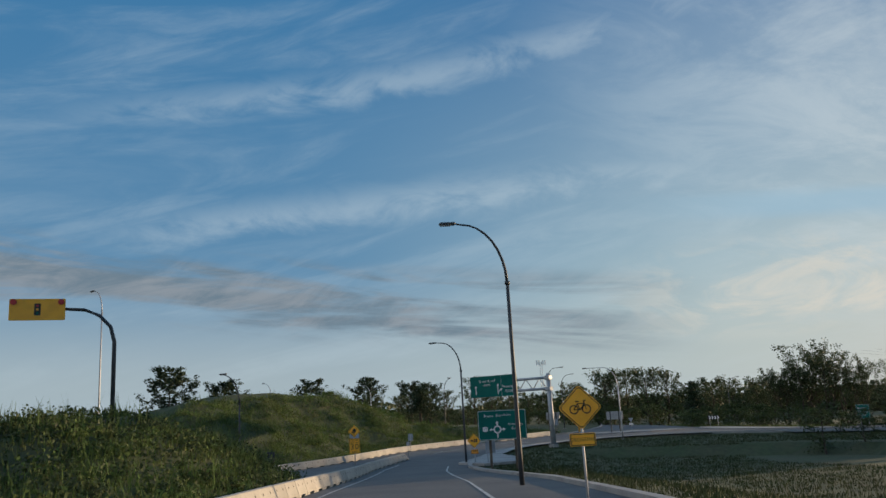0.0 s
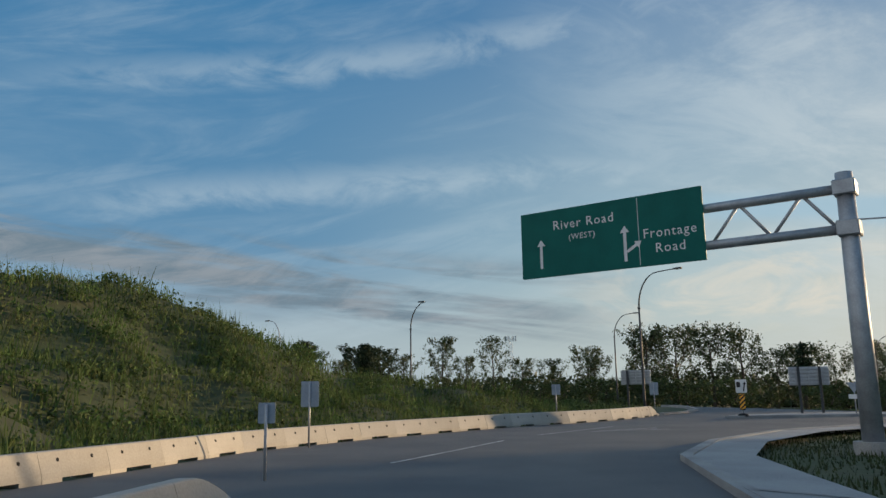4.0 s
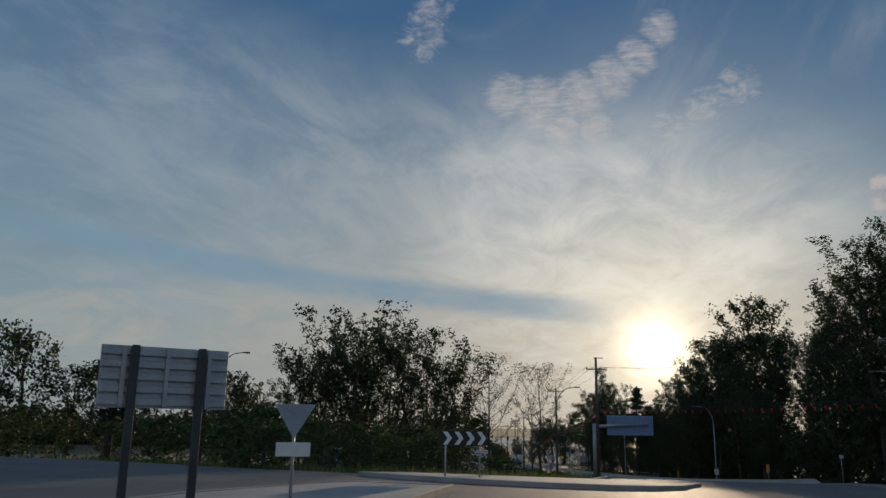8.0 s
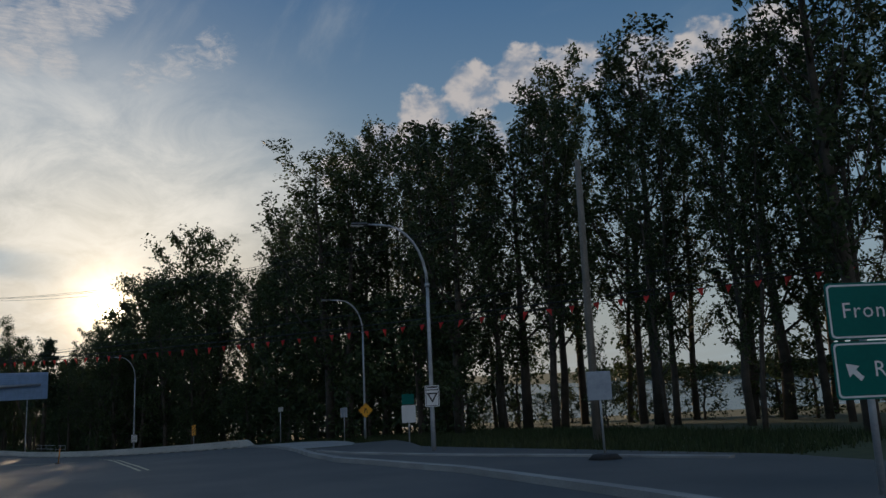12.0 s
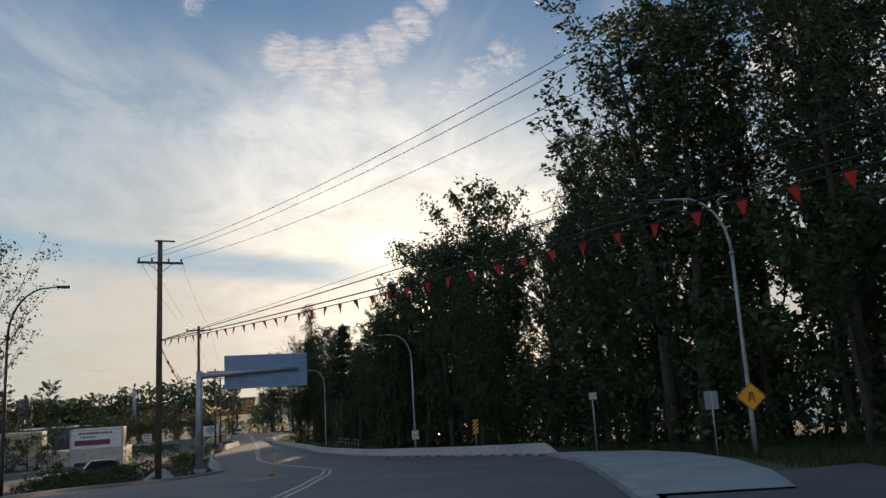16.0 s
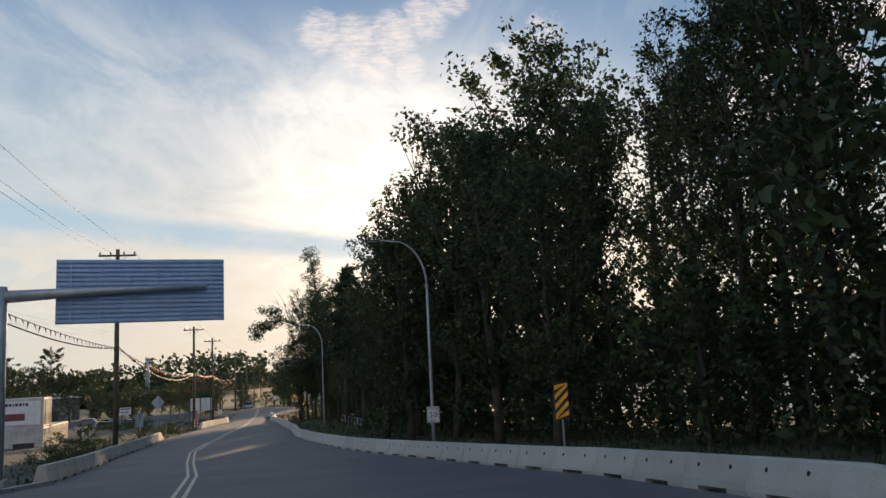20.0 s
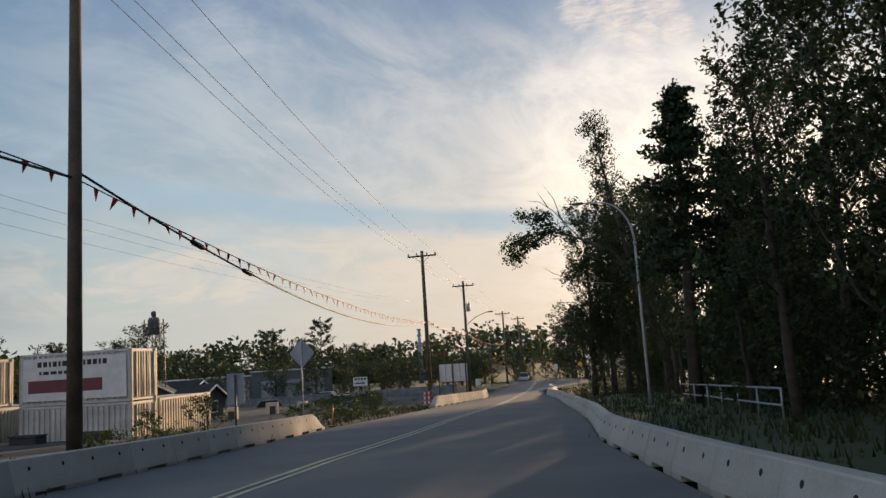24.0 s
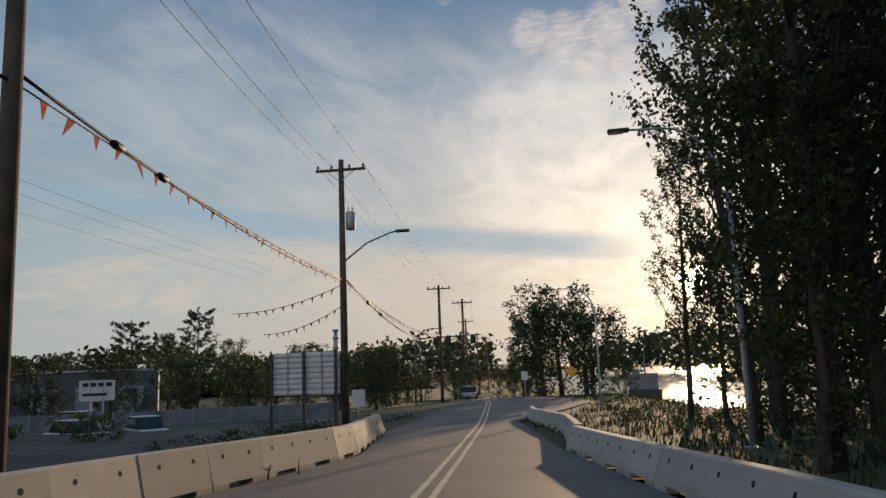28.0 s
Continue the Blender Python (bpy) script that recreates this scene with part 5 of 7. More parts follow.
# ---- trees ----
def limb_mesh(rng, height, trunk_r, crown_from, spread, limbs, lean=0.0, up=1.4, stems=1):
    """A tapered trunk, or several, with rising limbs and twigs; returns the mesh and the places where foliage hangs."""
    bm = bmesh.new()
    spots = []
    for st in range(stems):
        away = st * 2.4 + rng.uniform(-0.4, 0.4)
        out = spread * rng.uniform(0.35, 0.75) if stems > 1 else 0.0
        tall = height * (rng.uniform(0.8, 1.0) if stems > 1 else 1.0)
        top = Vector((math.cos(away) * out + rng.uniform(-1, 1) * lean, math.sin(away) * out + rng.uniform(-1, 1) * lean, tall * 0.95))
        pts = [Vector((math.cos(away) * 0.12, math.sin(away) * 0.12, -0.4)) if stems > 1 else Vector((0, 0, -0.4))]
        for k in range(1, 8):
            f = k / 7
            bow = f ** 0.8 if stems > 1 else f
            pts.append(Vector((top.x * bow + rng.uniform(-0.14, 0.14), top.y * bow + rng.uniform(-0.14, 0.14), top.z * f)))
        r0 = trunk_r * (0.55 if stems > 1 else 1.0)
        tube(bm, pts, [r0 * (1 - 0.9 * k / 7) for k in range(8)], 7)
        spots += [(pts[-1] + Vector((rng.uniform(-0.2, 0.2), rng.uniform(-0.2, 0.2), g)), sc) for g, sc in ((0.35, 0.45), (-0.2, 0.6), (-0.8, 0.7), (-1.4, 0.7))]
        for k in range(max(3, limbs // stems)):
            f = crown_from + (0.96 - crown_from) * (k + rng.random() * 0.8) * stems / limbs
            f = min(f, 0.95)
            i = min(int(f * 7), 6)
            a = pts[i].lerp(pts[i + 1], f * 7 - i)
            turn = k * 2.4 + away + rng.uniform(-0.5, 0.5)
            u = (f - crown_from) / (1 - crown_from)
            reach = spread / stems ** 0.4 * (0.22 + 0.85 * math.sin(math.pi * (0.2 + 0.72 * u))) * rng.uniform(0.5, 1.2)
            rise = min(reach * up * rng.uniform(0.65, 1.25) + 0.3, max(0.5, tall * 1.01 - a.z))
            flat = Vector((math.cos(turn), math.sin(turn), 0))
            b = a + flat * reach + Vector((0, 0, rise))
            mid = a + flat * reach * 0.6 + Vector((0, 0, rise * 0.36))
            r = r0 * 0.34 * (1 - 0.7 * u)
            tube(bm, [a, mid, b], [r, r * 0.6, r * 0.2], 4)
            for g in (0.3, 0.62, 0.82, 1.0):
                q = (a.lerp(mid, g / 0.55) if g < 0.55 else mid.lerp(b, (g - 0.55) / 0.45))
                spots.append((q + Vector([rng.uniform(-0.22, 0.22) for _ in range(3)]), rng.uniform(0.6, 1.0)))
            for j in range(3):
                g = rng.uniform(0.35, 0.9)
                q = (a.lerp(mid, g / 0.55) if g < 0.55 else mid.lerp(b, (g - 0.55) / 0.45))
                w = turn + rng.choice((-1, 1)) * rng.uniform(0.5, 1.3)
                ln = reach * rng.uniform(0.25, 0.5) + 0.25
                e = q + Vector((math.cos(w) * ln, math.sin(w) * ln, min(ln * up * rng.uniform(0.6, 1.3), max(0.3, tall - q.z))))
                tube(bm, [q, e], [r * 0.4, r * 0.12], 3)
                spots += [(e, rng.uniform(0.7, 1.0)), (q.lerp(e, 0.55), rng.uniform(0.5, 0.85))]
    return bm, spots


def leaf_mesh(rng, spots, clump, count, size, squash=0.8, fill=0.5):
    """Many small folded leaves in ragged clumps."""
    r = np.random.RandomState(rng.randrange(10 ** 6))
    vs, fs = [], []
    for p, s in spots:
        n = int(count * s * r.uniform(0.6, 1.3))
        d = r.normal(size=(n, 3))
        d /= np.linalg.norm(d, axis=1)[:, None]
        rad = clump * s * r.uniform(0.75, 1.3) * r.uniform(0, 1, n)[:, None] ** fill
        c = np.array(p) + d * rad * [1, 1, squash]
        u = r.normal(size=(n, 3))
        u /= np.linalg.norm(u, axis=1)[:, None]
        w = np.cross(u, r.normal(size=(n, 3)))
        w /= np.linalg.norm(w, axis=1)[:, None]
        sz = size * r.uniform(0.6, 1.35, n)[:, None]
        nn = np.cross(u, w) * sz * 0.22
        q = np.stack([c - u * sz, c - w * sz * 0.55 + nn, c + u * sz, c + w * sz * 0.55 + nn], 1).reshape(-1, 3)
        base = sum(len(v) for v in vs)
        vs.append(q)
        k = base + np.arange(n) * 4
        fs.append(np.stack([k, k + 1, k + 2, k + 3], 1))
    return np.concatenate(vs), np.concatenate(fs)


def fast_mesh(name, v, f, mat, parent):
    me = bpy.data.meshes.new(name)
    me.vertices.add(len(v))
    me.vertices.foreach_set("co", v.astype(np.float32).ravel())
    me.loops.add(f.size)
    me.loops.foreach_set("vertex_index", f.astype(np.int32).ravel())
    me.polygons.add(len(f))
    me.polygons.foreach_set("loop_start", np.arange(0, f.size, f.shape[1], dtype=np.int32))
    me.materials.append(mat)
    me.update(calc_edges=True)
    ob = new(name, me)
    ob.parent = parent
    return ob


def tree(seed, height, trunk_r, crown_from, spread, limbs, clump, count, size, mat, label, category="tree", lean=0.3, low=0, up=1.4, stems=1):
    rng = random.Random(seed)
    ob = thing(category, Matrix(), label, category, {"tree": "trees beside the road", "bush": "bushes under the trees", "shrub": "low shrubs"}[category])
    bm, spots = limb_mesh(rng, height, trunk_r, crown_from, spread, limbs, lean, up, stems)
    part("trunk", bm, bark, ob)
    for k in range(low):
        a = rng.uniform(0, 6.28)
        spots.append((Vector((math.cos(a), math.sin(a), 0)) * spread * rng.uniform(0.2, 0.9) + Vector((0, 0, rng.uniform(0.4, height * crown_from + 1))), 1.3))
    v, f = leaf_mesh(rng, spots, clump, count, size, 0.8 + 0.35 * (up - 0.8))
    fast_mesh("crown", v, f, mat, ob)
    return ob


def conifer(seed, height, spread, label):
    rng = random.Random(seed)
    ob = thing("conifer", Matrix(), label, "tree", "conifers beside the road")
    bm = bmesh.new()
    tube(bm, [(0, 0, -0.4), (0, 0, height * 0.5), (0, 0, height)], [0.3, 0.18, 0.03], 7)
    spots = [(Vector((0, 0, height - 0.2)), 0.35), (Vector((0, 0, height - 0.7)), 0.5)]
    layers = int(height / 0.6)
    for k in range(layers):
        f = 0.4 + 0.57 * (k + rng.random()) / layers
        reach = spread * min(1.0, (1 - f) * 1.35) ** 0.85 + 0.2
        for j in range(5):
            a = k * 2.1 + j * 1.257 + rng.uniform(-0.4, 0.4)
            rr = reach * rng.uniform(0.45, 1.15)
            e = Vector((math.cos(a) * rr, math.sin(a) * rr, f * height + rng.uniform(-0.3, 0.3) - 0.1 * rr))
            tube(bm, [(0, 0, f * height), e], [0.035, 0.01], 4)
            for g in (0.35, 0.7, 1.0):
                spots.append((Vector((0, 0, f * height)).lerp(e, g), rng.uniform(0.5, 0.8)))
    part("trunk", bm, bark, ob)
    v, f = leaf_mesh(rng, spots, 0.75, 38, 0.12, 0.6)
    fast_mesh("crown", v, f, leaf_needle, ob)
    return ob


COTTON = "tall cottonwood with dark leaves and bare lower trunk"
kinds = {
    "tall": [tree(11 + k, h, 0.3, 0.2, 2.5, 30, 0.64, 32, 0.135, leaf_dark, COTTON, lean=0.9, up=1.7) for k, h in enumerate((25, 27, 26, 24))],
    "slim": [tree(25 + k, h, 0.2, 0.16, 1.5, 20, 0.5, 22, 0.11, leaf_dark, "slim cottonwood with sparse leaves along its trunk", lean=1.3, up=1.7) for k, h in enumerate((24, 22))],
    "dense": [tree(31 + k, h, 0.3, 0.1, 3.5, 30, 0.75, 34, 0.14, leaf_dark, "dense dark leafy tree with branches to the ground", lean=0.8, low=6, up=1.3) for k, h in enumerate((16, 18, 15))],
    "round": [tree(51 + k, h, 0.24, 0.3, 3.9, 34, 0.5, 26, 0.1, leaf_mid, "round airy tree with several see-through stems", lean=0.4, up=1.2, stems=5) for k, h in enumerate((10, 11))],
    "far": [tree(71 + k, h, 0.25, 0.14, 2.6, 17, 0.75, 19, 0.16, leaf_mid, "leafy tree in a dark belt of trees", lean=0.5, low=8, up=1.3) for k, h in enumerate((10, 12, 9))],
    "thicket": [tree(81 + k, h, 0.16, 0.06, 3.0, 9, 0.95, 16, 0.19, leaf_dark, "low leafy thicket under the trees", "bush", low=8, up=0.9) for k, h in enumerate((7, 8))],
    "sapling": [tree(91, 12, 0.13, 0.25, 2.5, 26, 0.5, 16, 0.07, leaf_mid, "slim airy young tree with few leaves", up=1.3)],
    "shrub": [tree(101 + k, h, 0.07, 0.05, 1.5, 8, 0.5, 20, 0.1, leaf_shrub, "low leafy green shrub", "shrub", low=6, up=0.8) for k, h in enumerate((2.2, 2.8))],
    "pine": [tree(131 + k, h, 0.22, 0.1, 3.0, 30, 0.62, 24, 0.17, leaf_needle, "dark rounded pine with dense needles", lean=0.3, low=4, up=0.75) for k, h in enumerate((10, 9))],
    "tallpine": [tree(141 + k, h, 0.3, 0.34, 3.6, 22, 0.7, 30, 0.2, leaf_needle, "tall pine with flat ragged tufts", lean=0.6, up=0.45) for k, h in enumerate((20, 21))],
    "fir": [conifer(121, 13, 2.9, "dark fir with layered branches"), conifer(122, 10, 2.4, "dark fir with layered branches")],
}
TALLNESS = {"pine": 9.5, "tallpine": 20.5, "tall": 25.5, "slim": 23, "dense": 16.3, "round": 10.5, "far": 10.3, "sapling": 12, "shrub": 2.5, "fir": 11.5, "thicket": 7.5}
used = set()


def plant(kind, x, y, tall, seed=0, wide=1.0, at=None):
    """One tree of a kind, of about that height."""
    rng = random.Random(seed * 7919 + int(x * 10) + int(y * 10))
    src = kinds[kind][rng.randrange(len(kinds[kind]))]
    fresh = [k for k in kinds[kind] if k not in used]
    src = fresh[0] if fresh else src
    sc = tall / TALLNESS[kind]
    m = pose(x, y, (zat(x, y) if at is None else at) - 0.1, rng.uniform(-2, 2), rng.uniform(-2, 2), rng.uniform(0, 360)) @ Matrix.Diagonal((sc * wide, sc * wide, sc, 1))
    if src not in used:
        used.add(src)
        src.matrix_basis = m
        return src
    made = copy_thing(src, Matrix())
    made.matrix_basis = m
    return made


# the tall row between the road and the river
for x, y, h in [(71, 18.5, 30), (76, 23.5, 30), (79, 30, 16.5), (82, 25, 26), (85, 33, 18.5), (88.5, 28.5, 19.5), (91, 35.5, 18), (93.9, 30.8, 24), (97.7, 36.6, 24.5), (96, 42, 23), (100, 33, 20.5), (101.5, 41.5, 26), (105, 46, 24), (103.5, 51, 21.5), (106, 40, 27.5), (109.5, 51, 23.5), (109, 57.5, 24.5), (113, 55.5, 26), (113.5, 62, 21.5), (117, 59, 27), (121, 64, 19.5), (118.5, 67.5, 20.5), (126, 70, 23.5), (123.5, 73, 16.5), (130, 75, 19), (132, 80, 19), (88, 20, 30), (65, 12, 30), (74.6, 31.6, 24), (138, 94, 22.5), (120.6, 70.6, 16), (126.4, 71.4, 20), (121.4, 67.6, 19), (131.9, 70, 25.5), (126.6, 67.2, 22)]:
    plant("tall", x, y, h, wide=1.0)
for x, y, h in [(106, 58, 21.5), (96, 48, 19.5), (94, 36, 23.5), (102, 44, 23.5), (90, 30, 21), (108, 60, 24), (116.6, 52.6, 26), (112, 51, 25)]:
    plant("tall", x, y, h, wide=1.45)
for x, y, h in [(77, 27, 23), (80.5, 21, 26), (84, 29, 21), (86.8, 36.5, 15), (90.2, 24, 24), (92.4, 39.5, 15), (95.5, 26, 24), (98.6, 45.2, 18), (103.4, 37, 23), (73.4, 25.5, 25), (69, 22, 26), (78.6, 34, 14), (111.4, 47, 23), (116, 52, 23), (120.6, 57, 24)]:
    plant("slim", x, y, h)
# undergrowth below it
for x, y, h in [(94, 47.5, 5), (98, 51, 7), (101.7, 55.3, 6.5), (104, 52, 9), (107, 55.5, 10), (110.6, 60.5, 10), (115, 64, 11), (104, 36, 6), (108, 49, 8), (112.5, 53, 8), (106.7, 58.4, 6.5), (110.7, 62, 6.5), (114.7, 66, 6.5), (119.4, 71.8, 6.5), (85, 39.5, 2.6), (98, 28, 4), (108, 45, 7), (114, 51, 8), (120, 58, 9), (133, 77, 6), (138, 83, 6.5), (143, 90, 6.5), (128, 72, 6), (148, 96, 6), (124, 67, 5), (136, 76, 6), (146, 100, 5), (147.9, 109.2, 3.0), (150.3, 111.6, 3.0), (152.7, 114.1, 3.0), (155.2, 116.8, 3.0), (153.0, 112.0, 4.5), (149.6, 107.4, 4.5), (145.6, 106.6, 3.0), (157.6, 119.6, 3.0), (160.2, 121.6, 3.2), (163.2, 123.8, 3.2), (166.4, 126.2, 3.2), (162.0, 120.6, 4), (169.6, 128.6, 3.2), (169.8, 134.6, 3.0), (172.2, 136.4, 3.2), (174.6, 138.2, 3.2), (177.2, 140.4, 3.2), (172.8, 132.4, 3.4), (175.6, 135, 3.4), (179.4, 142, 3.0), (184, 148.5, 4.6), (188, 150.4, 4.6), (182.4, 145, 4.4), (190.4, 152, 4.6), (195, 154, 3.4), (185, 142, 5), (181, 138, 5), (189, 144.5, 5), (178, 136, 4.5), (146, 110.2, 5.5), (157.4, 117.6, 6.5), (160.6, 120.2, 6.5), (165.4, 123.2, 6.5), (175.6, 130.2, 6.5), (180, 133, 6.5), (192, 140.4, 6.5), (196, 143.4, 6), (183, 140, 5.5), (186, 145.6, 5.5), (176, 131.6, 5), (191, 148, 5), (226.6, 188, 3.0), (230, 192, 3.4)]:
    plant("thicket", x, y, h, wide=1.0)
# bushes along the top of the riverbank
brng = random.Random(61)
for c, turn, slope in along_line(offset(RIGHT_BARRIER[1:], -17.5), 3.6):
    if 118 < c[0] < 171:
        plant("thicket", c[0] + brng.uniform(-1.2, 1.2), c[1] + brng.uniform(-1.2, 1.2), brng.uniform(4.6, 6.8), wide=1.15)
for c, turn, slope in along_line(offset(KERB_RIGHT[14:] + RIGHT_BARRIER[1:3], -27), 3.4):
    plant("thicket", c[0] + brng.uniform(-1.5, 1.5), c[1] + brng.uniform(-1.5, 1.5), brng.uniform(2.4, 4.6), wide=1.25)
# a hedge of undergrowth nearer the barrier
for c, turn, slope in along_line(offset(RIGHT_BARRIER[2:], -9.5), 3.4):
    if 112 < c[0] < 163:
        plant("thicket", c[0] + brng.uniform(-1, 1), c[1] + brng.uniform(-1, 1), brng.uniform(3.2, 4.8), wide=1.25)
# a taller row of undergrowth behind it, added to stop sun flecks on the road
for c, turn, slope in along_line(offset(RIGHT_BARRIER, -13.5), 3.0):
    if 107 < c[0] < 160:
        plant("thicket", c[0] + brng.uniform(-1, 1), c[1] + brng.uniform(-1, 1), brng.uniform(4.2, 5.8), wide=1.2)
# the leafy mass along the barrier
for x, y, h in [(142, 106, 12.5), (134.5, 89, 14), (148, 105, 16), (151, 111, 15.5), (148.5, 107.6, 16)]:
    plant("tall", x, y, h, wide=1.25)
# trees from (149, 101) to (166, 119.5) are added to block the low sun
for x, y, h in [(136, 84, 21), (141, 88, 24.5), (139, 80, 22.5), (147, 92.5, 24.5), (121.5, 78.5, 10.5), (125.5, 83.6, 14), (130, 89, 15), (134, 94.6, 15), (138, 100.5, 11.5), (131, 82.5, 16), (136.5, 91, 22), (149, 101, 13), (153, 105.5, 13), (157, 109, 12), (146, 97, 14), (156, 113.5, 12), (162, 118, 12), (170, 123.5, 13), (174, 127.5, 13), (166, 119.5, 12), (142.5, 98, 19.5), (131.6, 95.4, 11.5), (129.6, 92, 13.4)]:
    plant("dense", x, y, h)
for x, y, h in [(153.3, 118.0, 15.0), (155.6, 116.6, 15.2)]:
    plant("fir", x, y, h)
for x, y, h, k in [(160, 125, 12, "slim"), (167, 130, 16.5, "tall"), (169, 132.6, 13, "tall"), (171.5, 133.5, 15.5, "tall"), (169.5, 135, 11, "dense"), (163.5, 126.8, 12.5, "tall"), (172, 129.5, 12, "dense"), (168.7, 139.6, 17, "tall"), (168.3, 139.6, 8, "dense"), (173, 140, 17, "tall"), (170.6, 137.6, 18, "tall"), (170.5, 139.4, 12, "tall"), (179, 144, 18, "tall"), (181.6, 147.3, 16.5, "dense"), (187.2, 152.7, 8.5, "dense"), (186.0, 153.8, 13.5, "tall"), (182, 144, 18.5, "dense"), (176.3, 144.4, 19, "slim"), (175.0, 144.5, 20, "slim")]:
    plant(k, x, y, h)
# a leaning tree whose limb hangs over the barrier, with dead branches
lean_tree = thing("leaning_tree", Matrix(), "leaning cottonwood with a drooping limb and dead branches", "tree", "trees beside the road")
bm = bmesh.new()
tube(bm, [(169.6, 131.6, -9.2), (168.4, 132.6, -3), (167.6, 133.3, 0.5), (166.4, 134.4, 3), (164.6, 135.6, 4.2)], [0.34, 0.3, 0.26, 0.2, 0.15], 9)
tube(bm, [(167.6, 133.3, 0.5), (166.9, 134.1, 6), (166.4, 134.7, 10.5), (166.2, 135.0, 13.6)], [0.22, 0.16, 0.09, 0.03], 8)
for k in range(9):
    zb, a = 2.2 + 1.15 * k, 2.4 * k
    b = Vector((167.4 - 0.1 * (zb - 0.5), 133.5 + 0.13 * (zb - 0.5), zb))
    tube(bm, [b, b + Vector((math.cos(a) * 0.8, math.sin(a) * 0.8, 0.9)), b + Vector((math.cos(a) * 1.5, math.sin(a) * 1.5, 1.5))], [0.07, 0.045, 0.015], 5)
lean_limbs = [[(164.6, 135.6, 4.2), (162.4, 136.6, 4.9), (160.4, 137.4, 4.7), (158.8, 138.0, 3.8)], [(163.4, 136.2, 4.6), (161.6, 137.2, 6.0), (160.6, 137.6, 6.0)], [(161.8, 136.9, 4.8), (160.4, 137.6, 3.6), (159.6, 138, 2.9)], [(165.6, 134.9, 3.6), (164.4, 135.8, 2.2), (163.6, 136.2, 1.2)]]
for l in lean_limbs:
    tube(bm, l, [0.1 - 0.085 * k / (len(l) - 1) for k in range(len(l))], 6)
part("trunk", bm, bark, lean_tree)
rl = random.Random(77)
lean_spots = []
for l in lean_limbs:
    for k in range(9):
        f = (0.25 + 0.75 * k / 8) * (len(l) - 1)
        i = min(int(f), len(l) - 2)
        lean_spots.append((Vector(l[i]).lerp(Vector(l[i + 1]), f - i) + Vector((rl.uniform(-0.5, 0.5), rl.uniform(-0.5, 0.5), rl.uniform(-0.45, 0.35))), rl.uniform(0.6, 1.0)))
for k in range(44):
    f = k / 43
    w = 1.9 - 1.1 * f
    lean_spots.append((Vector((167.5 - 1.3 * f + rl.uniform(-w, w), 133.4 + 1.6 * f + rl.uniform(-w, w), 1.0 + 13.0 * f)), rl.uniform(0.7, 1.0)))
v, f = leaf_mesh(rl, lean_spots, 1.05, 150, 0.11)
fast_mesh("crown", v, f, leaf_dark, lean_tree)
for pts in ([(164.4, 135.8, 4.3), (162.8, 136.8, 6.6), (161.8, 137.3, 7.4), (160.9, 137.8, 7.5)], [(163.2, 136.5, 6.0), (162.9, 136.8, 7.6), (162.2, 137.2, 8.8)], [(162.4, 137.0, 6.9), (161.8, 137.4, 8.2)], [(166.2, 134.5, 0.6), (164.0, 136.2, 1.0), (162.6, 137.2, 1.7), (161.9, 137.7, 2.3)], [(163.4, 136.6, 1.2), (162.4, 137.4, 1.3)]):
    bm = bmesh.new()
    tube(bm, pts, [0.05 - 0.042 * k / (len(pts) - 1) for k in range(len(pts))], 5)
    part("dead_branch", bm, grey_wood, lean_tree)
# far clumps down the road
for x, y, h in [(227, 202, 11.5), (232, 203, 12.5), (230.5, 197.5, 12), (236, 201, 12), (234, 208, 11.5), (241, 216, 10), (250, 227, 8), (262, 240, 7), (280, 262, 7), (300, 280, 8)]:
    plant("far", x, y, h, wide=1.35)
for x, y, h in [(231, 219, 3.6), (234, 225, 3.2), (239, 230, 4.2), (243, 227, 4.6), (236, 216, 4.8), (247, 240, 4.4), (252, 248, 4.6), (238, 240, 4), (229, 232, 3), (226, 240, 3.2), (232, 246, 4)]:
    plant("thicket", x, y, h, wide=1.2)
# belts of trees beyond the roundabout
for x, y, h in [(-17, 166, 11), (-9, 158, 10.5), (-1, 154, 13), (4, 150, 9), (10, 140, 10), (15, 133, 8.5), (20, 125, 8), (26, 120, 8.5), (33, 115, 13), (38, 118, 13.8), (42, 113, 13.6), (46, 114, 12.8), (51, 115, 10.5), (53, 98, 7), (56, 96, 8), (61, 99, 8.5),
                (-26, 172, 10), (-36, 175, 11), (26, 130, 11), (35, 127, 13), (56, 118, 13), (65, 111, 12.5), (83, 108, 9), (90, 112, 8)]:
    plant("far", x, y, h)
for x, y, h in [(63, 96, 9.5), (64.5, 92, 11.5), (70, 94, 16.4), (70, 89, 14.6), (73.4, 88, 14), (75.2, 85, 11.5), (67, 91, 13.6)]:
    plant("round", x, y, h)
plant("sapling", 80.4, 85.6, 12.2, wide=1.2)
plant("sapling", 86.9, 85.2, 12.0, wide=1.1)
plant("fir", 49, 98, 10, wide=1.25)
plant("fir", -10, 123.5, 11, wide=1.6)
for x, y, h, w in [(-104, 177, 21, 1.2), (-89, 186, 18, 1.2), (-66, 205, 16, 1.0), (-61, 212, 13, 0.8), (-56, 244, 18, 1.15), (-20, 190, 14, 1.1), (-28, 200, 15, 1.0)]:
    plant("pine", x, y, h, wide=w)
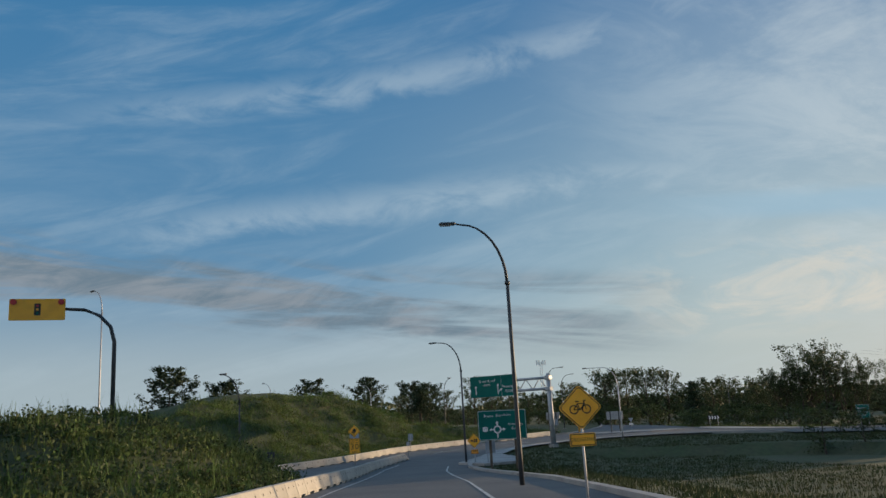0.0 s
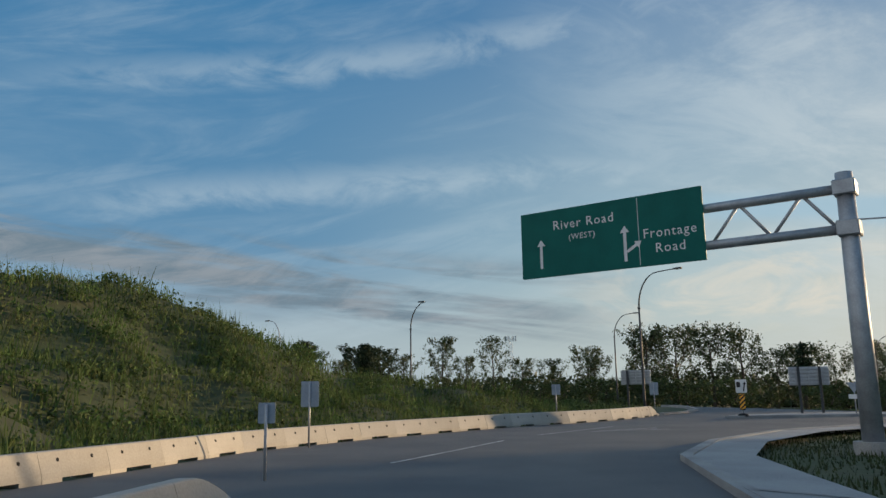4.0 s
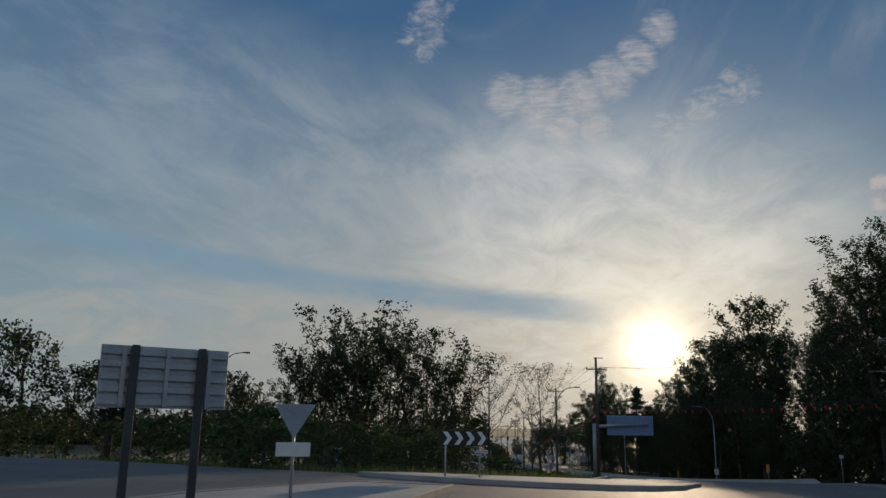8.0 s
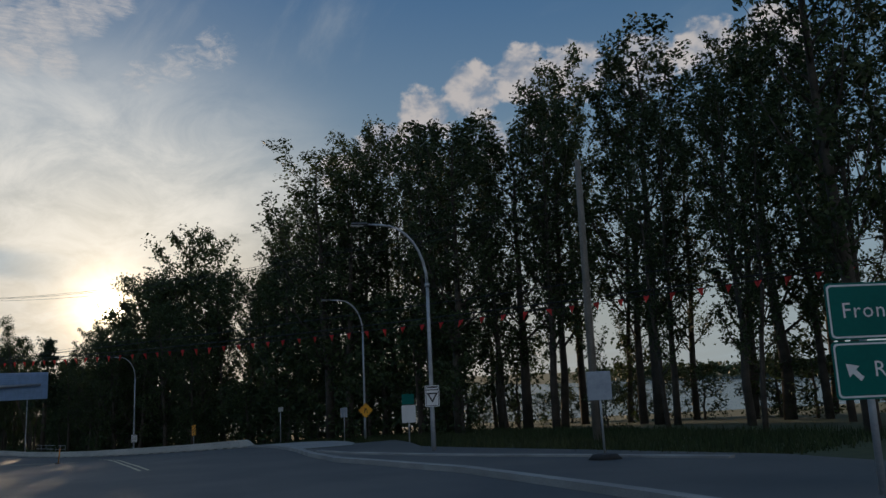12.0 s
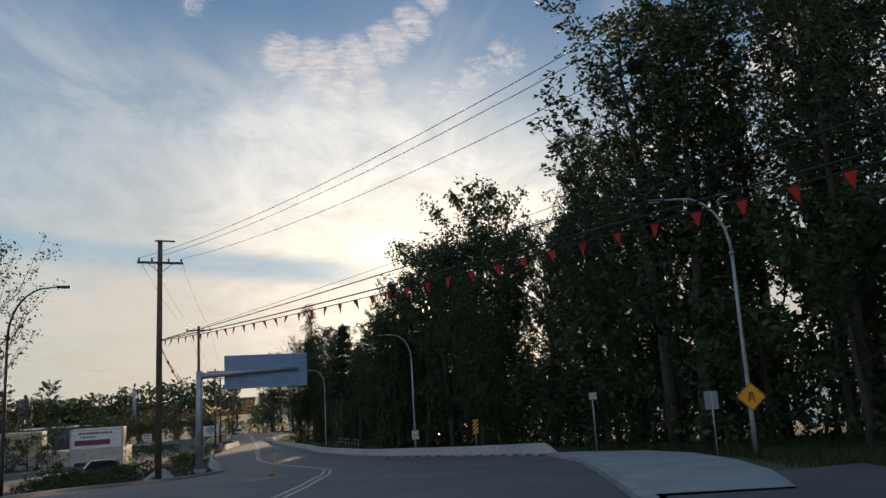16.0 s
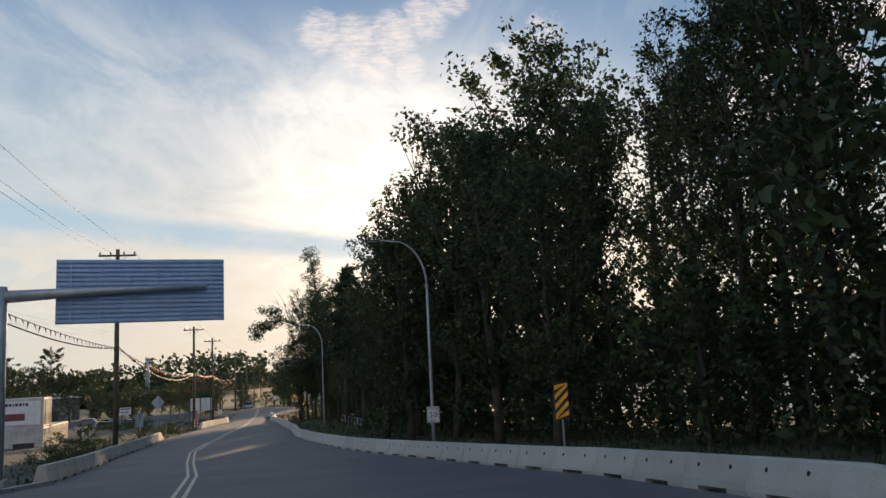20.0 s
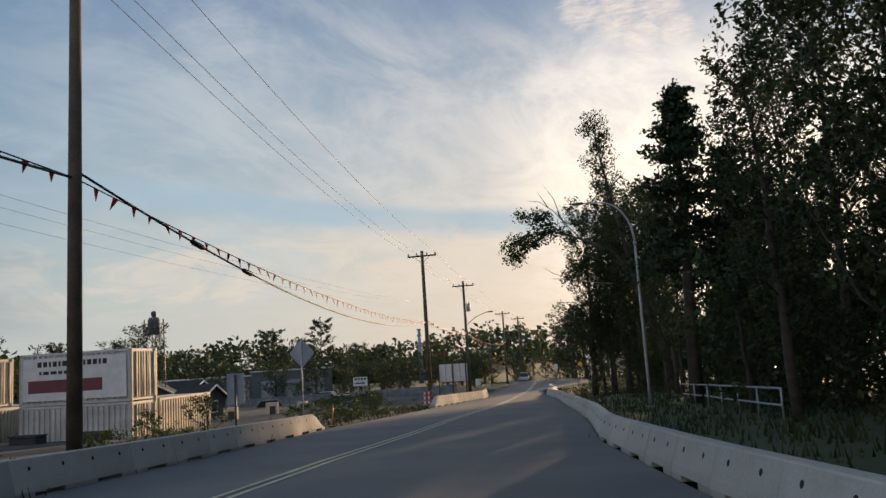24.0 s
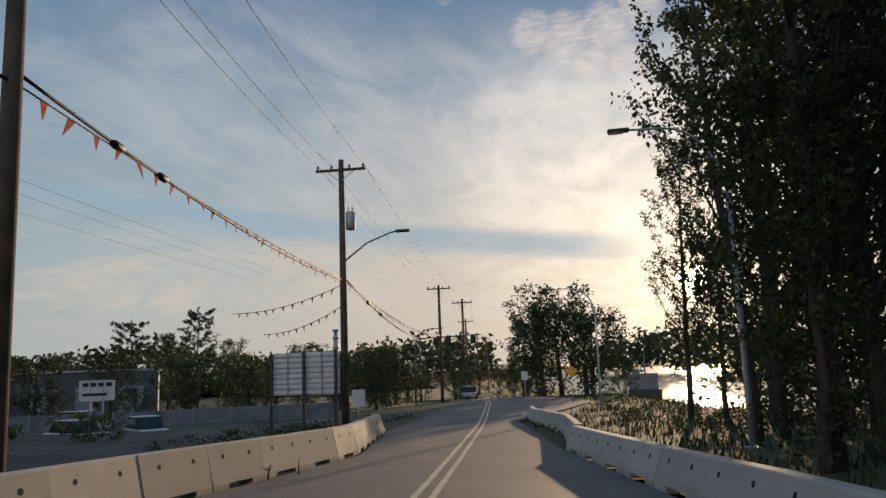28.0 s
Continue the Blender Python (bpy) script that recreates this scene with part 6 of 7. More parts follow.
for x, y, h in [(44, 66, 2.2), (47, 70, 2.6), (51, 68, 2.2), (55, 72, 2.4), (60, 74, 2.6), (65, 76, 2.5), (70, 79, 2.6), (75, 80, 2.4), (58, 84, 3.2), (52, 82, 3.2), (47, 84, 3.0), (66, 85, 3), (26, 106, 3.6), (31, 105, 3.8), (36, 103, 3.6), (21, 110, 3.2), (42, 101, 3.4), (15, 113, 3),
                (91, 86.6, 1.2), (93.4, 88.2, 1.4), (95.6, 90.0, 1.3), (98.2, 91.6, 1.1), (100.8, 93.8, 1.5), (103.4, 95.6, 1.6), (114, 103, 1.0), (118, 108, 1.2), (122, 113.6, 0.9), (126, 118.2, 0.8), (128.6, 121.6, 0.8), (136, 126.6, 1.0), (140, 130, 1.0), (145, 135.4, 1.1)]:
    plant("shrub", x, y, h, wide=1.5)
# a dark hedge at the foot of the belt
hrng = random.Random(5)
for (x0, y0), (x1, y1) in (((-22, 160), (24, 117)), ((24, 117), (54, 108)), ((54, 108), (66, 100))):
    n = int(math.hypot(x1 - x0, y1 - y0) / 4.5)
    for k in range(n):
        plant("thicket", x0 + (x1 - x0) * k / n + hrng.uniform(-1, 1), y0 + (y1 - y0) * k / n + hrng.uniform(-1, 1), hrng.uniform(3.6, 5.4), wide=1.1)
# trees behind the yard
for x, y, h in [(175, 235, 6.2), (181, 242, 7), (180, 223, 6.1), (188, 234, 6.7), (188, 219, 6), (194, 223, 5.4), (198, 225, 6.5), (159, 216, 9), (163, 217, 7.2), (172, 232, 8.2), (171, 213, 8.6), (177, 210, 8), (182, 204, 7.6), (188, 207, 6.3), (193, 208, 7.6), (191, 198, 6.6), (201, 200, 7.6), (211, 200, 5.7), (176, 200, 4), (184, 196, 4), (170, 202, 4.4), (162, 205, 5), (155, 247, 13), (158, 242, 13), (165, 256, 10.5), (169, 255, 9.5), (176, 264, 7), (186, 272, 9.5), (195, 279, 9), (211, 290, 13), (208, 253, 10), (213, 250, 8), (218, 247, 8), (205, 208, 7), (204, 203, 7.4), (208, 205, 6), (138, 207, 10.5), (141, 206, 8.5), (134, 212, 9),
                (183, 212, 7.4), (189, 208, 5.5), (188, 188, 6), (194, 191, 6), (198, 195, 6.6), (202, 199, 5.5), (202, 210, 6), (128, 196, 9), (121, 190, 8), (147, 214, 7), (152, 225, 8), (225, 262, 9), (232, 258, 8), (240, 262, 9), (250, 270, 9)]:
    plant("far", x, y, h if h >= 9 else h * 0.86, wide=1.0 if h >= 9 else 1.35)
for x, y, h in [(206, 297, 20), (218, 292, 21.5)]:
    plant("tallpine", x, y, h)


# ---- grass and weeds ----
def grass_field(name, places, tall, label, mat, blades=5, seed=3, width=0.045, spread=0.22):
    """Tufts of bent blades as one sheet of plants."""
    r = np.random.RandomState(seed)
    n = len(places) * blades
    p = np.repeat(places, blades, 0) + np.column_stack([r.normal(0, spread, (n, 2)), np.zeros(n)])
    h = tall * r.uniform(0.45, 1.25, n) * np.repeat(r.uniform(0.5, 1.4, len(places)), blades)
    a = r.uniform(0, 6.28, n)
    side = np.column_stack([np.cos(a), np.sin(a), 0 * a]) * width * r.uniform(0.6, 1.6, n)[:, None]
    b = r.uniform(0, 6.28, n)
    lean = np.column_stack([np.cos(b), np.sin(b), 0 * b]) * (h * r.uniform(0.1, 0.5, n))[:, None]
    up = np.column_stack([0 * h, 0 * h, h])
    q = np.stack([p - side, p + side, p + lean + up], 1).reshape(-1, 3)
    f = np.arange(n * 3).reshape(-1, 3)
    ob = fast_mesh(name, q, f, mat, None)
    return tagged(ob, label, "grass", kind="stuff")


def scatter(n, x0, x1, y0, y1, keep, seed):
    r = np.random.RandomState(seed)
    xy = np.column_stack([r.uniform(x0, x1, n), r.uniform(y0, y1, n)])
    xy = xy[keep(xy)]
    return np.column_stack([xy, land_z(xy) - 0.03])


weeds = material("hill_weeds", (0.065, 0.115, 0.032), (0.105, 0.14, 0.045), 0.85, grain=0.5, stain=0.1, leaf=0.3)
def hill_near(q):
    d = signed(q, HILL_EDGE)[0]
    return (d > 0.4) & (d < 15)


hill_spots = scatter(60000, -14, 26, -66, 62, hill_near, 4)
grass_field("hill_grass", hill_spots, 0.22, "thick mixed grass on the sunlit embankment", grass_blades, 8, 5, 0.024, 0.28)
grass_field("hill_stalks", hill_spots[::4], 0.75, "tall grass stalks on the embankment", weeds, 6, 6, 0.02, 0.3)


def clumps(name, places, radius, count, size, mat, label, seed):
    """Low leafy herbs in loose mounds, as one sheet of plants."""
    rng = random.Random(seed)
    v, f = leaf_mesh(rng, [(Vector(p) + Vector((0, 0, radius * 0.25)), rng.uniform(0.4, 1.2)) for p in places], radius, count, size, 0.6, 0.45)
    return tagged(fast_mesh(name, v, f, mat, None), label, "weeds", kind="stuff")


clumps("hill_herbs", hill_spots[3::14], 0.75, 48, 0.083, weeds, "leafy weeds in mounds on the embankment", 31)
# scattered darker clumps, their colour standing for shade in the slope's hollows
clumps("hill_bushes", hill_spots[7::22], 0.85, 52, 0.078, leaf_shrub, "darker bushy weeds standing for shaded hollows of the embankment", 33)
bramble = scatter(900, 4, 20, -58, -18, lambda q: (signed(q, HILL_EDGE)[0] > 0.3) & (signed(q, HILL_EDGE)[0] < 11), 41)
clumps("brambles", bramble, 0.7, 66, 0.08, leaf_dark, "dark low brambles on the near mound", 42)
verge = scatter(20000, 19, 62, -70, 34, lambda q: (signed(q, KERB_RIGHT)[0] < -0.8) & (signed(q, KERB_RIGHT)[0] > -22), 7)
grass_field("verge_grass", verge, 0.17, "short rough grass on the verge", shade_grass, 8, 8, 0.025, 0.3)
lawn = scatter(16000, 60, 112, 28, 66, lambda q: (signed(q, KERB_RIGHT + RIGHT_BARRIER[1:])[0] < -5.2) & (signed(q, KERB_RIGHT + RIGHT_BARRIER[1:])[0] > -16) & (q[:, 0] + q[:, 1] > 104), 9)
grass_field("lawn_grass", lawn, 0.3, "uncut grass under the trees, its colour darkened for shade", shade_grass, 10, 10, 0.025, 0.25)
RIGHT_EDGE = RIGHT_BARRIER + far_right[::-1][1:]
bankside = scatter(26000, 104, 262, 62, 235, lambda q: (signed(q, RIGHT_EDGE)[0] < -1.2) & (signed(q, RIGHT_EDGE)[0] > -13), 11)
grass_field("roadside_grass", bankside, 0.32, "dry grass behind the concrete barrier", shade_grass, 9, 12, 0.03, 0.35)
bank_scrub = scatter(420, 172, 225, 140, 195, lambda q: (signed(q, RIGHT_EDGE)[0] < -4.5) & (signed(q, RIGHT_EDGE)[0] > -15), 45)
clumps("bank_scrub", bank_scrub, 0.8, 60, 0.09, leaf_dark, "low green bushes on the riverbank", 46)
north = scatter(9000, 24, 90, 54, 100, lambda q: (signed(q, EXIT_LEFT)[0] > 0.8) & (q[:, 0] > 43), 13)
grass_field("field_grass", north, 0.4, "tall grass beyond the roundabout", grass_blades, 4, 14, 0.045, 0.35)
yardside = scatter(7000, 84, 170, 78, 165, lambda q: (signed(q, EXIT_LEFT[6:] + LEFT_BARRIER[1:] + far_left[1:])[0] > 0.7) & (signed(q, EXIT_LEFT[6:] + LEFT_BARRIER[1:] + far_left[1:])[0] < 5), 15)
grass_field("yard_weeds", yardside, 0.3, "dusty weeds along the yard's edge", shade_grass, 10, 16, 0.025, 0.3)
scrub = scatter(4200, 84, 185, 78, 185, lambda q: (signed(q, EXIT_LEFT[6:] + LEFT_BARRIER[1:] + far_left[1:])[0] > 1.2) & (signed(q, EXIT_LEFT[6:] + LEFT_BARRIER[1:] + far_left[1:])[0] < 8) & (np.sin(q[:, 0] * 0.31) + np.sin(q[:, 1] * 0.23 + 1) > -0.3), 43)
clumps("yard_scrub", scrub, 0.55, 60, 0.07, leaf_dark, "dark scrub along the edge of the yard", 44)

# humps of earth and rubble at the corner of the yard
def hump(x, y, long, wide_, tall, turn, mat, label, category, rough):
    ob = thing("earth_hump" if category == "mound" else "rubble_pile", pose(x, y, zat(x, y) - 0.25, 0, 0, turn), label, category)
    bm = bmesh.new()
    nr, na = 9, 30
    rings = [[bm.verts.new((0, 0, tall + 0.25))]]
    for i in range(1, nr + 1):
        f = i / nr
        row = []
        for k in range(na):
            a = 2 * math.pi * k / na
            px, py = math.cos(a) * f * long / 2, math.sin(a) * f * wide_ / 2
            w = noise.noise((px * 1.1 + x, py * 1.1, 0.3)) + 0.5 * noise.noise((px * 3 + x, py * 3, 1.3))
            row.append(bm.verts.new((px * (1 + 0.12 * w), py * (1 + 0.12 * w), (tall + 0.25) * (math.cos(f * math.pi) * 0.5 + 0.5) + rough * w * (1 - f * f))))
        rings.append(row)
    for k in range(na):
        bm.faces.new((rings[0][0], rings[1][k], rings[1][(k + 1) % na]))
        for i in range(1, nr):
            bm.faces.new((rings[i][k], rings[i + 1][k], rings[i + 1][(k + 1) % na], rings[i][(k + 1) % na]))
    for f in bm.faces:
        f.smooth = True
    part("heap", bm, mat, ob)
    return ob


hump(97.6, 93.6, 8.0, 4.2, 1.25, -60, hill_soil, "grassy earth hump at the corner of the yard", "mound", 0.25)
hump(100.0, 88.9, 3.6, 2.2, 0.8, -60, kerb_concrete, "pale heap of sand and broken concrete beside the road", "pile", 0.12)
hs = np.random.RandomState(52)
hump_spots = np.column_stack([97.6 + hs.normal(0, 1.2, 700), 93.6 + hs.normal(0, 1.7, 700), np.zeros(700)])
hump_spots[:, 2] = land_z(hump_spots[:, :2]) + 1.0 * np.exp(-((hump_spots[:, 0] - 97.6) / 2.0) ** 2 - ((hump_spots[:, 1] - 93.6) / 2.4) ** 2)
grass_field("hump_grass", hump_spots, 0.35, "rough grass on the earth hump", grass_blades, 10, 53, 0.022, 0.2)

# scrub before the containers
for dx, dy, h in ((-8.0, -2.4, 3.6), (-10.0, -2.8, 4.4), (-12.2, -3.0, 4.4), (-14.4, -2.6, 4.4), (-16.6, -2.0, 4.0), (-6.4, -3.6, 1.5), (1.6, -1.0, 1.8), (3.6, 0.6, 2.2)):
    t = radians(-43)
    plant("thicket", 130.3 + dx * math.cos(t) - dy * math.sin(t), 133.7 + dx * math.sin(t) + dy * math.cos(t), h, wide=1.2)
# bushes in the yard
for x, y in ((158.6, 163), (157, 157.5), (160, 170), (156.4, 166), (164.5, 170.5), (154.6, 160)):
    plant("shrub", x, y, 1.5, wide=1.4)

# the far shore, too far off to tell its trees apart
rs = np.random.RandomState(21)
t_ = rs.uniform(0.2, 1.0, 900)
base_ = dense(PATH_MID, 2.0)
tan_ = np.gradient(base_, axis=0)
tan_ /= np.hypot(*tan_.T)[:, None]
ii = (t_ * (len(base_) - 1)).astype(int)
far_xy = base_[ii] + np.column_stack([tan_[ii, 1], -tan_[ii, 0]]) * rs.uniform(650, 760, 900)[:, None] + tan_[ii] * rs.uniform(-250, 250, 900)[:, None]
fv, ff = leaf_mesh(random.Random(5), [(Vector((x, y, -9 + rs.uniform(1, 9))), 1.0) for x, y in far_xy], 7.0, 14, 2.6)
shore = fast_mesh("far_shore_woods", fv, ff, leaf_mid, None)
tagged(shore, "low dark woods on the river's far shore", "woods", kind="stuff")

# woods along the horizon on the landward side
wood_az = rs.uniform(-62, 62, 1500)
wood_d = rs.uniform(330, 480, 1500)
wood = [(Vector((170 - math.sin(radians(a)) * d, 120 + math.cos(radians(a)) * d, rs.uniform(-8, 5 + 4 * math.sin(a * 0.31)))), 1.0) for a, d in zip(wood_az, wood_d) if not (a < -40 and d * math.cos(radians(a + 44)) > 0 and abs(d * math.sin(radians(a + 44))) < 26)]
fv, ff = leaf_mesh(random.Random(6), wood, 6.0, 22, 1.5)
tagged(fast_mesh("distant_woods", fv, ff, leaf_mid, None), "dark belt of distant trees on the horizon", "woods", kind="stuff")

# ---- the yard on the river road ----
white_steel = material("container_white", (0.6, 0.6, 0.58), (0.45, 0.44, 0.42), 0.6, 0.0, grain=10, stain=1.2, mixing=0.2)
# white steel with the low sun's warm light put into the colour
sunlit_steel = material("container_sunlit", (0.55, 0.48, 0.36), (0.42, 0.36, 0.26), 0.6, 0.0, grain=10, stain=1.2, mixing=0.2)
# dark siding and shingles, darkened further for shade from trees across the road
house_dark = material("dark_siding", (0.035, 0.038, 0.042), (0.05, 0.05, 0.052), 0.8, grain=12, stain=1)
roof_dark = material("dark_shingles", (0.022, 0.022, 0.024), (0.034, 0.033, 0.032), 0.9, grain=16, stain=1, bump=0.4)
trim_white = material("white_trim", (0.75, 0.74, 0.7), (0.6, 0.6, 0.57), 0.6, grain=14, stain=2)
metal_wall = material("blue_grey_cladding", (0.12, 0.14, 0.155), (0.09, 0.105, 0.12), 0.55, 0.2, grain=8, stain=0.5)
glass = material("dark_window_glass", (0.02, 0.025, 0.03), (0.03, 0.035, 0.04), 0.08, grain=6, stain=1, mixing=0.05)
car_white = material("car_white", (0.7, 0.7, 0.7), (0.62, 0.62, 0.62), 0.3, grain=6, stain=1, mixing=0.05, coat=0.5)
car_dark = material("car_dark", (0.06, 0.065, 0.07), (0.08, 0.08, 0.085), 0.3, grain=6, stain=1, mixing=0.05, coat=0.5)
rubber = material("tyre_rubber", (0.02, 0.02, 0.02), (0.03, 0.03, 0.03), 0.9, grain=20, stain=3)
hull_grey = material("ship_grey", (0.28, 0.3, 0.32), (0.22, 0.22, 0.23), 0.6, grain=2, stain=0.4)


banner_red = material("faded_banner_red", (0.2, 0.045, 0.065), (0.16, 0.04, 0.055), 0.6, grain=10, stain=1.2, mixing=0.2)


def container(m, length, side_mat, end_mat, label, face=False, doors=True):
    """A shipping container: corrugated sides, corner posts, doors with bars; front along local x, facing -y."""
    ob = thing("shipping_container", m, label, "container", "shipping containers")
    w, h = 2.44, 2.6
    bm = bmesh.new()
    box(bm, 0, w / 2, h / 2, length - 0.1, w - 0.12, h - 0.06)
    part("body", bm, side_mat, ob)
    n = int(length / 0.28)
    for k in range(n):
        for y in (0.015, w - 0.015):
            bm = bmesh.new()
            box(bm, -length / 2 + length * (k + 0.5) / n, y, h / 2, 0.16, 0.07, h - 0.3, 0.02)
            part("rib", bm, side_mat, ob)
    for sx in (-1, 1):
        n = 9
        for k in range(n):
            bm = bmesh.new()
            box(bm, sx * (length / 2 - 0.02), 0.1 + (w - 0.2) * (k + 0.5) / n, h / 2, 0.08, 0.15, h - 0.3, 0.02)
            part("end_rib", bm, end_mat, ob)
        for y in (0.06, w - 0.06):
            bm = bmesh.new()
            box(bm, sx * (length / 2 - 0.06), y, h / 2, 0.14, 0.14, h, 0.01)
            part("corner_post", bm, end_mat, ob)
    for z in (0.07, h - 0.07):
        for y in (0.05, w - 0.05):
            bm = bmesh.new()
            box(bm, 0, y, z, length - 0.2, 0.12, 0.13, 0.01)
            part("rail", bm, side_mat, ob)
    if doors:
        for k in range(4):
            bm = bmesh.new()
            tube(bm, [(length / 2 + 0.05, 0.35 + 0.58 * k, 0.2), (length / 2 + 0.05, 0.35 + 0.58 * k, h - 0.2)], 0.02, 6)
            part("lock_bar", bm, galv, ob)
    if face:
        bm = bmesh.new()
        box(bm, 0, -0.05, h / 2, length - 0.5, 0.02, h - 0.5)
        f = part("banner", bm, sign_white, ob, "white banner with dark writing")
        for k, (x0, x1, z, t) in enumerate(((-2.0, 1.7, 2.05, 0.26), (-1.9, -0.2, 1.62, 0.16))):
            x = x0
            while x < x1:
                wd = 0.12 + 0.1 * ((k + int(x * 7)) % 3)
                bm = bmesh.new()
                box(bm, x + wd / 2, -0.064, z, wd, 0.006, t)
                part("text_bar", bm, sign_black, f)
                x += wd + 0.09
        bm = bmesh.new()
        box(bm, -0.5, -0.064, 0.95, 4.0, 0.008, 0.62)
        part("red_panel", bm, banner_red, f, "faded dark red banner panel")
    return ob


def beside(dx, dy, base=(130.3, 133.7), turn=-43):
    """A place near the stack's right front corner, along its front and back from it."""
    t = radians(turn)
    return base[0] + dx * math.cos(t) - dy * math.sin(t), base[1] + dx * math.sin(t) + dy * math.cos(t)


CT = "weathered white shipping container in the yard"
zc = -7.95
# white sides, and ends coloured as if the sun caught them
for dx, dy, dz, face, mats in ((-3.03, 0, 0, False, (white_steel, sunlit_steel)), (-3.03, 0, 2.62, True, (white_steel, sunlit_steel)), 
                               (-11.5, 1.5, 0, False, (white_steel, sunlit_steel)), (-12.4, 1.5, 2.62, False, (sunlit_steel, sunlit_steel)), (-9.8, 4.6, 0.0, False, (white_steel, sunlit_steel))):
    x, y = beside(dx, dy)
    container(pose(x, y, zc + dz, 0, 0, -43), 6.06, mats[0], mats[1], CT if not face else "white shipping container with a printed banner, stacked on another", face)
x, y = beside(0, 2.7 + 3.03)
container(pose(x, y, zc, 0, 0, 47), 6.06, sunlit_steel, sunlit_steel, "shipping container in warm sunlit cream set across behind the stack", False)
for dx, dy in ((-1.2, -1.4), (-4.4, -1.6)):
    x, y = beside(dx, dy)
    ob = thing("planter_box", pose(x, y, rz(x, y) - 0.5, 0, 0, -48), "dark low box in front of the containers", "box")
    bm = bmesh.new()
    box(bm, 0, 0, 0.4, 1.5, 0.8, 0.8, 0.06)
    part("body", bm, house_dark, ob)
    bm = bmesh.new()
    box(bm, 0, 0, 0.83, 1.56, 0.86, 0.07, 0.02)
    part("lid", bm, house_dark, ob)


def gabled(name, x, y, z, turn, w, d, wall_h, rise, wall_mat, roof_mat, label, windows=(), door=None):
    """A house with a gable towards -y."""
    ob = thing(name, pose(x, y, z, 0, 0, turn), label, "house")
    bm = bmesh.new()
    a = [bm.verts.new(p) for p in ((-w / 2, 0, 0), (w / 2, 0, 0), (w / 2, 0, wall_h), (0, 0, wall_h + rise), (-w / 2, 0, wall_h))]
    b = [bm.verts.new((v.co.x, d, v.co.z)) for v in a]
    bm.faces.new(a), bm.faces.new(b[::-1])
    for k in range(5):
        bm.faces.new((a[k], b[k], b[(k + 1) % 5], a[(k + 1) % 5]))
    bmesh.ops.recalc_face_normals(bm, faces=bm.faces)
    part("wall", bm, wall_mat, ob)
    for s in (-1, 1):
        bm = bmesh.new()
        over = 0.35
        sl = rise / (w / 2)
        top, low = (0, wall_h + rise + 0.1), (s * (w / 2 + over), wall_h - over * sl + 0.1)
        vs = [bm.verts.new((p[0], yy, p[1] + dz)) for dz in (0, 0.12) for yy in (-over, d + over) for p in (top, low)]
        for q in ((0, 1, 3, 2), (4, 6, 7, 5), (0, 4, 5, 1), (2, 3, 7, 6), (1, 5, 7, 3), (0, 2, 6, 4)):
            bm.faces.new([vs[i] for i in q])
        bmesh.ops.recalc_face_normals(bm, faces=bm.faces)
        part("roof", bm, roof_mat, ob)
        bm = bmesh.new()
        tube(bm, [(0, -over - 0.02, wall_h + rise + 0.1), (low[0], -over - 0.02, low[1])], 0.09, 4)
        part("barge_board", bm, trim_white, ob, "white barge board")
    for wx, wz, ww, wh in windows:
        bm = bmesh.new()
        box(bm, wx, -0.02, wz, ww + 0.16, 0.06, wh + 0.16)
        fr = part("window", bm, trim_white, ob)
        bm = bmesh.new()
        box(bm, wx, -0.06, wz, ww, 0.03, wh)
        part("pane", bm, glass, fr)
    return ob


gabled("house", 140.6, 172.6, -9.0, -18, 7.0, 9.0, 2.3, 2.0, house_dark, roof_dark, "dark gabled house with white barge boards", [(-1.6, 1.4, 0.9, 1.0), (1.6, 1.4, 0.9, 1.0)])
gabled("house", 144.0, 162.6, -8.6, 22, 2.6, 4.0, 2.1, 1.0, house_dark, roof_dark, "small dark shed with a white gable", [(0, 1.3, 0.6, 0.9)])
gabled("house", 149.0, 181.8, -9.4, 30, 5.0, 8.0, 2.6, 1.5, house_dark, roof_dark, "dark house with a low gable", [(-1.0, 1.4, 0.8, 0.9), (1.2, 1.4, 0.8, 0.9)])


def warehouse(x, y, z, turn, w, d, h, label):
    ob = thing("warehouse", pose(x, y, z, 0, 0, turn), label, "building")
    bm = bmesh.new()
    box(bm, 0, d / 2, h / 2, w, d, h)
    part("wall", bm, metal_wall, ob)
    bm = bmesh.new()
    box(bm, 0, d / 2, h + 0.1, w + 0.5, d + 0.5, 0.22, 0.03)
    part("roof", bm, alu, ob)
    n = int(w / 1.1)
    for k in range(n):
        bm = bmesh.new()
        box(bm, -w / 2 + w * (k + 0.5) / n, -0.03, h / 2, 0.12, 0.06, h - 0.1)
        part("cladding_rib", bm, metal_wall, ob)
    for k in range(3):
        bm = bmesh.new()
        box(bm, -w * 0.3 + w * 0.3 * k, -0.05, 1.5, 2.6, 0.08, 3.0)
        part("shutter", bm, sign_back, ob, "grey roller shutter")
    return ob


warehouse(165, 226, -9.6, -12, 16, 12, 4.0, "long blue-grey metal warehouse behind the yard")
warehouse(178, 222, -9.6, -20, 14, 12, 4.6, "blue-grey metal warehouse behind the yard")
warehouse(150, 205, -9.6, -10, 12, 8, 3.8, "grey metal shed behind the houses")


tank_grey = material("dull_tank_steel", (0.13, 0.13, 0.13), (0.08, 0.075, 0.07), 0.8, grain=10, stain=1.5, mixing=0.2)


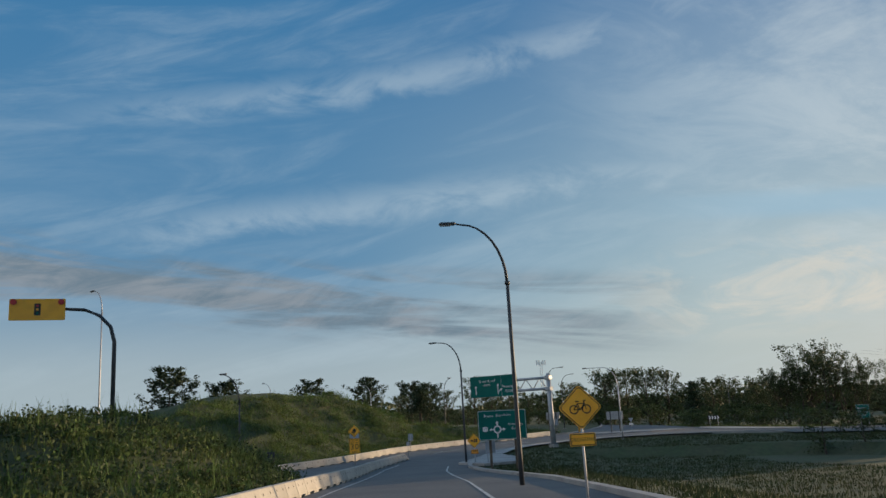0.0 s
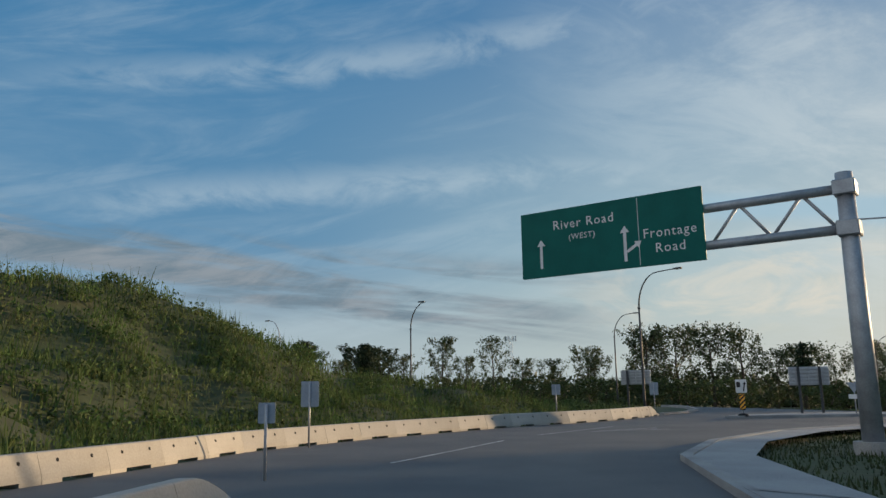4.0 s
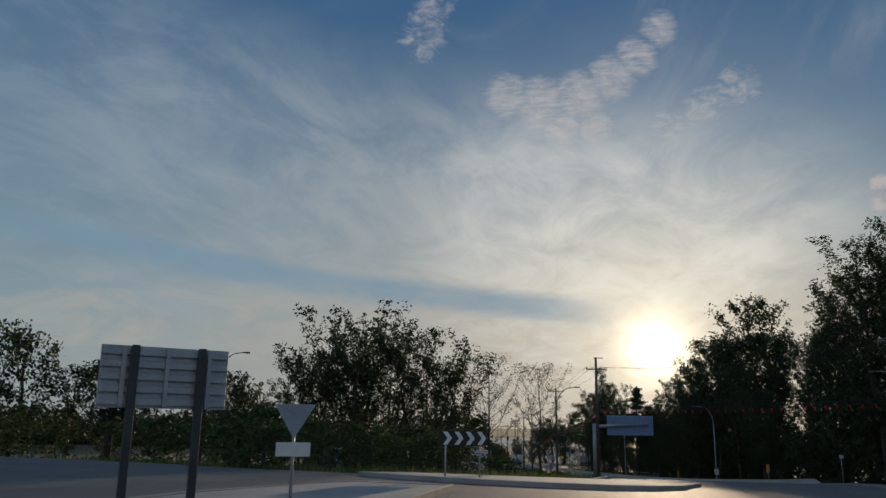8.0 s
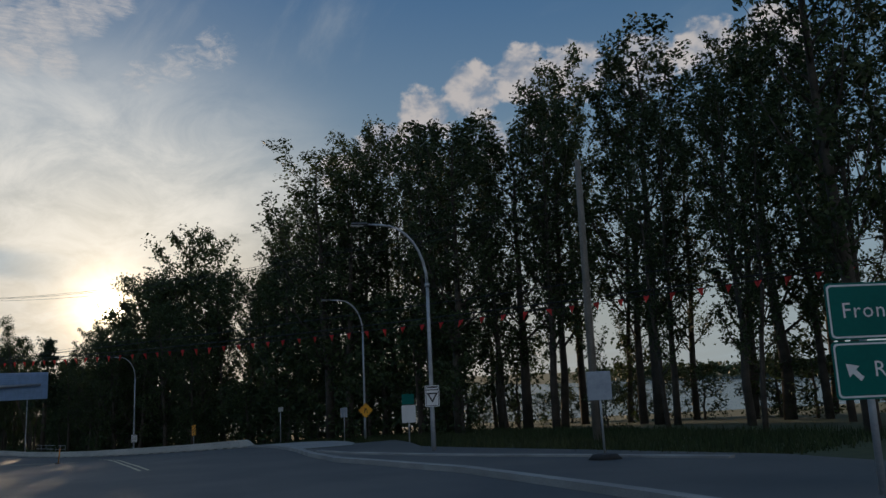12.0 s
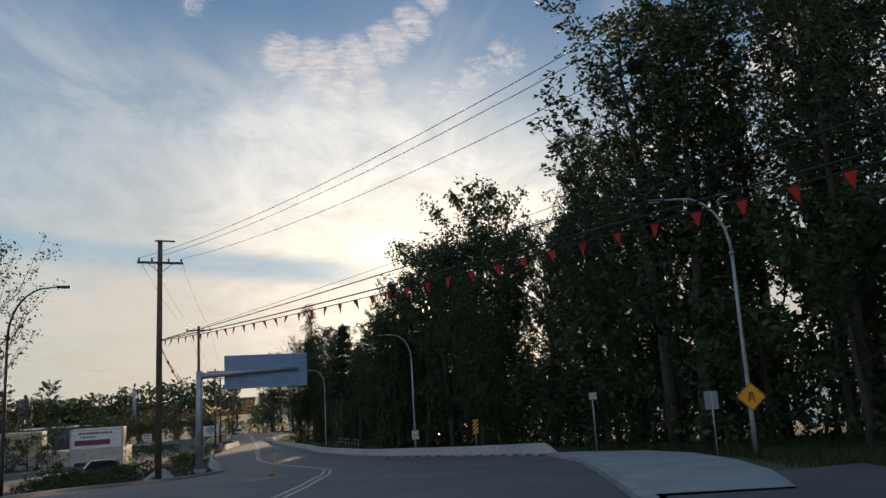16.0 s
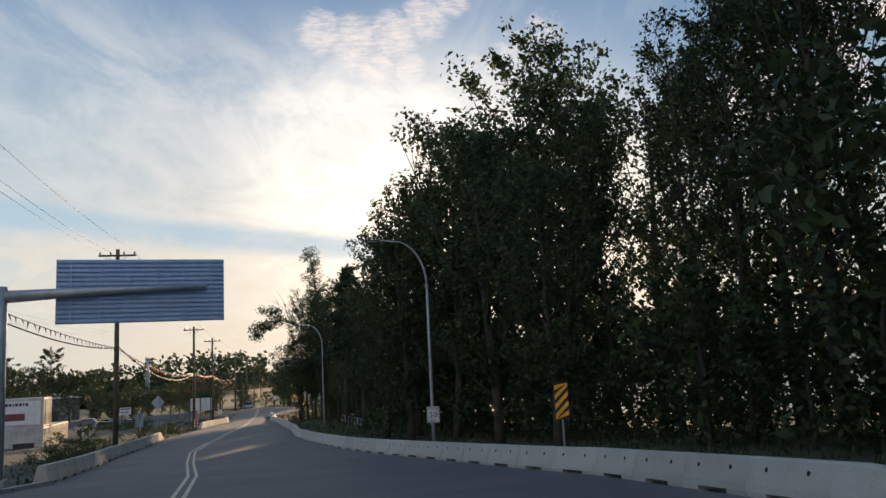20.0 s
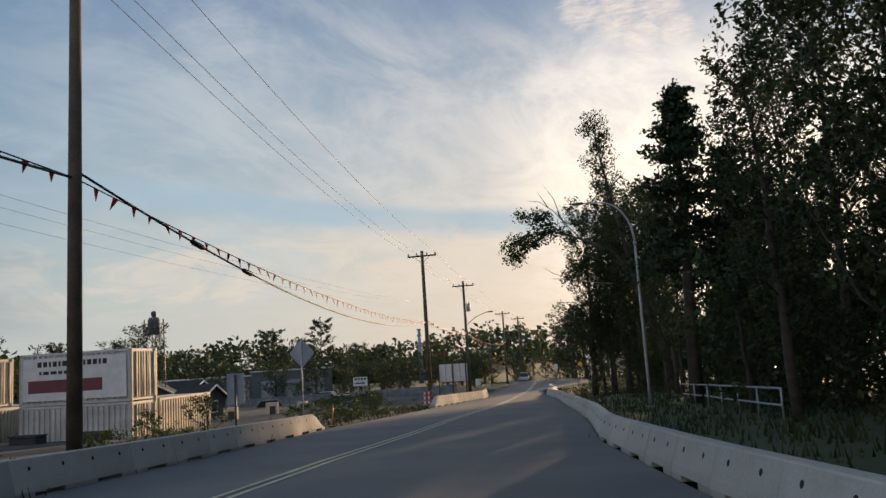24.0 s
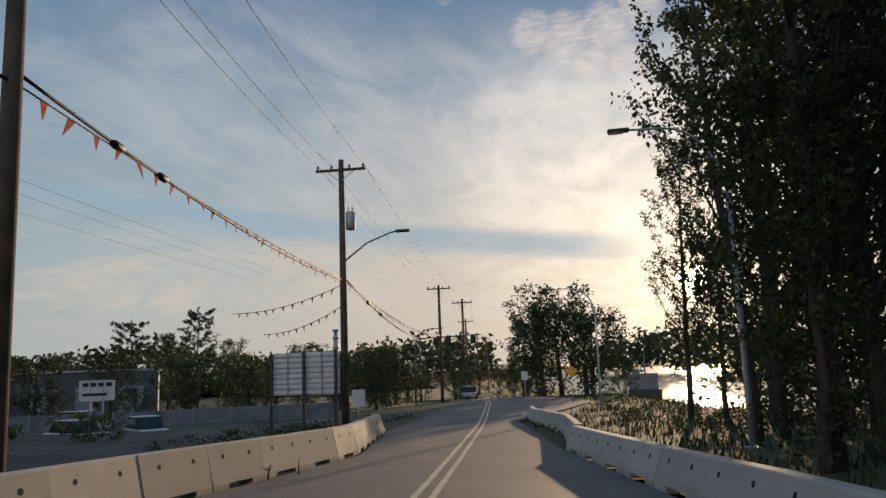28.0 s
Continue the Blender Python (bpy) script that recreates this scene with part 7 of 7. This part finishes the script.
def water_tower(x, y, z, top):
    ob = thing("water_tower", pose(x, y, 0, 0, 0, 20), "rusty lattice tower with a small tank", "tower")
    lo, r = top - 2.1, 0.66
    for sx in (-1, 1):
        for sy in (-1, 1):
            bm = bmesh.new()
            tube(bm, [(sx * 0.8, sy * 0.8, z), (sx * r, sy * r, top - 0.5)], 0.06, 6)
            part("leg", bm, dark_pole, ob)
    k, zz = 0, z + 1.2
    while zz < lo:
        for sx, sy in ((1, 0), (-1, 0), (0, 1), (0, -1)):
            e = 0.8 - 0.14 * (zz - z) / (top - z)
            bm = bmesh.new()
            if sx:
                tube(bm, [(sx * e, -e, zz), (sx * e, e, zz + 1.6)], 0.042, 4)
                tube(bm, [(sx * e, e, zz), (sx * e, -e, zz + 1.6)], 0.042, 4)
            else:
                tube(bm, [(-e, sy * e, zz), (e, sy * e, zz + 1.6)], 0.042, 4)
                tube(bm, [(e, sy * e, zz), (-e, sy * e, zz + 1.6)], 0.042, 4)
            part("cross_brace", bm, dark_pole, ob)
        zz += 1.7
    bm = bmesh.new()
    tube(bm, [(0, 0, lo), (0, 0, lo + 0.1), (0, 0, top - 0.6), (0, 0, top - 0.3)], [0.5, 0.6, 0.6, 0.45], 16)
    part("tank", bm, tank_grey, ob, "dull grey metal tank")
    bm = bmesh.new()
    for a_, b_ in (((-0.75, -0.75), (0.75, -0.75)), ((0.75, -0.75), (0.75, 0.75)), ((0.75, 0.75), (-0.75, 0.75)), ((-0.75, 0.75), (-0.75, -0.75))):
        for zr in (lo + 0.1, lo + 0.6, lo + 1.1):
            tube(bm, [(*a_, zr), (*b_, zr)], 0.03, 5)
    part("guard_rail", bm, dark_pole, ob)
    bm = bmesh.new()
    tube(bm, [(0, 0, top - 0.35), (0, 0, top - 0.1), (0, 0, top + 0.2), (0, 0, top + 0.35)], [0.1, 0.28, 0.28, 0.1], 10)
    part("lamp_globe", bm, dark_pole, ob)
    return ob


water_tower(142.2, 175.4, -9.0, 2.0)


def stack_tower(x, y, top, label):
    """A tapering mast with platforms, far off."""
    ob = thing("radio_mast", pose(x, y, 0), label, "tower")
    z = zat(x, y)
    bm = bmesh.new()
    tube(bm, [(0, 0, z), (0, 0, z + (top - z) * 0.7), (0, 0, top)], [0.9, 0.7, 0.45], 10)
    part("shaft", bm, sign_back, ob)
    for f in (0.72, 0.86, 0.97):
        bm = bmesh.new()
        zz = z + (top - z) * f
        tube(bm, [(0, 0, zz), (0, 0, zz + 0.5)], 1.2 - 0.4 * f, 10)
        part("platform", bm, sign_back, ob)
    return ob


stack_tower(258, 302, 5.0, "slim pale industrial stack with rings")
mast = thing("cell_mast", pose(10.1, 362, 0), "lattice phone mast with antenna panels", "tower")
bm = bmesh.new()
tube(bm, [(-0.7, 0, 0), (-0.5, 0, 26)], 0.12, 5)
tube(bm, [(0.7, 0, 0), (0.5, 0, 26)], 0.12, 5)
for k in range(14):
    tube(bm, [(-0.65, 0, 1.8 * k), (0.65, 0, 1.8 * k + 1.8)], 0.07, 4)
part("lattice", bm, galv, mast)
for x_ in (-2.2, -1.1, 1.2, 2.3):
    bm = bmesh.new()
    box(bm, x_, 0, 25.2, 0.6, 0.4, 2.6, 0.04)
    part("antenna", bm, sign_white, mast)
bm = bmesh.new()
tube(bm, [(-2.4, 0, 25), (2.5, 0, 25)], 0.1, 5)
part("antenna_arm", bm, galv, mast)


def car(x, y, z, turn, paint_mat, label, van=False):
    ob = thing("parked_car", pose(x, y, z, 0, 0, turn), label, "car", "parked cars in the yard")
    bm = bmesh.new()
    h = 0.95 if van else 0.78
    prof = [(-2.2, 0.3), (-2.25, 0.62), (-2.1, h), (2.05, h), (2.25, 0.66), (2.2, 0.3)] if not van else [(-2.3, 0.35), (-2.35, 0.9), (-2.2, 1.1), (1.6, 1.1), (2.3, 0.95), (2.35, 0.4)]
    plate(bm, prof, -0.85, 1.7)
    bmesh.ops.bevel(bm, geom=list(bm.edges), offset=0.05, segments=2, affect="EDGES")
    part("body", bm, paint_mat, ob)
    top = 1.45 if not van else 1.8
    bm = bmesh.new()
    base = h if not van else 1.1
    plate(bm, [(-1.75, base), (-1.2, top), (0.6, top), (1.25, base)], -0.76, 1.52)
    bmesh.ops.bevel(bm, geom=list(bm.edges), offset=0.05, segments=2, affect="EDGES")
    cab = part("cabin", bm, glass, ob, "dark glazed cabin")
    bm = bmesh.new()
    box(bm, -0.3, 0, top, 1.7, 1.4, 0.06, 0.02)
    part("roof", bm, paint_mat, cab)
    for sx in (-1.4, 1.4):
        for sy in (-0.82, 0.82):
            bm = bmesh.new()
            bmesh.ops.create_cone(bm, cap_ends=True, segments=14, radius1=0.33, radius2=0.33, depth=0.2, matrix=Matrix.Translation((sx, sy, 0.33)) @ Matrix.Rotation(radians(90), 4, "X"))
            wheel = part("wheel", bm, rubber, ob)
            bm = bmesh.new()
            bmesh.ops.create_cone(bm, cap_ends=True, segments=12, radius1=0.2, radius2=0.2, depth=0.22, matrix=Matrix.Translation((sx, sy, 0.33)) @ Matrix.Rotation(radians(90), 4, "X"))
            part("rim", bm, galv, wheel)
    for sy in (-0.6, 0.6):
        bm = bmesh.new()
        box(bm, 2.22, sy, 0.66, 0.06, 0.34, 0.14, 0.02)
        part("headlight", bm, lens_glass, ob)
    return ob


for x, y, turn, pm, van, lb in ((170.2, 180.4, -95, car_white, False, "white car parked in the yard"), (169, 190, -50, car_white, True, "white van parked in the yard"), (173.6, 190.8, -70, car_white, False, "white car parked in the yard"),
                                (157, 181, -20, car_dark, False, "dark car parked in the yard"), (166.6, 181.2, -75, car_white, False, "white car parked in the yard"), (112.5, 112, -30, car_dark, True, "dark van parked in the yard"),
                                (99.5, 98, -20, car_dark, False, "dark car parked beside the shrubs"), (216, 203.4, -133, car_white, False, "pale car far down the road")):
    car(x, y, (zat(x, y) if x < 200 else rz(x, y)) + 0.04, turn, pm, lb, van)


def low_wall(x0, y0, x1, y1, h, mat, label):
    w = math.hypot(x1 - x0, y1 - y0)
    x, y = (x0 + x1) / 2, (y0 + y1) / 2
    ob = thing("yard_fence", pose(x, y, zat(x, y), 0, 0, math.degrees(math.atan2(y1 - y0, x1 - x0))), label, "fence")
    n = max(2, int(w / 2.4))
    for k in range(n):
        bm = bmesh.new()
        box(bm, -w / 2 + w * (k + 0.5) / n, 0, h / 2, w / n - 0.04, 0.05, h - 0.1, 0.01)
        part("panel", bm, mat, ob)
        bm = bmesh.new()
        box(bm, -w / 2 + w * k / n, 0.05, h / 2, 0.09, 0.09, h + 0.1)
        part("post", bm, galv, ob)
    return ob


yard_sheet = material("yard_sheet", (0.2, 0.225, 0.25), (0.13, 0.15, 0.17), 0.6, grain=9, stain=1.2, mixing=0.5)
low_wall(150, 192, 168, 187, 1.7, yard_sheet, "dull grey sheet fence round the yard")
low_wall(170, 186, 184, 181, 1.6, yard_sheet, "dull grey sheet fence round the yard")
low_wall(133.5, 160, 141, 156, 1.2, house_dark, "dark low fence in the yard")

sg = flat_sign("shop_sign", 166.1, 175.6, -20, 1.7, 1.05, -6.55, "pale shop sign on posts in the yard", sign_white, -9.2, (), None, False, (-0.3, 0.3), 0.06)
for k in range(4):
    panel(sg, rect(-0.55 + 0.37 * k, -6.25, 0.28, 0.2), sign_black, -0.012, 0.003, "text_bar")
panel(sg, rect(-0.1, -6.75, 1.2, 0.14), sign_black, -0.012, 0.003, "text_bar")

for x, y, h in ((141.2, 150.4, 1.3), (146.6, 155.6, 1.4), (160.5, 171, 1.0), (155, 168, 1.1)):
    ob = thing("utility_cabinet", pose(x, y, zat(x, y), 0, 0, -40), "small utility cabinet in warm sunlit cream on a stand", "cabinet")
    bm = bmesh.new()
    box(bm, 0, 0, 0.3 + h / 2, 1.0, 0.5, h, 0.03)
    body = part("body", bm, sunlit_steel, ob)
    bm = bmesh.new()
    box(bm, 0.1, -0.26, 0.35 + h / 2, 0.5, 0.03, h * 0.5)
    part("door", bm, house_dark, body)
    for sx in (-0.4, 0.4):
        bm = bmesh.new()
        box(bm, sx, 0, 0.15, 0.1, 0.4, 0.32)
        part("leg", bm, dark_pole, ob)

# barricade and delineators
ob = thing("barricade", pose(152.3, 140.6, rz(152.3, 140.6), 0, 0, -38), "red and white road barricade at the barrier's end", "barricade")
for k in range(3):
    bm = bmesh.new()
    box(bm, 0, 0, 0.35 + 0.33 * k, 0.62, 0.04, 0.24, 0.01)
    bd = part("board", bm, sign_red, ob)
    for sx in (-0.18, 0.12):
        bm = bmesh.new()
        box(bm, sx, -0.024, 0.35 + 0.33 * k, 0.12, 0.006, 0.23)
        part("white_stripe", bm, sign_white, bd)
for sx in (-0.28, 0.28):
    bm = bmesh.new()
    box(bm, sx, 0.03, 0.6, 0.05, 0.05, 1.2)
    part("upright", bm, galv, ob)
    bm = bmesh.new()
    box(bm, sx, 0.03, 0.03, 0.07, 0.6, 0.06)
    part("foot", bm, galv, ob)
for x, y in ((94.3, 74.2), (136.9, 125.3)):
    ob = thing("delineator", pose(x, y, rz(x, y), 3, 4, 0), "thin orange delineator post on a rubber base", "delineator", "delineator posts")
    bm = bmesh.new()
    tube(bm, [(0, 0, 0.05), (0, 0, 0.98)], [0.035, 0.03], 8)
    part("tube", bm, sign_orange, ob)
    bm = bmesh.new()
    tube(bm, [(0, 0, 0), (0, 0, 0.05)], [0.2, 0.17], 12)
    part("base", bm, rubber, ob)

# side-on folding sign beside the exit
ob = thing("folding_sign", pose(66.8, 40.6, rz(66.8, 40.6) + 0.1, 0, 3, 10), "edge-on road sign on a thin post and black base", "road sign")
bm = bmesh.new()
box(bm, 0, 0, 1.75, 0.06, 0.6, 0.7, 0.01)
part("panel", bm, sign_back, ob)
bm = bmesh.new()
tube(bm, [(0, 0, 0.05), (0, 0, 2.0)], 0.028, 8)
part("post", bm, galv, ob)
bm = bmesh.new()
tube(bm, [(0, 0, 0), (0, 0, 0.12)], [0.42, 0.3], 12)
part("base", bm, rubber, ob)

# green direction sign at the exit
ob = thing("direction_sign", pose(58.75, 36.6, 0, 0, 0, -78), "green direction sign in two panels with white borders", "road sign")
for k, zc_ in enumerate((1.85, 1.05)):
    f = panel(ob, rect(0, zc_, 2.6, 0.78, 0.06), sign_green)
    r_ = panel(f, rect(0, zc_, 2.55, 0.73, 0.06), sign_white, -0.003, 0.002, "border")
    panel(r_, rect(0, zc_, 2.5, 0.68, 0.05), sign_green, -0.006, 0.002, "field")
    if k == 0:
        words("Frontage Rd", -1.1, zc_, 0.3, -0.012, sign_white, f, align="LEFT")
    else:
        words("River Rd", -0.75, zc_, 0.3, -0.012, sign_white, f, align="LEFT")
        arrow(f, -0.92, zc_ - 0.12, 0.3, 0.07, sign_white, -0.012, -45)
for sx in (-0.8, 0.8):
    post(ob, sx, -1.0, 2.1, 0.06, 0.05)

# yield sign and chevrons on the island
ob = thing("yield_sign", pose(33.4, 45.2, 0, 0, 0, -30), "grey back of a yield sign over a small plate", "road sign")
panel(ob, [(-0.36, 1.9), (0.36, 1.9), (0, 1.3)], sign_back)
panel(ob, rect(0, 1.12, 0.6, 0.24, 0.02), sign_white, 0, 0.012, "plate")
post(ob, 0, 0.1, 1.9)
ob = thing("chevron_board", pose(45.0, 52.9, 0, 0, 0, -35), "black and white chevron board on two posts", "road sign")
f = panel(ob, rect(0, 1.15, 1.7, 0.5, 0.02), sign_black)
for k in range(4):
    x_ = -0.7 + 0.4 * k
    panel(f, [(x_, 0.93), (x_ + 0.16, 0.93), (x_ + 0.32, 1.15), (x_ + 0.16, 1.37), (x_, 1.37), (x_ + 0.16, 1.15)], sign_white, -0.006, 0.003, "chevron")
for sx in (-0.6, 0.6):
    post(ob, sx, -0.2, 1.35)

# rails behind the barrier
ob = thing("pipe_railing", Matrix(), "low pale pipe railing beside the path", "railing")
rail_pts = [(142.2, 106.6), (146.2, 110.8), (150.4, 115.2), (154.6, 119.8)]
for z_ in (0.95, 0.45):
    bm = bmesh.new()
    tube(bm, [(x, y, zat(x, y) + z_) for x, y in rail_pts], 0.035, 8)
    part("rail", bm, galv, ob)
for a, b in zip(rail_pts, rail_pts[1:]):
    for f_ in (0.0, 0.5):
        x, y = a[0] + (b[0] - a[0]) * f_, a[1] + (b[1] - a[1]) * f_
        bm = bmesh.new()
        tube(bm, [(x, y, zat(x, y) - 0.1), (x, y, zat(x, y) + 0.98)], 0.035, 8)
        part("post", bm, galv, ob)

# the walled footpath ramp at the head of the embankment barrier
ob = thing("footpath_ramp", Matrix(), "concrete walled footpath ramp with pale pipe handrails", "ramp")
RAMP = [(-16.0, -4.6, 4.9), (-6.4, 0.0, 1.62), (-5.0, 0.9, 1.5), (1.6, -2.7, 0.55)]
for a, b in zip(RAMP, RAMP[1:]):
    a, b = Vector(a), Vector(b)
    d_ = b - a
    flat_ = Vector((d_.x, d_.y, 0)).normalized()
    side_ = Vector((-flat_.y, flat_.x, 0))
    bm = bmesh.new()
    q = [bm.verts.new(p + side_ * o + Vector((0, 0, dz))) for dz in (0, -0.22) for p, o in ((a, -0.9), (b, -0.9), (b, 0.9), (a, 0.9))]
    for f in ((0, 1, 2, 3), (7, 6, 5, 4), (0, 4, 5, 1), (1, 5, 6, 2), (2, 6, 7, 3), (3, 7, 4, 0)):
        bm.faces.new([q[i] for i in f])
    bmesh.ops.recalc_face_normals(bm, faces=bm.faces)
    part("deck", bm, kerb_concrete, ob)
    n = max(1, int(d_.length / 1.1))
    for k in range(n):
        p0, p1 = a.lerp(b, k / n), a.lerp(b, (k + 1) / n)
        for o in (-0.82, 0.82):
            c = (p0 + p1) / 2 + side_ * o
            bm = bmesh.new()
            box(bm, 0, 0, 0, (p1 - p0).length - 0.02, 0.08, 1.5, 0.01, Matrix.Translation(c + Vector((0, 0, -0.98))) @ Matrix.Rotation(math.atan2(flat_.y, flat_.x), 4, "Z"))
            part("wall_panel", bm, grey_wood, ob, "weathered board wall")
    for o in (-0.8, 0.8):
        for dz in (0.5, 0.95):
            bm = bmesh.new()
            tube(bm, [a + side_ * o + Vector((0, 0, dz)), b + side_ * o + Vector((0, 0, dz))], 0.024, 6)
            part("handrail", bm, galv, ob)
        m_ = max(1, int(d_.length / 1.8))
        for k in range(m_ + 1):
            p0 = a.lerp(b, k / m_) + side_ * o
            bm = bmesh.new()
            tube(bm, [p0 - Vector((0, 0, 0.1)), p0 + Vector((0, 0, 0.96))], 0.024, 6)
            part("rail_post", bm, galv, ob)
ob = thing("drain_marker", pose(3.0, -1.6, zat(3.0, -1.6) + 0.0, 0, 0, 8), "dark ribbed panel on two stakes by the barrier", "marker")
for k in range(3):
    bm = bmesh.new()
    box(bm, -0.2 + 0.2 * k, 0, 1.35, 0.17, 0.05, 0.62, 0.01)
    part("slat", bm, house_dark, ob)
for sx in (-0.2, 0.2):
    bm = bmesh.new()
    box(bm, sx, 0.05, 0.6, 0.08, 0.08, 1.3)
    part("stake", bm, wood_pole, ob)

# signal warning on a bent arm, and the junction behind the hill
ob = thing("signal_warning", pose(2.7, -22.3, 0, 0, 0, 30), "yellow signal ahead sign with beacons on a bent dark arm", "road sign")
bm = bmesh.new()
tube(bm, [(0, 0, 0.8), (0, 0, 9.0), (-0.2, 0, 9.8), (-0.75, 0, 10.4), (-1.5, 0, 10.72), (-2.5, 0, 10.78)], [0.13, 0.11, 0.1, 0.095, 0.09, 0.08], 10)
part("pole", bm, dark_pole, ob)
f = panel(ob, rect(-3.7, 10.75, 2.6, 1.12, 0.05), sign_yellow, -0.1, 0.04)
panel(f, rect(-3.7, 10.75, 0.3, 0.62, 0.05), sign_black, -0.106, 0.004, "symbol")
for k, mt in enumerate((sign_red, sign_yellow, sign_green)):
    panel(f, rect(-3.7, 10.94 - 0.19 * k, 0.13, 0.13, 0.06), mt, -0.112, 0.004, "symbol_light")
for sx in (-4.8, -2.6):
    bm = bmesh.new()
    tube(bm, [(sx, -0.1, 11.14), (sx, -0.22, 11.14)], 0.15, 12)
    part("beacon", bm, sign_red, ob, "dark red beacon")
for x, y, h in ((-15.5, 4.2, 12.4), (-20.8, 57.6, 9.6), (-10, 78, 9.5)):
    ob = davit(2.2, h, galv, "galvanised")
    ob.matrix_basis = pose(x, y, zat(x, y) - 0.1, 0, 0, 150)

# traffic signals down the road
def signal_arm(x, y, turn, z0, zarm, reach, heads, label):
    ob = thing("traffic_signal", pose(x, y, 0, 0, 0, turn), label, "traffic signal")
    bm = bmesh.new()
    tube(bm, [(0, 0, z0), (0, 0, zarm + 0.5)], [0.16, 0.12], 10)
    part("pole", bm, dark_pole, ob)
    bm = bmesh.new()
    tube(bm, [(0, 0, zarm), (reach, 0, zarm + 0.35)], [0.12, 0.06], 8)
    part("arm", bm, dark_pole, ob)
    for hx in heads:
        bm = bmesh.new()
        box(bm, hx, -0.1, zarm - 0.3, 0.75, 0.06, 1.15, 0.03)
        hd_ = part("backboard", bm, sign_black, ob)
        for k in range(3):
            bm = bmesh.new()
            tube(bm, [(hx, -0.12, zarm + 0.02 - 0.33 * k), (hx, -0.24, zarm + 0.02 - 0.33 * k)], [0.12, 0.13], 10)
            part("lens_hood", bm, dark_pole, hd_)
    return ob


signal_arm(219.2, 217, -42, -11.0, -1.9, 8.2, (4.0, 7.4), "dark signal mast with two heads over the road")
signal_arm(-40, 6, 20, 1.0, 6.2, 7.0, (1.2, 4.8), "dark signal mast beyond the embankment")

# a moored ship on the river
ob = thing("ship", pose(251.0, 203.6, -12.6, 0, 0, -50) @ Matrix.Diagonal((0.53, 0.6, 0.54, 1)), "grey moored ship with a deckhouse and mast", "ship")
bm = bmesh.new()
hullp = [(-4.2, 0), (-4.6, 4.4), (4.6, 4.4), (4.2, 0)]
plate(bm, hullp, 0, 18)
bmesh.ops.bevel(bm, geom=list(bm.edges), offset=0.15, segments=1, affect="EDGES")
part("hull", bm, car_dark, ob)
bm = bmesh.new()
box(bm, 0, 5, 6.6, 7.6, 8, 4.4, 0.1)
part("deckhouse", bm, hull_grey, ob)
bm = bmesh.new()
tube(bm, [(0.5, 4, 8.8), (0.5, 4, 14)], [0.25, 0.1], 8)
tube(bm, [(-1.6, 4, 11.2), (2.4, 4, 11.2)], 0.08, 6)
part("mast", bm, hull_grey, ob)
bm = bmesh.new()
box(bm, -2, 4, 9.4, 1.6, 1.6, 1.4, 0.1)
part("funnel", bm, hull_grey, ob)
